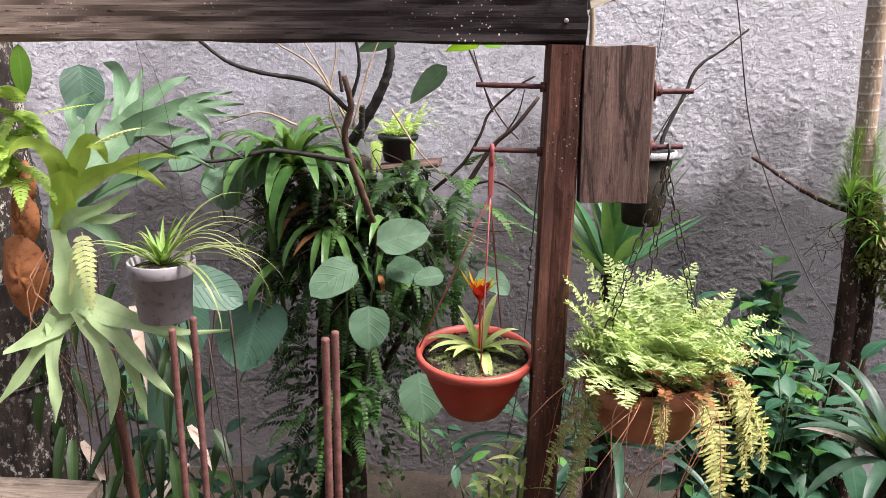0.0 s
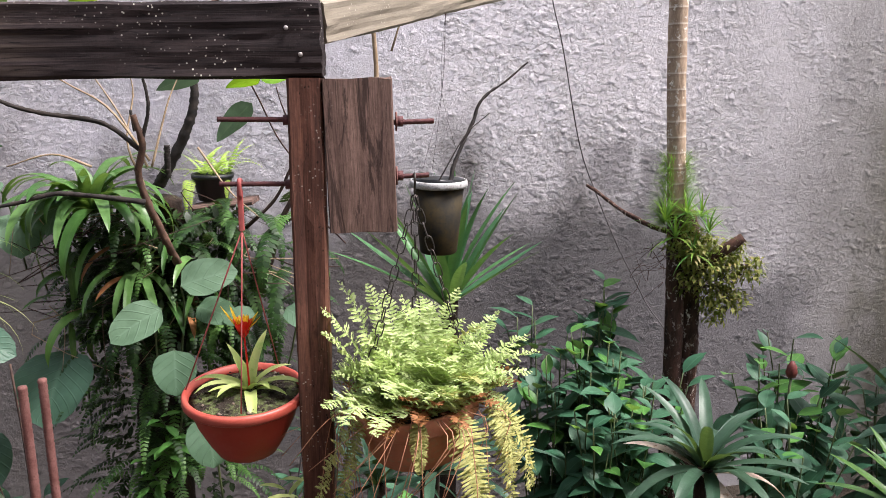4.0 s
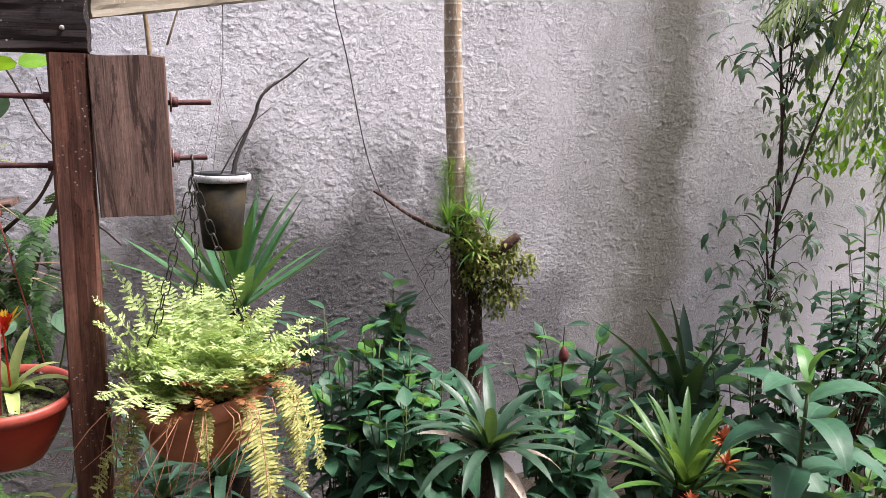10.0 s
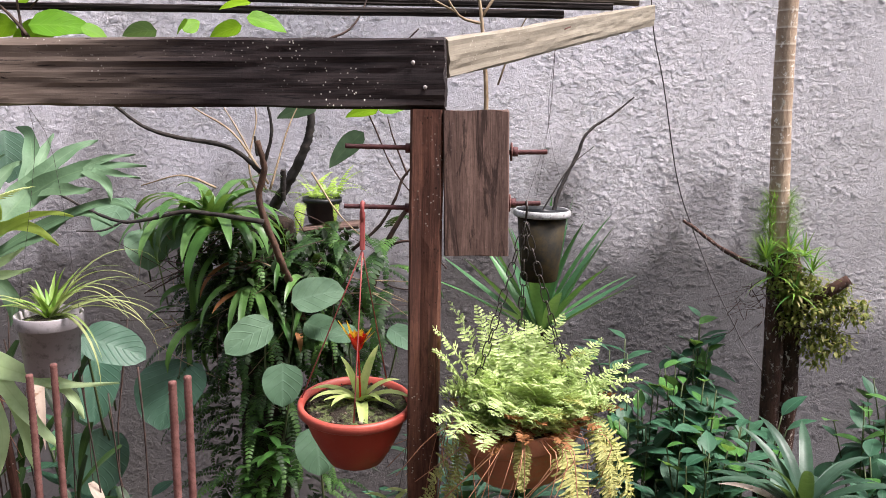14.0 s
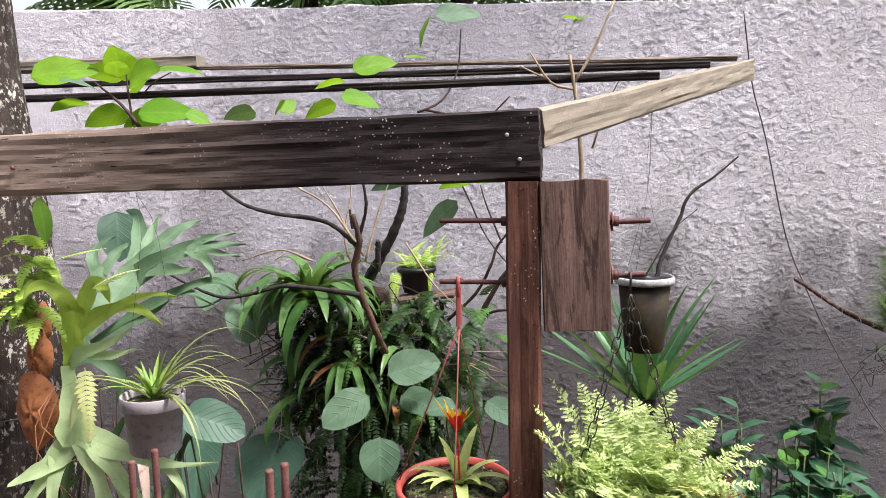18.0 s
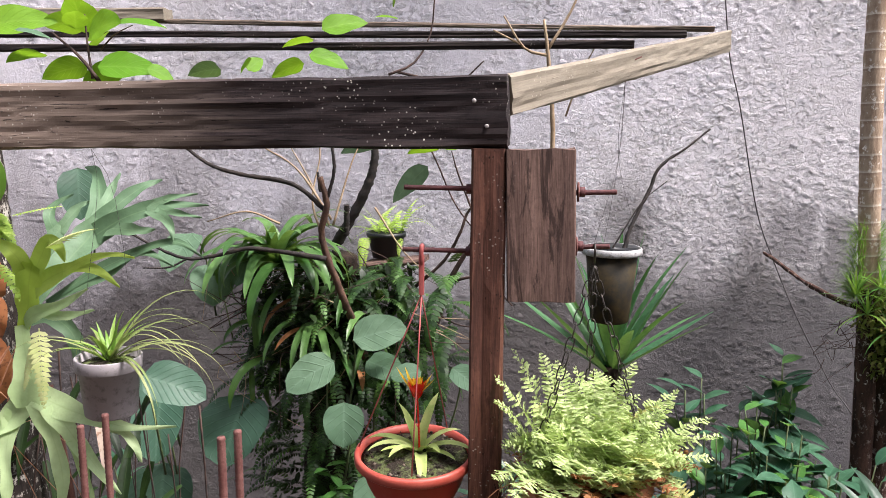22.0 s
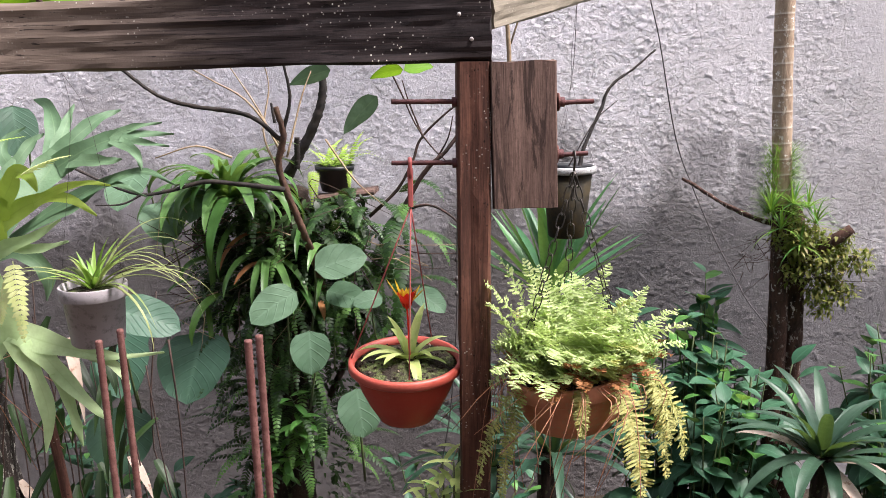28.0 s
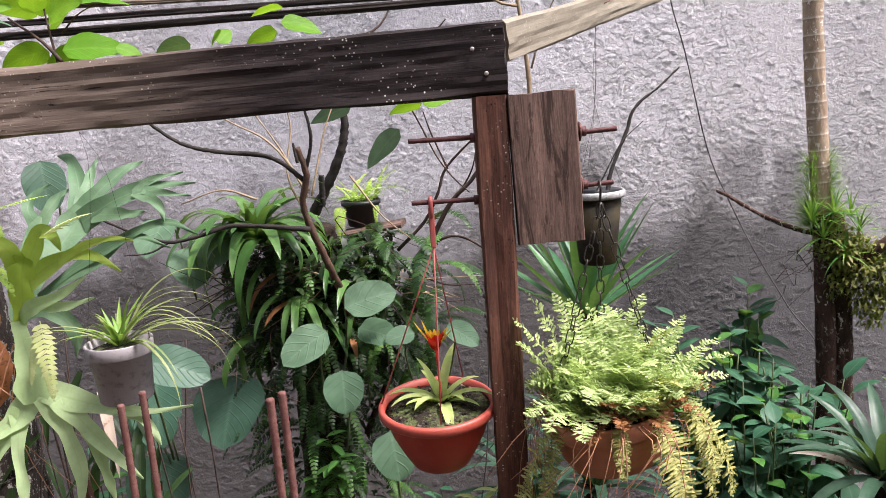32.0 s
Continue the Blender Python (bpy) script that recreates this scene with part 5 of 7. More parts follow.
for b, az, el, L, dr, W in (
        ((0.655, 1.6, 0.985), -25, -15, 0.24, 70, 0.085), ((0.645, 1.585, 0.965), -50, -30, 0.22, 55, 0.07),
        ((0.56, 1.5, 0.985), -65, -25, 0.25, 60, 0.1), ((0.575, 1.5, 0.96), -45, -40, 0.2, 46, 0.07),
        ((0.475, 1.475, 0.985), -95, -40, 0.1, 48, 0.04), ((0.66, 1.57, 0.98), -35, -20, 0.2, 66, 0.08), ((0.65, 1.55, 0.985), -55, -10, 0.17, 76, 0.07),
        ((0.36, 1.55, 0.965), -160, -25, 0.26, 60, 0.05), ((0.375, 1.54, 0.955), -140, -40, 0.25, 47, 0.045)):
    g = Geo()
    lacy(g, Vector(b) + Vector((rng.uniform(-0.008, 0.008), rng.uniform(-0.008, 0.008), 0)), az + rng.uniform(-8, 8), el, L * rng.uniform(0.92, 1.05), W * 0.85, 34, 8, dr, 0.5, rng.uniform(-15, 15), 0.5, 0.62, 0.14)
    part("frond", g, L_FERNY, fl, "yellowing drooping frond")
for i in range(34):      # short dry brown fronds inside the clump and over the near rim
    a = rng.uniform(0, 360) if i < 24 else rng.uniform(-32, 25)
    g = Geo()
    lacy(g, (0.505 + 0.1 * math.cos(radians(a)), 1.62 + 0.1 * math.sin(radians(a)), 0.985), a, rng.uniform(10, 60), rng.uniform(0.06, 0.12), 0.035, 9, 3, 40, 1.4, 0, 0.4)
    part("frond", g, L_FERNDRY, fl, "dry rust-brown frond")
for i in range(40):
    a = rng.uniform(150, 330)
    b = Vector((c[0] + 0.12 * math.cos(radians(a)), c[1] + 0.12 * math.sin(radians(a)), c[2] + 0.14))
    o = Vector((math.cos(radians(a)), math.sin(radians(a)), 0))
    L = rng.uniform(0.1, 0.34)
    part("runner", tube(Geo(), [b, b + o * rng.uniform(0.03, 0.1) + Vector((0, 0, -0.02)), b + o * rng.uniform(0.03, 0.14) + Vector((rng.uniform(-0.12, 0.05), 0, -L))], 0.0013, 0.0008, sides=4), M_BROWNFIBRE, fl)

# ---- bucket with a dry stick, hung from the side beam ----
bk = thing("hanging_planter", (0.615, 2.35, 1.135), "algae-stained dark plastic pot hanging from the side beam", "planter")
c = (0.615, 2.35, 1.137)
part("pot", lathe(Geo(), c, [(0.0, 0), (0.054, 0), (0.057, 0.004), (0.077, 0.206), (0.0755, 0.206), (0.07, 0.16), (0.0, 0.16)], 44), M_BUCKET, bk)
part("rim", lathe(Geo(), c, [(0.0765, 0.203), (0.087, 0.205), (0.0895, 0.211), (0.0885, 0.222), (0.0855, 0.226), (0.0805, 0.226)], 44, wob=0.006, seed=4, cap=False), M_RIM, bk, "worn whitish rim")
part("liner", lathe(Geo(), c, [(0.081, 0.226), (0.079, 0.225), (0.0745, 0.19), (0.0, 0.19)], 44), M_BLACKPOT, bk, "black inside of the pot")
part("soil", lathe(Geo(), c, [(0.074, 0.192), (0.04, 0.199), (0.0, 0.202)], 24, wob=0.03), M_SOIL, bk)
part("dead_stick", tube(Geo(), [(0.645, 2.33, 1.34), (0.665, 2.35, 1.42), (0.72, 2.38, 1.53), (0.75, 2.39, 1.6), (0.83, 2.4, 1.66), (0.893, 2.41, 1.712)], 0.0072, 0.0025, n=40, sides=7, wob=0.3, seed=6), M_BLACKTWIG, bk)
part("dead_stick", tube(Geo(), [(0.6, 2.32, 1.34), (0.64, 2.33, 1.41), (0.7, 2.36, 1.5), (0.77, 2.37, 1.56)], 0.0028, 0.0012, n=16, sides=6, wob=0.1, seed=7), M_BLACKTWIG, bk)
sb = on_side(2.36)
for a in (100, 220, 340):
    part("hanger_wire", tube(Geo(), [(c[0] + 0.085 * math.cos(radians(a)), c[1] + 0.085 * math.sin(radians(a)), c[2] + 0.222), (c[0] + 0.01, c[1] + 0.02, 1.62), (sb.x - 0.02, sb.y, sb.z - 0.04)], 0.0005, sides=4), M_WIRE, bk)
part("hook", tube(Geo(), [sb + Vector((0.02, -0.02, 0.02)), sb + Vector((-0.02, -0.03, 0.0)), sb + Vector((-0.03, -0.02, -0.03)), sb + Vector((-0.02, 0, -0.05))], 0.002, sides=5), M_RUST, bk)

# ---- small tree overgrown with bromeliads and ferns ----
bush = thing("small_tree", (-0.40, 2.98, GROUND), "small tree stump with bare dark branches and epiphytes", "tree")
part("trunk", tube(Geo(), [(-0.42, 3.0, GROUND - 0.1), (-0.42, 3.0, 0.0), (-0.40, 2.98, 0.6), (-0.36, 2.96, 1.05), (-0.33, 2.95, 1.22)], [0.11, 0.1, 0.1, 0.1, 0.05], n=50, sides=22, wob=0.09, seed=8), M_DARKBARK, bush)
for k, (pts, r0, r1) in enumerate((
        ([(-0.213, 2.860, 0.769), (-0.232, 2.720, 0.963), (-0.251, 2.620, 1.091), (-0.273, 2.580, 1.180), (-0.317, 2.550, 1.345), (-0.293, 2.530, 1.453), (-0.312, 2.520, 1.547)], 0.0145, 0.0095),
        ([(-0.297, 2.540, 1.434), (-0.403, 2.520, 1.522), (-0.567, 2.500, 1.553), (-0.674, 2.480, 1.590), (-0.769, 2.460, 1.670)], 0.0085, 0.005),
        ([(-0.294, 2.530, 1.466), (-0.264, 2.520, 1.576), (-0.280, 2.520, 1.696)], 0.0065, 0.004),
        ([(-0.360, 2.950, 1.262), (-0.286, 2.930, 1.380), (-0.225, 2.920, 1.501), (-0.203, 2.920, 1.588), (-0.203, 2.920, 1.714)], 0.021, 0.013),
        ([(-0.311, 2.900, 1.301), (-0.302, 2.880, 1.419)], 0.012, 0.01),
        ([(-0.331, 2.600, 1.491), (-0.340, 2.600, 1.558)], 0.006, 0.004),
        ([(-0.296, 2.520, 1.276), (-0.448, 2.500, 1.301), (-0.549, 2.480, 1.312), (-0.651, 2.470, 1.288), (-0.747, 2.460, 1.277), (-0.845, 2.460, 1.310), (-0.957, 2.480, 1.360)], 0.0085, 0.004),
        ([(-0.747, 2.460, 1.277), (-0.805, 2.440, 1.250), (-0.882, 2.420, 1.250)], 0.004, 0.002))):
    part("branch", tube(Geo(), pts, r0, r1, n=44, sides=9, wob=0.2, seed=k + 11), M_REDTWIG if k == 0 else M_BLACKTWIG, bush)
for pts in ([(-0.318, 2.700, 1.385), (-0.440, 2.720, 1.555), (-0.562, 2.740, 1.630), (-0.657, 2.740, 1.686)],
            [(-0.327, 2.700, 1.365), (-0.416, 2.750, 1.534), (-0.517, 2.780, 1.689)],
            [(-0.342, 2.700, 1.304), (-0.400, 2.750, 1.442), (-0.381, 2.800, 1.603), (-0.397, 2.800, 1.704)],
            [(-0.313, 2.700, 1.364), (-0.262, 2.750, 1.562), (-0.228, 2.800, 1.661)],
            [(-0.506, 2.700, 1.367), (-0.627, 2.700, 1.408), (-0.773, 2.700, 1.369)],
            [(-0.199, 2.900, 1.408), (-0.091, 2.850, 1.261), (0.016, 2.800, 1.171)]):
    part("twig", tube(Geo(), pts, 0.0045, 0.0018, n=14, sides=6, wob=0.2), M_PALETWIG, bush)
for k, (pts, r) in enumerate((
        ([(-0.228, 2.900, 0.372), (-0.101, 2.880, 0.640), (0.029, 2.860, 0.946), (0.084, 2.840, 1.131), (0.169, 2.820, 1.284), (0.252, 2.800, 1.369), (0.330, 2.800, 1.471)], 0.014),
        ([(-0.040, 2.860, 1.118), (0.069, 2.840, 1.222), (0.127, 2.820, 1.327), (0.161, 2.820, 1.414), (0.258, 2.800, 1.509), (0.313, 2.800, 1.543)], 0.007),
        ([(0.170, 2.820, 1.414), (0.120, 2.800, 1.545), (0.096, 2.800, 1.627)], 0.004),
        ([(0.092, 2.840, 1.142), (0.181, 2.800, 1.169), (0.259, 2.800, 1.132), (0.323, 2.800, 1.067)], 0.006),
        ([(0.052, 2.850, 1.008), (-0.018, 2.830, 1.068), (-0.081, 2.820, 1.147)], 0.005),
        ([(0.057, 2.850, 1.008), (0.143, 2.820, 0.981), (0.304, 2.820, 0.975)], 0.004),
        ([(-0.070, 2.880, 0.704), (-0.146, 2.860, 0.769), (-0.209, 2.860, 0.906)], 0.006),
        ([(0.207, 2.820, 1.322), (0.258, 2.800, 1.411), (0.279, 2.800, 1.497)], 0.004))):
    part("branch", tube(Geo(), pts, r, r * 0.45, n=30, sides=7, wob=0.15, seed=k + 31), M_TWIG, bush)

shelf = Geo()
timber(shelf, (-0.26, 3.05, 1.165), (-0.02, 3.02, 1.195), 0.02, 0.12, rough=0.002, seed=41)
part("plank", shelf, M_BOARD, bush, "small plank wedged in the branches")
bp = thing("flower_pot", (-0.19, 3.1, 1.185), "small black plastic pot standing on a plank in the branches", "flower pot")
part("pot", lathe(Geo(), (-0.19, 3.1, 1.185), [(0.0, 0), (0.055, 0), (0.074, 0.085), (0.08, 0.086), (0.081, 0.103), (0.077, 0.103), (0.072, 0.095), (0.0, 0.095)], 32), M_BLACKPOT, bp)
for i in range(26):
    g = Geo()
    frond(g, (-0.19 + rng.uniform(-0.05, 0.06), 3.12 + rng.uniform(-0.03, 0.04), 1.28), rng.uniform(-20, 200), rng.uniform(25, 80), rng.uniform(0.1, 0.22), 0.035, 14, rng.uniform(40, 110), 0.7)
    part("frond", g, L_FERNB, bp)
for x, L in ((-0.27, 0.17), (-0.255, 0.14), (-0.28, 0.12), (-0.125, 0.1)):
    g = Geo()
    frond(g, (x, 3.06, 1.27), -90, 10, L, 0.034, 15, 90, 0.75, 0.5)
    part("frond", g, L_FERNB, bp)

b2 = thing("bromeliad", (-0.56, 2.75, 1.1), "big glossy green strap-leaved bromeliad on the small tree", "bromeliad")
for i in range(58):
    g = Geo()
    q = i / 58
    blade(g, (-0.54 + 0.02 * math.cos(i), 2.76 + 0.02 * math.sin(i), 1.2), i * 137.5, 82 - 55 * q + rng.uniform(-8, 8), rng.uniform(0.26, 0.44), rng.uniform(0.036, 0.052), p_strap, rng.uniform(80, 170), 12, 0, 14, 2, 0, 1.4, rng.uniform(-30, 30))
    part("leaf", g, L_BROM, b2)
b3 = thing("bromeliad", (-0.3, 2.9, 0.95), "dark green bromeliad among ferns on the small tree", "bromeliad")
for i in range(20):
    g = Geo()
    blade(g, (-0.42, 2.82, 0.98), i * 137.5, rng.uniform(5, 60), rng.uniform(0.25, 0.36), 0.032, p_strap, rng.uniform(60, 110), 14, nseg=9)
    part("leaf", g, L_BROM, b3)

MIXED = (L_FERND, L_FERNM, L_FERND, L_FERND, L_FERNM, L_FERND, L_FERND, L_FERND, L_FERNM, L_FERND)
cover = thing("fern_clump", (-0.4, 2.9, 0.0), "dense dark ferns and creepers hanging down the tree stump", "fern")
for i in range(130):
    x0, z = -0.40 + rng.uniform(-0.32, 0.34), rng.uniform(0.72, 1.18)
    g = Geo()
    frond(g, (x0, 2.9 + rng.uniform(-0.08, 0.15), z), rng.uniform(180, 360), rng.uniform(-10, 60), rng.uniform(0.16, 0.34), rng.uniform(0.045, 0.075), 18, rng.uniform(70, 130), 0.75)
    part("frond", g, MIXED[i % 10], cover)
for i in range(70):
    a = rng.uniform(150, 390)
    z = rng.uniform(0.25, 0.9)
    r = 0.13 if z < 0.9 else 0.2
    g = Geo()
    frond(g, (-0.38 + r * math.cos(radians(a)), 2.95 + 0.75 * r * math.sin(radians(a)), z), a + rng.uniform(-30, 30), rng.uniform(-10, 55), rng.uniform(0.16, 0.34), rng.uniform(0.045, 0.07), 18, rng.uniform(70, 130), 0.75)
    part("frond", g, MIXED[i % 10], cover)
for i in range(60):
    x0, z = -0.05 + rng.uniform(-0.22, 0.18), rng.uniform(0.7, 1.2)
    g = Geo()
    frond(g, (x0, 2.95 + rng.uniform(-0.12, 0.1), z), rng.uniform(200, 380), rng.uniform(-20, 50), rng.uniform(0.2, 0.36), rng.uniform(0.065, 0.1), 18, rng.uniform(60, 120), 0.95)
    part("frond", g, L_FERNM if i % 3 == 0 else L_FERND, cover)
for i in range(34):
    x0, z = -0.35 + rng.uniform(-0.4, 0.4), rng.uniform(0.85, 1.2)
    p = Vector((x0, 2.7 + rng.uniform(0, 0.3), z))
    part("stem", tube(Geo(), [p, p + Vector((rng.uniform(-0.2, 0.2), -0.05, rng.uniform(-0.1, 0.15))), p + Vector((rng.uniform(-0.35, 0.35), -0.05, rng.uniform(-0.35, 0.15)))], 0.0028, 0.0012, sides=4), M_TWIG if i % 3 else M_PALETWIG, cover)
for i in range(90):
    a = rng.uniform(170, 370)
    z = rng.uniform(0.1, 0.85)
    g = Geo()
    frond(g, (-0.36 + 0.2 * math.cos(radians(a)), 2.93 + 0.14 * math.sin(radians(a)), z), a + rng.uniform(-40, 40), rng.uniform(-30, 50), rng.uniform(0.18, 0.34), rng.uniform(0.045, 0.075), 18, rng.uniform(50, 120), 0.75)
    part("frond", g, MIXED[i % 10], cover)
for i in range(22):
    g = Geo()
    blade(g, (-0.42 + rng.uniform(-0.26, 0.3), 2.8 + rng.uniform(-0.06, 0.12), rng.uniform(0.78, 1.15)), rng.uniform(185, 355), rng.uniform(-20, 60), rng.uniform(0.18, 0.34), rng.uniform(0.022, 0.036), p_strap, rng.uniform(60, 130), 14, rng.uniform(-20, 20), nseg=9)
    part("strap_leaf", g, L_FERNDRY if i % 7 == 4 else L_BROM if i % 2 else L_BROMB, cover)
# creeper leaves filling the clump, with its inner shade in their colour
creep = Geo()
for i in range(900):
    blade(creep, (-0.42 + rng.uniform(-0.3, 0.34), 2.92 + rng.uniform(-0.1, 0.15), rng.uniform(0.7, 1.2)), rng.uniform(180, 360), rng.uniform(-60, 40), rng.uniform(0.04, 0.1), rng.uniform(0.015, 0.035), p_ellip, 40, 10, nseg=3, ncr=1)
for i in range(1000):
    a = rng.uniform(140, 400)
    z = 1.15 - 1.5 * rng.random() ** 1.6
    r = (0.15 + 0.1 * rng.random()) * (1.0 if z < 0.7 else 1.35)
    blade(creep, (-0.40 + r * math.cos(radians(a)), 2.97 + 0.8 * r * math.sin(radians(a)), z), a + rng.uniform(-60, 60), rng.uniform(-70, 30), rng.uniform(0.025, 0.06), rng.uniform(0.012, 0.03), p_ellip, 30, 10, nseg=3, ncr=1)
tagged(part("creeper", creep, L_SHADED, cover), kind="stuff")
sprig = thing("seedling", (-0.33, 2.72, 0.2), "fresh green seedlings growing at the side of the tree stump", "plant")
for k in range(7):
    b = Vector((-0.36 + rng.uniform(-0.1, 0.08), 2.74 + rng.uniform(-0.05, 0.05), rng.uniform(0.02, 0.4)))
    tip = b + Vector((rng.uniform(-0.06, 0.06), -0.08, 0.12))
    part("stem", tube(Geo(), [b + Vector((0.02, 0.12, -0.1)), b, tip], 0.003, 0.002, sides=5), M_STEM, sprig)
    for q in range(9):
        g = Geo()
        blade(g, b.lerp(tip, q / 8), q * 137.5, rng.uniform(-20, 40), rng.uniform(0.05, 0.085), 0.034, p_lance, 35, 10, nseg=5, ncr=1)
        part("leaf", g, L_SHRUBB, sprig)

# round-leaved climber: each leaf on its own stalk
clim = thing("round_leaf_climber", (-0.2, 2.6, 0.2), "climber with large round blue-green leaves on thin stalks", "climber")
for x, y, z, L, W, az, el, roll, q in (
        (-0.128, 2.588, 1.008, 0.19, 0.135, 15, 18, 52, 0), (-0.361, 2.528, 0.868, 0.19, 0.135, -150, -20, -45, 0), (-0.233, 2.469, 0.719, 0.15, 0.14, -80, -60, 0, 0),
        (-0.119, 2.633, 0.868, 0.16, 0.11, -25, -5, 40, 0), (-0.026, 1.938, 0.736, 0.135, 0.125, -70, -55, 10, 0), (0.18, 2.45, 0.9, 0.13, 0.09, -30, -20, 30, 0), (-0.04, 2.6, 0.86, 0.11, 0.08, 200, 0, -40, 0),
        (-0.688, 2.66, 0.603, 0.28, 0.28, -100, -42, 0, 1), (-0.62, 2.05, 0.985, 0.19, 0.13, 10, -15, 45, 1), (-0.8, 2.3, 0.76, 0.24, 0.17, -75, -45, 10, 1),
        (-1.0, 2.7, 0.3, 0.26, 0.25, -80, -55, 0, 1), (-0.85, 2.45, 0.8, 0.24, 0.2, -75, -40, 10, 1), (-0.98, 2.6, 0.6, 0.2, 0.12, -80, -70, 0, 1),
        (-0.9, 2.75, 1.25, 0.2, 0.16, -100, -30, 0, 0), (-0.8, 2.8, 1.12, 0.2, 0.17, -70, -35, 0, 0), (-1.2, 2.62, 1.47, 0.19, 0.14, -60, -62, 0, 1), (-0.66, 2.75, 1.2, 0.17, 0.12, -100, -40, 0, 0)):
    g = Geo()
    b = leaf_to(g, (x, y, z), az, el, L, W, p_heart, 16, 10, roll)
    lf = part("leaf", g, L_QUILT if q else L_ROUND, clim)
    part("leaf_stalk", tube(Geo(), [b, b + Vector((rng.uniform(-0.05, 0.05), 0.08, -0.1)), b + Vector((rng.uniform(-0.06, 0.06), 0.12, -0.35))], 0.003, 0.004, sides=5), M_STEM, clim)

# leaves and twigs on the rafters
pv = thing("climbing_vine", (-0.9, 2.6, 1.95), "bright green vine leaves and dry twigs on the rafters", "vine")
for x, y, z, L, W, az, el, roll in (
        (-1.09, 2.2, 2.0, 0.19, 0.11, 25, 15, 55), (-0.93, 2.22, 2.025, 0.13, 0.11, -80, 55, 0), (-0.832, 2.18, 1.985, 0.13, 0.11, -20, 20, 60), (-0.736, 2.2, 1.992, 0.15, 0.07, 5, 4, 20),
        (-0.974, 2.2, 1.862, 0.15, 0.08, 175, -5, 50), (-0.752, 2.15, 1.868, 0.17, 0.1, 10, 5, 50), (-1.088, 2.2, 1.902, 0.14, 0.07, 170, 0, 15), (-0.9, 2.15, 2.0, 0.08, 0.07, -60, 40, 0),
        (-1.0, 2.25, 2.0, 0.12, 0.08, 200, 10, 50), (-0.88, 2.25, 1.96, 0.09, 0.07, -40, 30, 30), (-0.86, 2.2, 1.85, 0.12, 0.08, 190, -10, 50), (-0.66, 2.15, 1.85, 0.08, 0.05, 20, -20, 50),
        (-0.443, 2.3, 1.89, 0.07, 0.05, 60, 40, 50), (-0.455, 2.25, 1.88, 0.06, 0.04, 230, -40, 40), (-0.315, 2.3, 1.95, 0.1, 0.05, 175, -3, 15), (-0.318, 2.2, 1.867, 0.1, 0.06, 190, -15, 45),
        (-0.21, 2.25, 1.895, 0.12, 0.07, 10, -10, 45), (-0.174, 2.3, 2.0, 0.14, 0.075, 25, 20, 55), (-0.053, 2.3, 2.02, 0.07, 0.03, 0, 5, 20),
        (-0.079, 2.7, 2.16, 0.13, 0.065, 245, -50, 35), (0.425, 2.3, 2.11, 0.05, 0.02, 20, 30, 20), (0.395, 2.3, 2.115, 0.05, 0.02, 160, 20, 20), (0.06, 2.25, 1.65, 0.1, 0.05, 175, -5, 45), (0.155, 2.25, 1.665, 0.09, 0.05, 15, 15, 50)):
    g = Geo()
    leaf_to(g, (x, y, z), az, el, L, W, p_ovate, 20, 10, roll)
    part("leaf", g, L_VINE, pv)
for x, y, z, L, W, az, el, roll in ((-0.579, 2.25, 1.865, 0.11, 0.06, 170, 0, 50), (0.038, 2.7, 2.21, 0.16, 0.09, 15, 10, 55), (-1.02, 2.15, 1.96, 0.1, 0.05, 30, -5, 20)):
    g = Geo()
    leaf_to(g, (x, y, z), az, el, L, W, p_ovate, 20, 10, roll)
    part("leaf", g, L_ROUND, pv, "pale leaf seen from below")
for x, y, z, L, W, az, el, roll in ((-0.065, 2.876, 1.5, 0.19, 0.085, 178, -42, 62), (-0.24, 2.85, 1.64, 0.16, 0.08, 190, -15, 55)):
    g = Geo()
    leaf_to(g, (x, y, z), az, el, L, W, p_ovate, 10, 8, roll)
    part("leaf", g, L_STAGD, pv, "broad grey-green leaf")
for pts, r in (([(-0.84, 2.15, 1.83), (-0.9, 2.16, 1.9), (-1.0, 2.2, 1.97)], 0.006), ([(-0.86, 2.15, 1.84), (-0.88, 2.17, 1.93), (-0.9, 2.2, 2.02)], 0.004), ([(-0.86, 2.2, 1.92), (-0.8, 2.17, 1.96), (-0.76, 2.2, 1.99)], 0.003), ([(-0.1, 2.62, 1.88), (-0.02, 2.65, 1.92), (0.03, 2.7, 2.02), (0.045, 2.7, 2.16)], 0.0045), ([(-0.1, 2.8, 1.9), (0.1, 2.9, 1.87), (0.2, 2.95, 1.95)], 0.005)):
    part("twig", tube(Geo(), pts, r, r * 0.5, sides=6), M_TWIG, pv)
part("twig", tube(Geo(), [(0.053, 2.300, 1.690), (0.096, 2.300, 1.604), (0.140, 2.300, 1.503), (0.187, 2.300, 1.434), (0.230, 2.300, 1.390)], 0.0028, 0.002, n=20, sides=6, wob=0.15), M_TWIG, pv)
for pts, r in (([(0.425, 2.35, 1.5), (0.43, 2.36, 1.7), (0.41, 2.36, 1.92), (0.395, 2.36, 2.02)], 0.0085), ([(0.405, 2.36, 1.93), (0.47, 2.38, 2.04), (0.53, 2.4, 2.18)], 0.005), ([(0.405, 2.36, 1.92), (0.34, 2.35, 1.94), (0.28, 2.35, 2.03)], 0.005), ([(0.33, 2.35, 1.95), (0.29, 2.35, 1.97), (0.25, 2.35, 1.99)], 0.004), ([(0.5, 2.9, 1.75), (0.55, 2.9, 1.9), (0.6, 2.9, 2.0)], 0.004)):
    part("twig", tube(Geo(), pts, r, r * 0.5, sides=7), M_PALETWIG, pv, "pale dry cut twig")

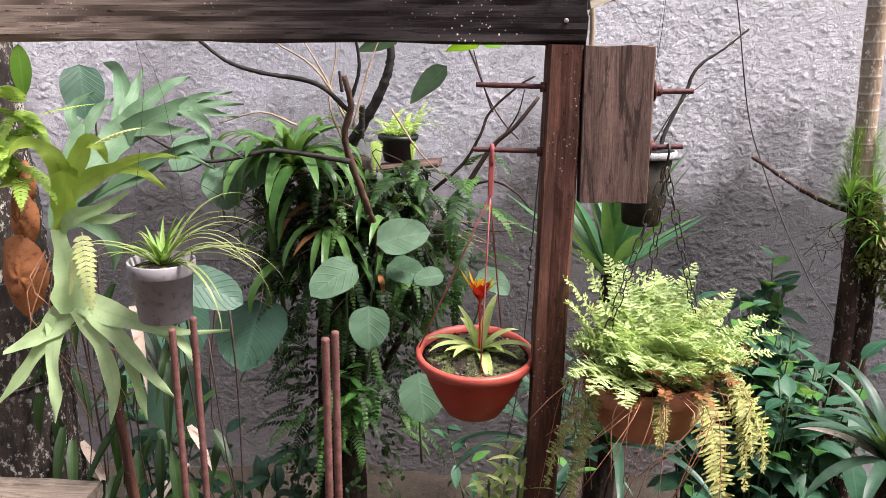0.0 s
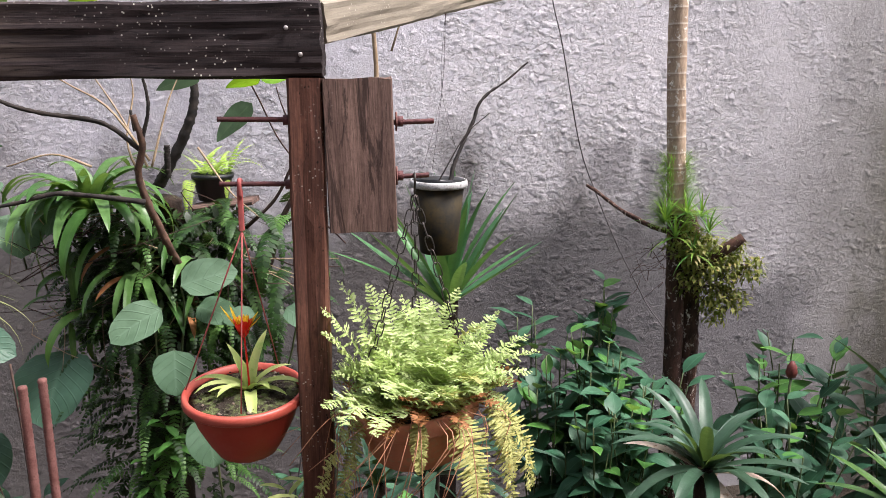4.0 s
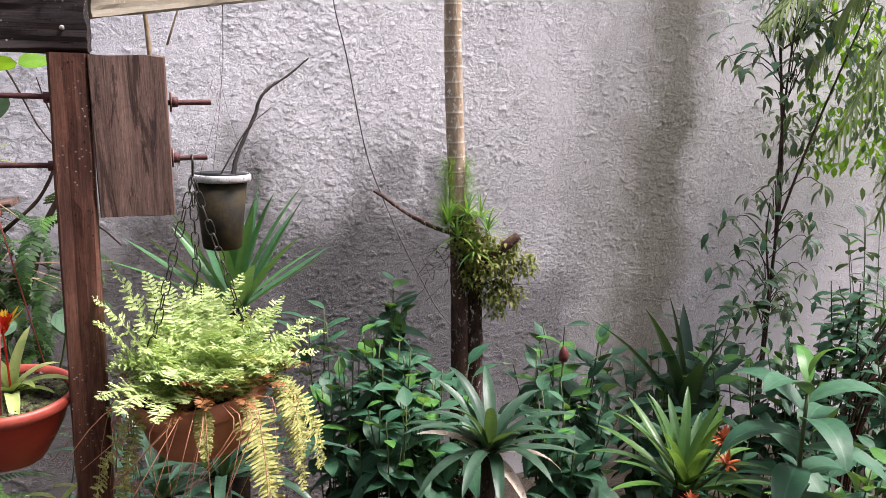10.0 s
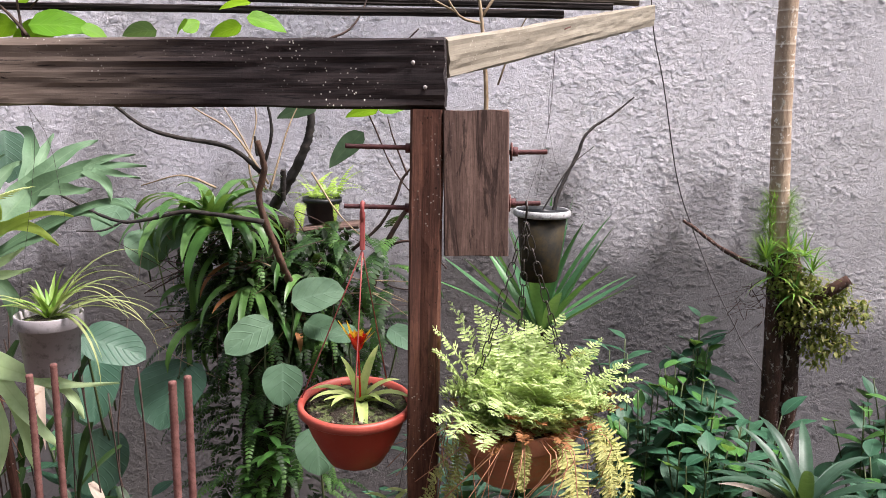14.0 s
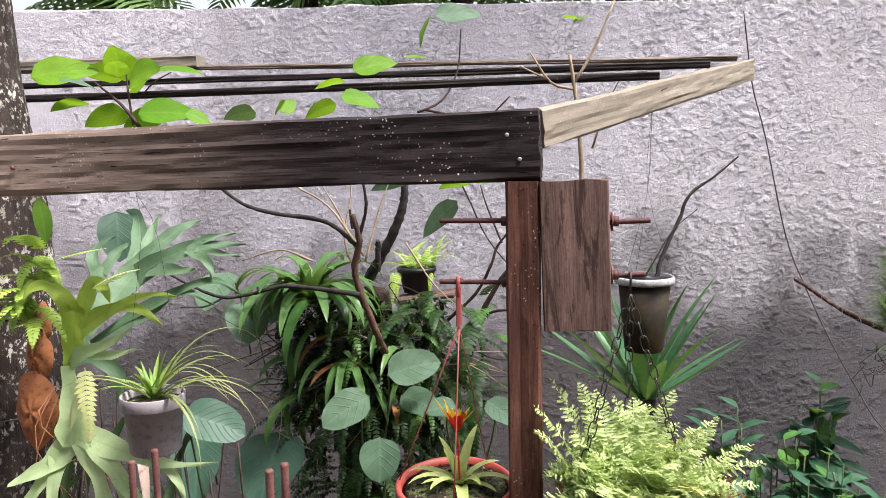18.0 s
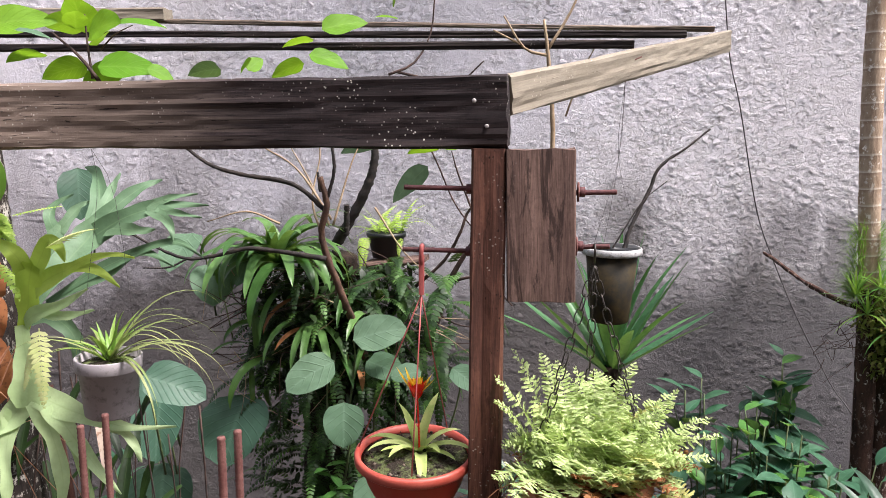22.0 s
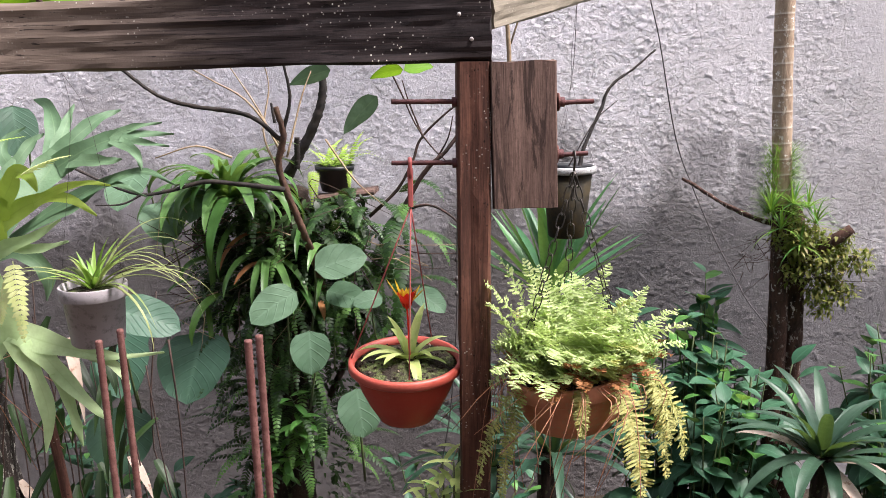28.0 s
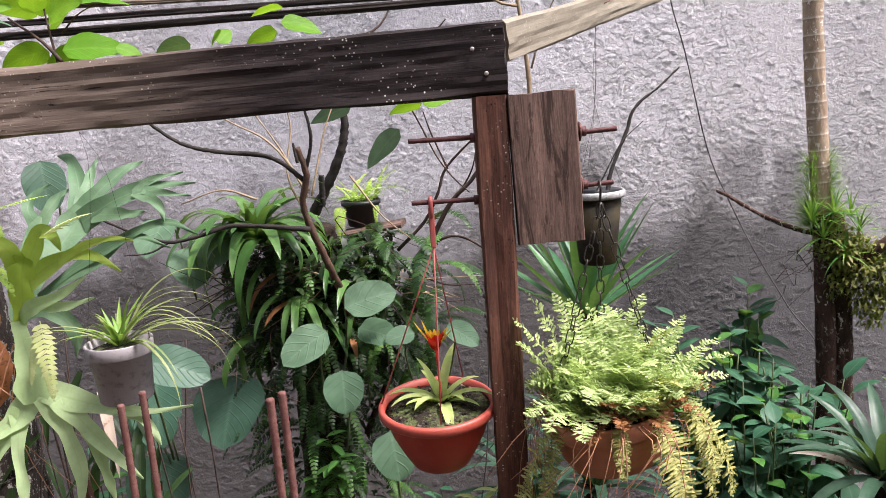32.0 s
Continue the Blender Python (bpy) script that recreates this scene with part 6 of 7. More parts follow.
# ---- cable on the wall ----
solid("cable", tube(Geo(), [(1.44, 4.56, 2.5), (1.5, 4.58, 2.1), (1.573, 4.57, 1.817), (1.7, 4.57, 1.25), (1.8, 4.5, 0.95), (1.915, 4.39, 0.65), (2.05, 4.25, 0.35), (2.2, 4.1, 0.0), (2.25, 4.0, -1.15)], 0.0034, n=40, sides=6, wob=0.1), M_WIRE, "thin dark cable hanging down the wall", "cable")

# ---- palm and stump with epiphytes ----
palm = thing("palm", (1.95, 3.74, GROUND), "slender ringed palm trunk beside a mossy stump", "palm")
pp = [(2.05, 3.74, GROUND - 0.1), (2.02, 3.74, 0.1), (2.0, 3.74, 0.6), (1.98, 3.74, 0.98), (1.925, 3.74, 1.7), (1.905, 3.74, 2.3), (1.9, 3.74, 3.4), (1.9, 3.74, 7.0)]
part("trunk", tube(Geo(), pp[3:], [0.047, 0.046, 0.044, 0.042, 0.04], n=120, sides=18, wob=0.03, seed=5), M_PALM, palm)
part("trunk_base", tube(Geo(), pp[:4], [0.05, 0.048, 0.047, 0.047], n=40, sides=18, wob=0.05, seed=6), M_STUMP, palm, "dark wet base of the trunk with white lichen")
for i in range(14):
    g = Geo()
    frond(g, (1.93, 3.74, 7.0), i * 137.5, rng.uniform(10, 75), 1.6, 0.7, 34, rng.uniform(70, 120), 0.5)
    part("frond", g, L_PALMF, palm)
stump = thing("stump", (2.09, 3.77, GROUND), "dark wet tree stump carrying a clump of epiphytes", "stump")
part("trunk", tube(Geo(), [(2.14, 3.79, GROUND - 0.1), (2.12, 3.79, 0.0), (2.095, 3.78, 0.5), (2.075, 3.78, 0.8), (2.05, 3.78, 0.98)], [0.085, 0.062, 0.058, 0.058, 0.05], n=40, sides=18, wob=0.07, seed=10), M_STUMP, stump)
part("stub", tube(Geo(), [(2.1, 3.7, 0.72), (2.2, 3.65, 0.8), (2.29, 3.63, 0.87)], 0.035, 0.026, n=10, sides=10, wob=0.1, seed=3), M_STUMP, stump, "broken branch stub")
part("branch", tube(Geo(), [(2.02, 3.76, 0.86), (1.9, 3.85, 0.89), (1.82, 4.1, 0.93), (1.78, 4.4, 0.98), (1.77, 4.6, 0.995)], 0.014, 0.009, n=20, sides=9, wob=0.25, seed=4), M_STUMP, stump)
epi = thing("epiphyte_clump", (2.05, 3.7, 0.5), "tangle of small creepers, tillandsias and moss on the stump", "epiphyte")
g = Geo()
for cx, cz, r, k in ((2.1, 0.78, 0.12, 650), (2.2, 0.7, 0.1, 420), (2.17, 0.56, 0.08, 260), (2.02, 0.84, 0.11, 420), (2.26, 0.8, 0.07, 180), (2.05, 0.66, 0.08, 200), (2.24, 0.6, 0.06, 120), (2.3, 0.54, 0.07, 160), (2.36, 0.7, 0.08, 220), (2.2, 0.46, 0.06, 110)):
    for _ in range(k):
        d = Vector((rng.gauss(0, 1), rng.gauss(0, 0.8), rng.gauss(0, 1))).normalized() * r * rng.random() ** 0.4
        blade(g, Vector((cx, 3.67, cz)) + d, rng.uniform(0, 360), rng.uniform(-60, 40), rng.uniform(0.02, 0.055), rng.uniform(0.01, 0.022), p_ellip, 30, 10, nseg=2, ncr=1)
tagged(part("creeper", g, L_CREEP, epi), kind="stuff")
for cx, cy, cz, k in ((1.88, 3.64, 0.96, 26), (1.98, 3.62, 1.0, 26), (2.06, 3.63, 0.98, 24), (1.93, 3.62, 0.88, 20), (2.1, 3.62, 0.9, 20), (2.02, 3.6, 0.8, 16)):
    for i in range(k):
        g = Geo()
        blade(g, (cx, cy, cz), i * 137.5, rng.uniform(-10, 85), rng.uniform(0.11, 0.2), 0.011, p_sword, rng.uniform(10, 60), 15, nseg=5, ncr=1)
        part("leaf", g, L_MOSSG if i % 3 else L_SHRUBB, epi)
g = Geo()
for i in range(2000):
    a = rng.uniform(-1.0, 1.0) + (math.pi if i % 2 else 0.0)
    z = 0.92 + 0.34 * rng.random() ** 1.6
    blade(g, (1.957 + 0.046 * math.cos(a), 3.74 + 0.046 * math.sin(a), z), math.degrees(a) + rng.uniform(-40, 40), rng.uniform(-10, 75), rng.uniform(0.04, 0.12), 0.0035, p_sword, rng.uniform(0, 50), 5, nseg=2, ncr=1)
tagged(part("moss", g, L_MOSSG, epi, "fine grassy moss round the palm trunk"), kind="stuff")
for i in range(60):
    b = Vector((2.1 + rng.uniform(-0.3, 0.25), 3.66 + rng.uniform(-0.05, 0.1), 0.7 + rng.uniform(-0.1, 0.15)))
    part("rootlet", tube(Geo(), [b, b + Vector((rng.uniform(-0.1, 0.1), 0, rng.uniform(-0.1, 0.05))), b + Vector((rng.uniform(-0.2, 0.2), 0, rng.uniform(-0.15, 0.1)))], 0.0022, 0.001, sides=4), M_TWIG, epi)

# ---- yucca ----
yu = thing("yucca", (0.82, 3.75, GROUND), "yucca with stiff sword leaves by the wall", "yucca")
part("trunk", tube(Geo(), [(0.82, 3.8, GROUND - 0.05), (0.82, 3.75, 0.55)], 0.05, 0.045, n=12, sides=12, wob=0.08), M_DARKBARK, yu)
for i in range(36):
    g = Geo()
    q = i / 36
    blade(g, (0.82 + rng.uniform(-0.03, 0.03), 3.75, 0.5 + 0.08 * (1 - q)), i * 137.5 + 20, 87 - 58 * q ** 1.25 + rng.uniform(-6, 6), rng.uniform(0.52, 0.7), 0.068, p_strapsharp, rng.uniform(0, 22), 16, nseg=7)
    part("leaf", g, L_YUCCA, yu)

# ---- leafy shrubs along the wall ----
def shrub(name, base, stems, leaf_len, leaf_w, label, mats, top, spread, count, lo=0.15, group="shrubs along the wall"):
    ob = thing(name, base, label, "shrub", group)
    b = Vector(base)
    for s in range(stems):
        a = rng.uniform(0, 360)
        tipr = spread * rng.uniform(0.3, 1.0)
        tip = b + Vector((tipr * math.cos(radians(a)), tipr * 0.7 * math.sin(radians(a)), (top - b.z) * rng.uniform(0.78, 1.0)))
        path = spline([b + Vector((0.05 * math.cos(radians(a)), 0.05 * math.sin(radians(a)), 0)), b.lerp(tip, 0.55) + Vector((rng.uniform(-0.05, 0.05), 0, 0.05)), tip], 24)
        part("stem", tube(Geo(), [path[0], path[8], path[16], path[24]], 0.005, 0.003, sides=6), M_STEM, ob)
        for k in range(count):
            q = lo + (1 - lo) * k / (count - 1)
            p = path[min(24, int(q * 24))]
            g = Geo()
            L = leaf_len * rng.uniform(0.6, 1.1) * (0.75 if k > count - 3 else 1)
            top_leaf = k >= count - 3
            blade(g, p, k * 137.5 + a + rng.uniform(-15, 15), rng.uniform(15, 50) if top_leaf else rng.uniform(-48, 8), L, 1.15 * leaf_w * L / leaf_len, p_lance, rng.uniform(10, 40), 9, rng.uniform(-12, 12), nseg=6, ncr=2)
            part("leaf", g, mats[1] if top_leaf and rng.random() < 0.25 else mats[0], ob)
    return ob


SH = (L_SHRUB, L_SHRUBB)
shrub("shrub", (1.6, 3.8, GROUND), 8, 0.2, 0.085, "tall broad-leaved shrub close to the wall", SH, 0.62, 0.16, 12, 0.45)
shrub("shrub", (1.62, 3.2, GROUND), 12, 0.21, 0.09, "dense broad-leaved shrub in front of the palm", SH, 0.32, 0.3, 14, 0.3)
shrub("shrub", (1.5, 3.45, GROUND), 10, 0.2, 0.085, "dark green broad-leaved shrub by the stump", SH, 0.52, 0.22, 13, 0.35)
shrub("shrub", (1.3, 3.42, GROUND), 9, 0.2, 0.085, "dark green broad-leaved shrub beside the yucca", SH, 0.4, 0.25, 12, 0.3)
shrub("shrub", (1.72, 3.5, GROUND), 10, 0.2, 0.085, "dark green broad-leaved shrub in front of the stump", SH, 0.3, 0.22, 13, 0.3)
shrub("shrub", (1.36, 3.7, GROUND), 11, 0.2, 0.085, "dark green broad-leaved shrub close to the wall", SH, 0.5, 0.28, 14, 0.3)
shrub("shrub", (1.45, 3.1, GROUND), 9, 0.17, 0.08, "low dark green leafy shrub", SH, 0.25, 0.25, 10, 0.35)
shrub("shrub", (2.58, 3.5, GROUND), 12, 0.2, 0.085, "dark green broad-leaved shrub against the wall", SH, 0.45, 0.35, 12, 0.35)
shrub("shrub", (2.25, 2.9, GROUND), 11, 0.19, 0.085, "dark green shrub with a red cone flower", SH, 0.3, 0.3, 11, 0.4)
shrub("shrub", (2.42, 3.3, GROUND), 10, 0.2, 0.085, "dark green broad-leaved shrub beside the stump", SH, 0.42, 0.28, 12, 0.4)
shrub("shrub", (3.3, 3.35, GROUND), 10, 0.2, 0.085, "dark green broad-leaved shrub under the thin tree", SH, 0.5, 0.3, 12, 0.4)
shrub("shrub", (3.75, 2.9, GROUND), 12, 0.12, 0.06, "shrub with small dark leaves under the thin tree", SH, 0.5, 0.35, 16, 0.4)
shrub("shrub", (4.35, 2.7, GROUND), 12, 0.12, 0.06, "shrub with small dark leaves among dead branches", SH, 0.42, 0.4, 16, 0.35)
shrub("shrub", (2.95, 3.2, GROUND), 11, 0.19, 0.085, "dark green leafy shrub", SH, 0.36, 0.35, 11, 0.4)
shrub("shrub", (2.75, 2.6, GROUND), 10, 0.18, 0.085, "dark green leafy shrub", SH, 0.22, 0.32, 10, 0.4)
shrub("shrub", (3.5, 3.0, GROUND), 11, 0.2, 0.09, "dark green leafy shrub under the thin tree", SH, 0.35, 0.4, 11, 0.4)
shrub("shrub", (3.2, 2.2, GROUND), 10, 0.2, 0.09, "dark green leafy shrub", SH, 0.2, 0.35, 10, 0.4)
shrub("shrub", (1.75, 2.3, GROUND), 9, 0.15, 0.07, "low leafy shrub under the bromeliads", SH, 0.05, 0.3, 10, 0.35)
shrub("shrub", (1.1, 2.9, GROUND), 9, 0.17, 0.06, "low leafy plants under the hanging fern", SH, -0.05, 0.35, 10, 0.3)
shrub("shrub", (0.35, 3.3, GROUND), 9, 0.16, 0.06, "low leafy plants at the foot of the wall", SH, -0.1, 0.35, 10, 0.3)
shrub("shrub", (-0.75, 2.9, GROUND), 10, 0.17, 0.065, "low leafy plants at the foot of the small tree", SH, 0.0, 0.35, 11, 0.3)
shrub("shrub", (-1.25, 3.1, GROUND), 9, 0.18, 0.07, "dark leafy shrub behind the trunk", SH, 0.3, 0.3, 11, 0.3)
cone = thing("cone_flower", (2.299, 3.1, 0.3), "dark red cone-shaped flower head on a stalk", "flower")
part("cone", lathe(Geo(), (2.299, 3.1, 0.335), [(0, 0), (0.02, 0.008), (0.026, 0.03), (0.02, 0.06), (0.008, 0.082), (0, 0.085)], 14), plain_mat("dark_red_cone", (0.07, 0.01, 0.009), (0.13, 0.022, 0.016), 0.6, 60), cone)
part("stalk", tube(Geo(), [(2.26, 3.08, -0.4), (2.29, 3.1, 0.0), (2.299, 3.1, 0.34)], 0.006, sides=6), M_STEM, cone)


def rosette(name, base, count, L, W, label, material, el=(10, 75), droop=(30, 80), dead=0, group=""):
    ob = thing(name, base, label, "bromeliad", group)
    for i in range(count):
        g = Geo()
        q = i / count
        dd = i < dead
        blade(g, Vector(base) + Vector((rng.uniform(-0.02, 0.02), rng.uniform(-0.02, 0.02), 0.06)), i * 137.5, el[1] - (el[1] - el[0]) * q + rng.uniform(-6, 6) if not dd else rng.uniform(0, 25), L * rng.uniform(0.8, 1.1), W, p_strap, rng.uniform(*droop), 16, nseg=10)
        part("leaf", g, L_DEAD if dd else material, ob, "dry pinkish dead leaf" if dd else "")
    part("rootstock", tube(Geo(), [Vector((base[0], base[1], GROUND)), Vector(base) + Vector((0, 0, 0.08))], 0.03, 0.035, sides=10, wob=0.1), M_DARKBARK, ob)
    return ob


rosette("bromeliad", (1.70, 2.65, 0.1), 30, 0.41, 0.056, "large grey-green bromeliad with some dead leaves", L_GREYBROM, (12, 86), (25, 80), 4)
fb = rosette("bromeliad", (2.26, 2.12, 0.1), 28, 0.42, 0.045, "fresh green bromeliad clump with rust-red flower heads", L_BROMB, (25, 82), (15, 60), 0)
rosette("bromeliad", (1.85, 2.15, -0.1), 18, 0.35, 0.045, "grey-green bromeliad low in the bed", L_GREYBROM, (10, 70), (30, 80), 2)
for p in ((2.283, 1.96, 0.44), (2.136, 1.92, 0.235), (2.33, 1.98, 0.33)):
    fh = part("flower_stalk", tube(Geo(), [(2.26, 2.12, 0.12), p], 0.006, sides=6), M_STEM, fb)
    for i in range(26):
        g = Geo()
        blade(g, p, i * 137.5, rng.uniform(0, 80), rng.uniform(0.04, 0.065), 0.014, p_ellip, 20, 15, nseg=3, ncr=1)
        part("bract", g, L_RUSTRED, fh)
shrub("shrub", (4.75, 3.2, GROUND), 12, 0.16, 0.07, "dark leafy shrub at the end of the bed", SH, 0.55, 0.4, 14, 0.3)
shrub("shrub", (4.0, 2.35, GROUND), 11, 0.16, 0.065, "dark leafy shrub beside the dead branches", SH, 0.2, 0.4, 13, 0.3)
shrub("shrub", (5.5, 3.9, GROUND), 10, 0.18, 0.07, "dark leafy shrub at the end of the wall", SH, 0.9, 0.5, 14, 0.3)
sp = thing("spear_plant", (3.0, 3.05, GROUND), "dark spear-leaved plant with long pointed leaves", "plant")
for az, el, L, dr in ((170, 62, 0.85, 30), (190, 75, 0.8, 25), (160, 85, 0.75, 12), (60, 75, 0.7, 30), (-60, 80, 0.65, 20), (200, 50, 0.7, 60), (0, 60, 0.6, 40), (-120, 70, 0.6, 30)):
    g = Geo()
    blade(g, (3.03, 3.05, -0.1), az, el, L, 0.115, p_strapsharp, dr, 18, nseg=10)
    part("leaf", g, L_SANS, sp)
part("rootstock", tube(Geo(), [(3.03, 3.05, GROUND), (3.03, 3.05, -0.08)], 0.04, sides=9), M_DARKBARK, sp)

# tall ginger
gi = thing("ginger_plant", (2.47, 1.8, GROUND), "tall ginger with big pointed green leaves", "plant")
part("stem", tube(Geo(), [(2.5, 1.85, GROUND), (2.48, 1.8, 0.1), (2.47, 1.8, 0.7)], 0.011, 0.006, sides=8), M_STEM, gi)
for i in range(24):
    g = Geo()
    z = 0.72 - 0.033 * i
    blade(g, (2.47, 1.8, z), i * 137.5 - 80, 55 - i * 3 + rng.uniform(-8, 8) if i else 85, rng.uniform(0.28, 0.36) * (0.7 if i < 2 else 1), 0.115 * (0.5 if i < 2 else 1), p_ellip, rng.uniform(60, 100), 10, nseg=9, ncr=3)
    part("leaf", g, L_SHRUBB if i < 2 else L_SHRUB, gi)
shrub("shrub", (2.75, 1.7, GROUND), 5, 0.26, 0.1, "tall broad-leaved plant with young yellow-green leaves", SH, 0.4, 0.25, 10, 0.5)
shrub("shrub", (2.9, 1.95, GROUND), 6, 0.22, 0.09, "broad-leaved plant in the bed", SH, 0.3, 0.3, 10, 0.5)

# ---- thin tree and the foliage at the end of the wall ----
tt = thing("thin_tree", (3.77, 3.3, GROUND), "thin-stemmed young tree with drooping small leaves", "tree")
for pts, r in (([(3.79, 3.3, GROUND), (3.77, 3.3, 0.3), (3.76, 3.3, 1.2), (3.6, 3.3, 2.2), (3.55, 3.3, 3.0)], 0.012), ([(3.82, 3.32, GROUND), (3.8, 3.32, 0.6), (3.72, 3.3, 1.5), (3.75, 3.3, 2.6)], 0.009), ([(3.76, 3.3, 0.9), (3.95, 3.28, 1.5), (4.2, 3.2, 2.3)], 0.009), ([(3.76, 3.3, 0.6), (3.6, 3.2, 0.9), (3.5, 3.1, 1.1)], 0.007), ([(3.7, 3.3, 1.7), (3.45, 3.2, 1.95), (3.3, 3.15, 2.0)], 0.006), ([(3.65, 3.3, 1.9), (3.9, 3.2, 2.1), (4.1, 3.1, 2.2)], 0.006)):
    part("stem", tube(Geo(), pts, r, r * 0.5, n=24, sides=8, wob=0.06, seed=int(r * 3000)), M_TWIG, tt)
for k in range(46):
    zc = rng.choice([0.55, 0.75, 0.95, 1.1, 1.2, 1.35, 1.75, 1.85, 1.95, 2.05, 2.15, 2.3])
    p = Vector((3.72 + rng.uniform(-0.34, 0.36) * (0.6 if zc < 1.4 else 1.1), 3.25 + rng.uniform(-0.18, 0.18), zc + rng.uniform(-0.1, 0.1)))
    part("twig", tube(Geo(), [Vector((3.74, 3.3, p.z - 0.12)), p.lerp(Vector((3.74, 3.3, p.z)), 0.4) + Vector((0, 0, 0.03)), p], 0.004, 0.0018, sides=4), M_TWIG, tt)
    for q in range(6):
        g = Geo()
        L = rng.uniform(0.07, 0.125)
        blade(g, p + Vector((rng.uniform(-0.02, 0.02), rng.uniform(-0.02, 0.02), rng.uniform(-0.03, 0.02))), q * 137.5 + k * 50, rng.uniform(-45, 15), L, L * rng.uniform(0.2, 0.3), p_lance, 60, 16, rng.uniform(-40, 40), nseg=5, ncr=1)
        part("leaf", g, L_TREE, tt)
for k in range(190):
    zc = rng.choice([0.3, 0.45, 0.55, 0.65, 0.8, 0.95, 1.75, 1.95, 2.1])
    g = Geo()
    L = rng.uniform(0.07, 0.12)
    blade(g, (3.62 + rng.uniform(-0.4, 0.3), 3.2 + rng.uniform(-0.2, 0.2), zc + rng.uniform(-0.1, 0.1)), rng.uniform(150, 390), rng.uniform(-50, 20), L, L * 0.36, p_lance, 40, 12, rng.uniform(-40, 40), nseg=4, ncr=1)
    part("leaf", g, L_SHRUB if k % 3 else L_TREE, tt)

dk = thing("dark_shrub", (4.05, 3.0, GROUND), "shrub with glossy dark green leaves in upright sprays", "shrub")
for s in range(8):
    x0 = 4.05 + rng.uniform(-0.2, 0.3)
    tip = Vector((x0 + rng.uniform(-0.25, 0.2), 2.95 + rng.uniform(-0.15, 0.2), rng.uniform(0.3, 1.05)))
    path = spline([(x0, 3.0, GROUND), (x0, 3.0, 0.0), tip], 20)
    part("stem", tube(Geo(), [path[0], path[10], path[20]], 0.008, 0.003, sides=6), M_TWIG, dk)
    for k in range(30):
        g = Geo()
        blade(g, path[6 + int(k * 0.47)], (k % 2) * 180 + rng.uniform(-40, 40), rng.uniform(-10, 40), rng.uniform(0.1, 0.14), 0.06, p_ellip, 40, 12, nseg=4, ncr=1)
        part("leaf", g, L_SHRUB, dk)
dry = thing("dry_branches", (4.4, 2.9, GROUND), "tangle of dead brown branches", "branch")
for i in range(11):
    x0 = 4.25 + rng.uniform(-0.15, 0.3)
    z1 = 0.25 + rng.uniform(-0.15, 0.3)
    part("branch", tube(Geo(), [(x0 - 0.1, 3.0, GROUND), (x0 - 0.08, 2.98, -0.2), (x0 + rng.uniform(0.0, 0.25), 2.9, z1), (x0 + rng.uniform(0.15, 0.5), 2.85, z1 + rng.uniform(0.1, 0.35)), (x0 + rng.uniform(0.3, 0.9), 2.85, z1 + rng.uniform(0.2, 0.7))], rng.uniform(0.004, 0.011), 0.003, n=18, sides=7, wob=0.2, seed=i), M_POST if i % 3 else M_TWIG, dry)
def palm_frond(geo, pts, ln, pairs, hang=0.35):
    """A palm frond along a curve: a tapered rib with long narrow leaflets hanging from both sides."""
    c = spline(pts, pairs)
    tube(geo, pts, 0.016, 0.005, n=16, sides=6)
    for i in range(2, pairs + 1):
        tan = (c[min(i + 1, pairs)] - c[i - 1]).normalized()
        side = tan.cross(Vector((0, 0, 1))).normalized()
        s = i / pairs
        for sg in (-1, 1):
            d = (side * sg * 0.7 + tan * 0.9 + Vector((0, 0, -hang * rng.uniform(0.5, 1.1)))).normalized()
            l2 = ln * min(1, 0.5 + 2 * s) * (1 - s ** 3) ** 0.6 * rng.uniform(0.85, 1.1) + 0.04
            blade(geo, c[i], math.degrees(math.atan2(d.y, d.x)), math.degrees(math.asin(d.z)), l2, 0.015, p_sword, 35, 18, nseg=4, ncr=1)


pf = thing("palm_tree", (4.3, 2.5, GROUND), "small palm with long arching pale fronds", "palm")
part("trunk", tube(Geo(), [(4.35, 2.5, GROUND), (4.33, 2.5, 1.2), (4.3, 2.5, 2.3)], 0.06, 0.05, n=20, sides=12, wob=0.05), M_PALM, pf)
for a, bb in (((3.8, 2.48, 2.42), (3.2, 2.5, 1.42)), ((3.75, 2.4, 2.15), (3.4, 2.38, 1.3)), ((3.85, 2.45, 2.0), (3.42, 2.4, 1.12)), ((3.8, 2.7, 2.6), (3.1, 2.85, 1.98)), ((3.9, 2.9, 2.65), (3.3, 3.1, 2.0)), ((4.0, 2.9, 2.5), (3.75, 3.2, 1.8)),
              ((4.1, 3.1, 2.6), (3.9, 3.5, 2.0)), ((4.9, 2.6, 2.8), (5.5, 2.6, 2.2)), ((4.5, 2.0, 2.8), (4.6, 1.4, 2.1)), ((4.7, 2.2, 2.8), (5.2, 1.9, 2.2)), ((4.5, 3.0, 2.8), (4.8, 3.5, 2.1)), ((4.0, 2.2, 2.75), (3.7, 1.9, 2.3))):
    g = Geo()
    palm_frond(g, [(4.3, 2.5, 2.3), a, bb], 0.4, 52)
    part("frond", g, L_PALMF, pf)
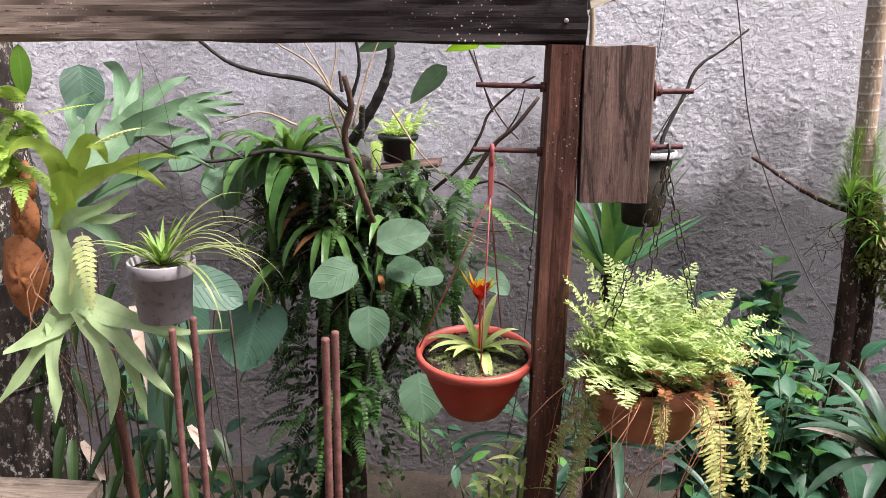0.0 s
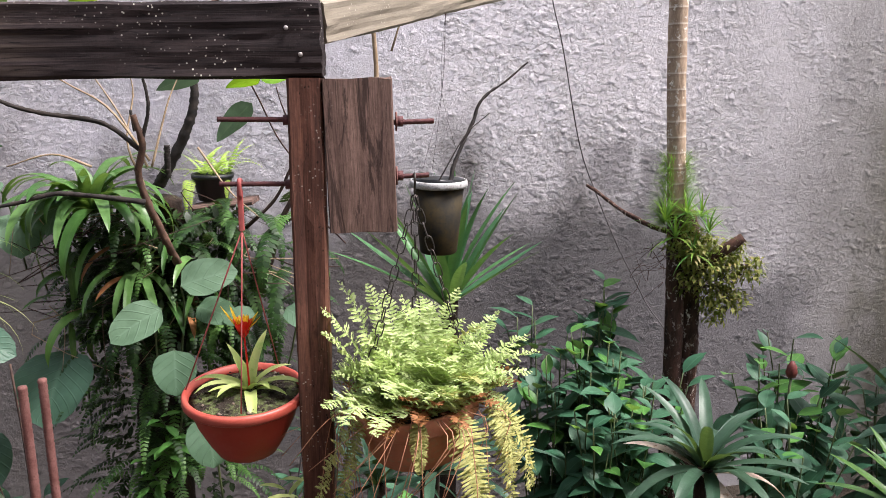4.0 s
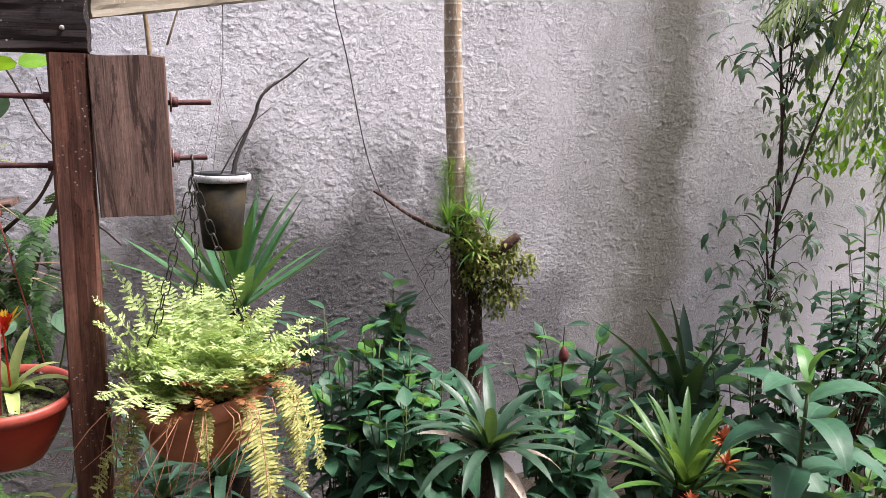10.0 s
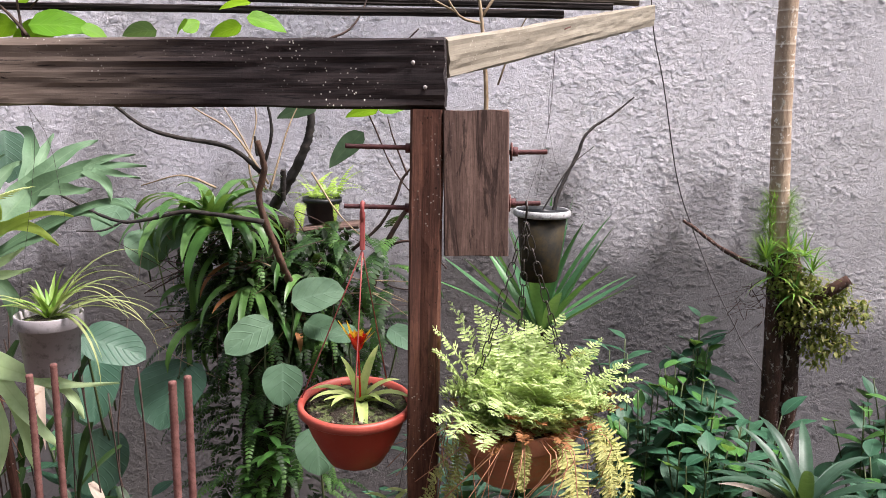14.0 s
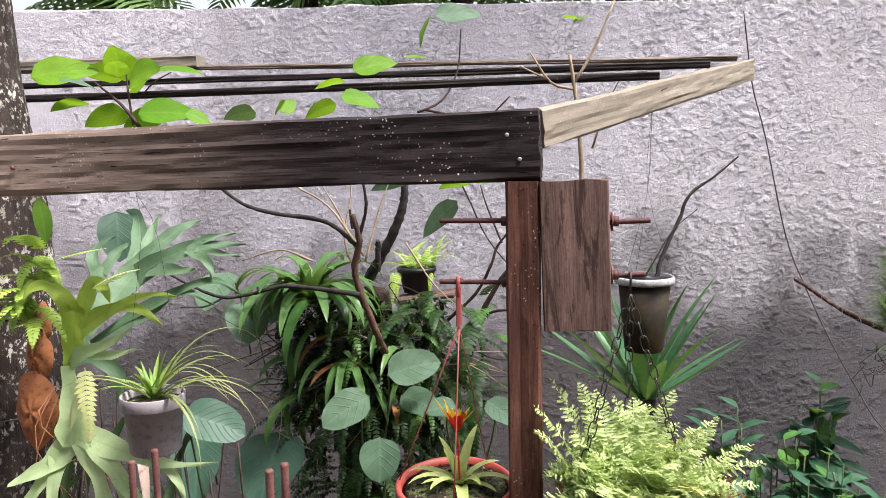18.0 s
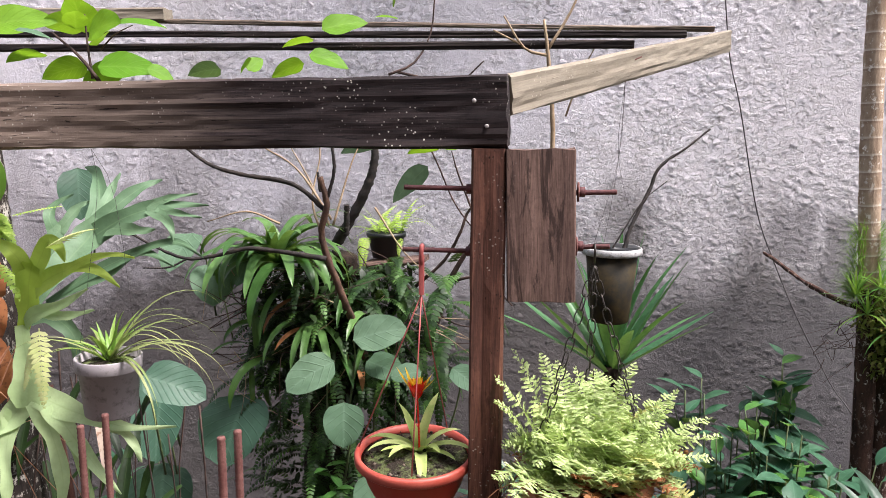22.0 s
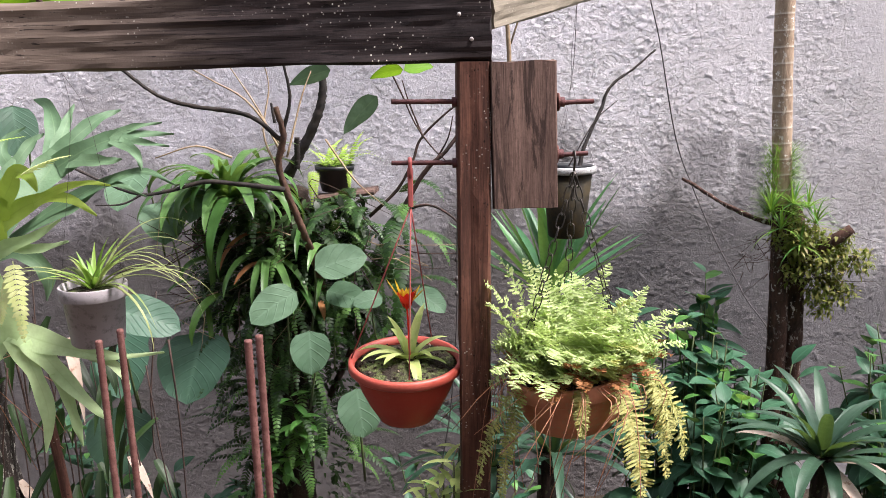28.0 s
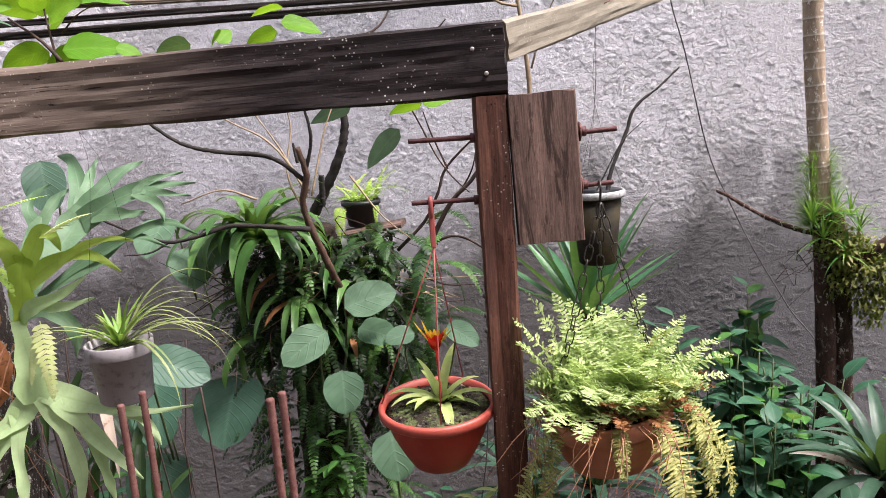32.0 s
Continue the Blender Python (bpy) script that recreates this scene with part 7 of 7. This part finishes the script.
# crown of a taller tree over the end of the wall
ct = thing("tree", (5.7, 3.6, GROUND), "leafy tree at the end of the garden wall", "tree")
part("trunk", tube(Geo(), [(5.7, 3.6, GROUND), (5.65, 3.6, 1.5), (5.4, 3.6, 3.2)], 0.09, 0.05, n=20, sides=12, wob=0.06), M_DARKBARK, ct)
for e in ((4.1, 3.4, 2.3), (4.5, 3.2, 2.5), (4.6, 3.5, 1.9), (5.6, 3.8, 3.2), (5.0, 3.4, 2.5)):
    part("branch", tube(Geo(), [(5.6, 3.6, 2.2), Vector((5.6, 3.6, 2.4)).lerp(Vector(e), 0.5) + Vector((0, 0, 0.2)), e], 0.03, 0.008, sides=7), M_DARKBARK, ct)
g = Geo()
for c0, r0 in (((4.3, 3.35, 1.95), 0.35), ((4.55, 3.4, 1.6), 0.3), ((4.05, 3.5, 1.45), 0.22), ((4.8, 3.5, 1.9), 0.4), ((4.5, 3.4, 2.4), 0.4), ((5.0, 3.5, 2.4), 0.5), ((4.9, 3.3, 1.2), 0.35), ((5.1, 3.2, 0.5), 0.3), ((5.7, 3.9, 3.2), 0.6), ((5.6, 3.4, 2.6), 0.5)):
    for _ in range(120):
        d = Vector((rng.gauss(0, 1), rng.gauss(0, 1), rng.gauss(0, 1))).normalized() * r0 * rng.random() ** 0.5
        blade(g, Vector(c0) + d, rng.uniform(0, 360), rng.uniform(-70, 20), rng.uniform(0.06, 0.11), rng.uniform(0.022, 0.036), p_ellip, 40, 10, nseg=3, ncr=1)
tagged(part("crown", g, L_TREE, ct), kind="stuff")
# sunlight on the far foliage is given by a brighter leaf colour
g = Geo()
for _ in range(700):
    blade(g, (5.5 + rng.uniform(-0.55, 0.8), 4.2 + rng.uniform(-0.2, 0.2), 1.75 + rng.uniform(-0.6, 0.6)), rng.uniform(0, 360), rng.uniform(-60, 20), rng.uniform(0.06, 0.12), 0.045, p_ellip, 40, 10, nseg=3, ncr=1)
tagged(part("sunlit_leaves", g, L_VINE, ct, "leaves coloured bright yellow-green to stand for sunlight"), kind="stuff")

# ---- greenery behind the wall ----
for x, y, z, s in ((-3.2, 6.2, 3.2, 1), (-1.6, 6.4, 3.4, 2), (-0.3, 6.0, 3.3, 3), (0.9, 6.6, 3.6, 4), (2.2, 6.3, 3.4, 5), (3.8, 6.5, 3.6, 6), (5.4, 6.4, 3.6, 7)):
    bpalm = thing("palm_tree", (x, y, GROUND), "feathery dark green palm behind the garden wall", "palm", "palms behind the wall")
    part("trunk", tube(Geo(), [(x, y, GROUND), (x + 0.05, y, z)], 0.1, 0.08, n=14, sides=10, wob=0.05), M_DARKBARK, bpalm)
    for i in range(22):
        g = Geo()
        frond(g, (x + 0.05, y, z), i * 137.5 + s * 30, rng.uniform(-40, 60), rng.uniform(1.3, 1.8), 0.95, 24, rng.uniform(40, 100), 0.62)
        part("frond", g, L_PALMG if i % 2 == 0 else L_FERNM, bpalm)

# ---- small pale plant under the red bowl ----
pl = thing("seedling", (0.15, 1.66, GROUND), "spindly plant with pale yellow-green leaves", "plant")
for s in range(7):
    x0 = 0.14 + rng.uniform(-0.09, 0.08)
    tip = Vector((x0 + rng.uniform(-0.04, 0.04), 1.65 + rng.uniform(-0.05, 0.05), rng.uniform(0.6, 0.76)))
    part("stem", tube(Geo(), [(x0, 1.7, GROUND), (x0, 1.68, 0.2), tip], 0.0045, 0.0025, sides=6), M_STEM, pl)
    for k in range(18):
        g = Geo()
        q = Vector((x0, 1.68, 0.2)).lerp(tip, 0.3 + 0.7 * k / 17)
        blade(g, q, k * 137.5, rng.uniform(0, 60), rng.uniform(0.045, 0.095), 0.017, p_ellip, 40, 10, nseg=4, ncr=1)
        part("leaf", g, L_PALEB if k > 6 else L_SPIKYB, pl)

# ---- dark strap-leaved clumps under the hanging fern, and a knotted wire behind the post ----
for x, y, z in ((0.6, 2.45, 0.25), (0.42, 2.75, 0.05)):
    rosette("bromeliad", (x, y, z), 22, 0.5, 0.038, "dark strap-leaved clump under the hanging fern", L_SANS, (15, 85), (50, 110), 0, "strap-leaved clumps")
kw = thing("wire", (0.235, 1.85, 0.8), "dark knotted wire hanging behind the post", "wire")
part("wire", tube(Geo(), [(0.236, 1.7, 1.46), (0.24, 1.84, 1.2), (0.238, 1.85, 1.02), (0.22, 1.85, 0.78), (0.19, 1.85, 0.6)], 0.0018, n=24, sides=5), M_WIRE, kw)
for z in (1.19, 1.14, 1.1):
    part("knot", lathe(Geo(), (0.239, 1.845, z), [(0, -0.008), (0.006, -0.004), (0.005, 0.004), (0, 0.008)], 8), M_WIRE, kw)
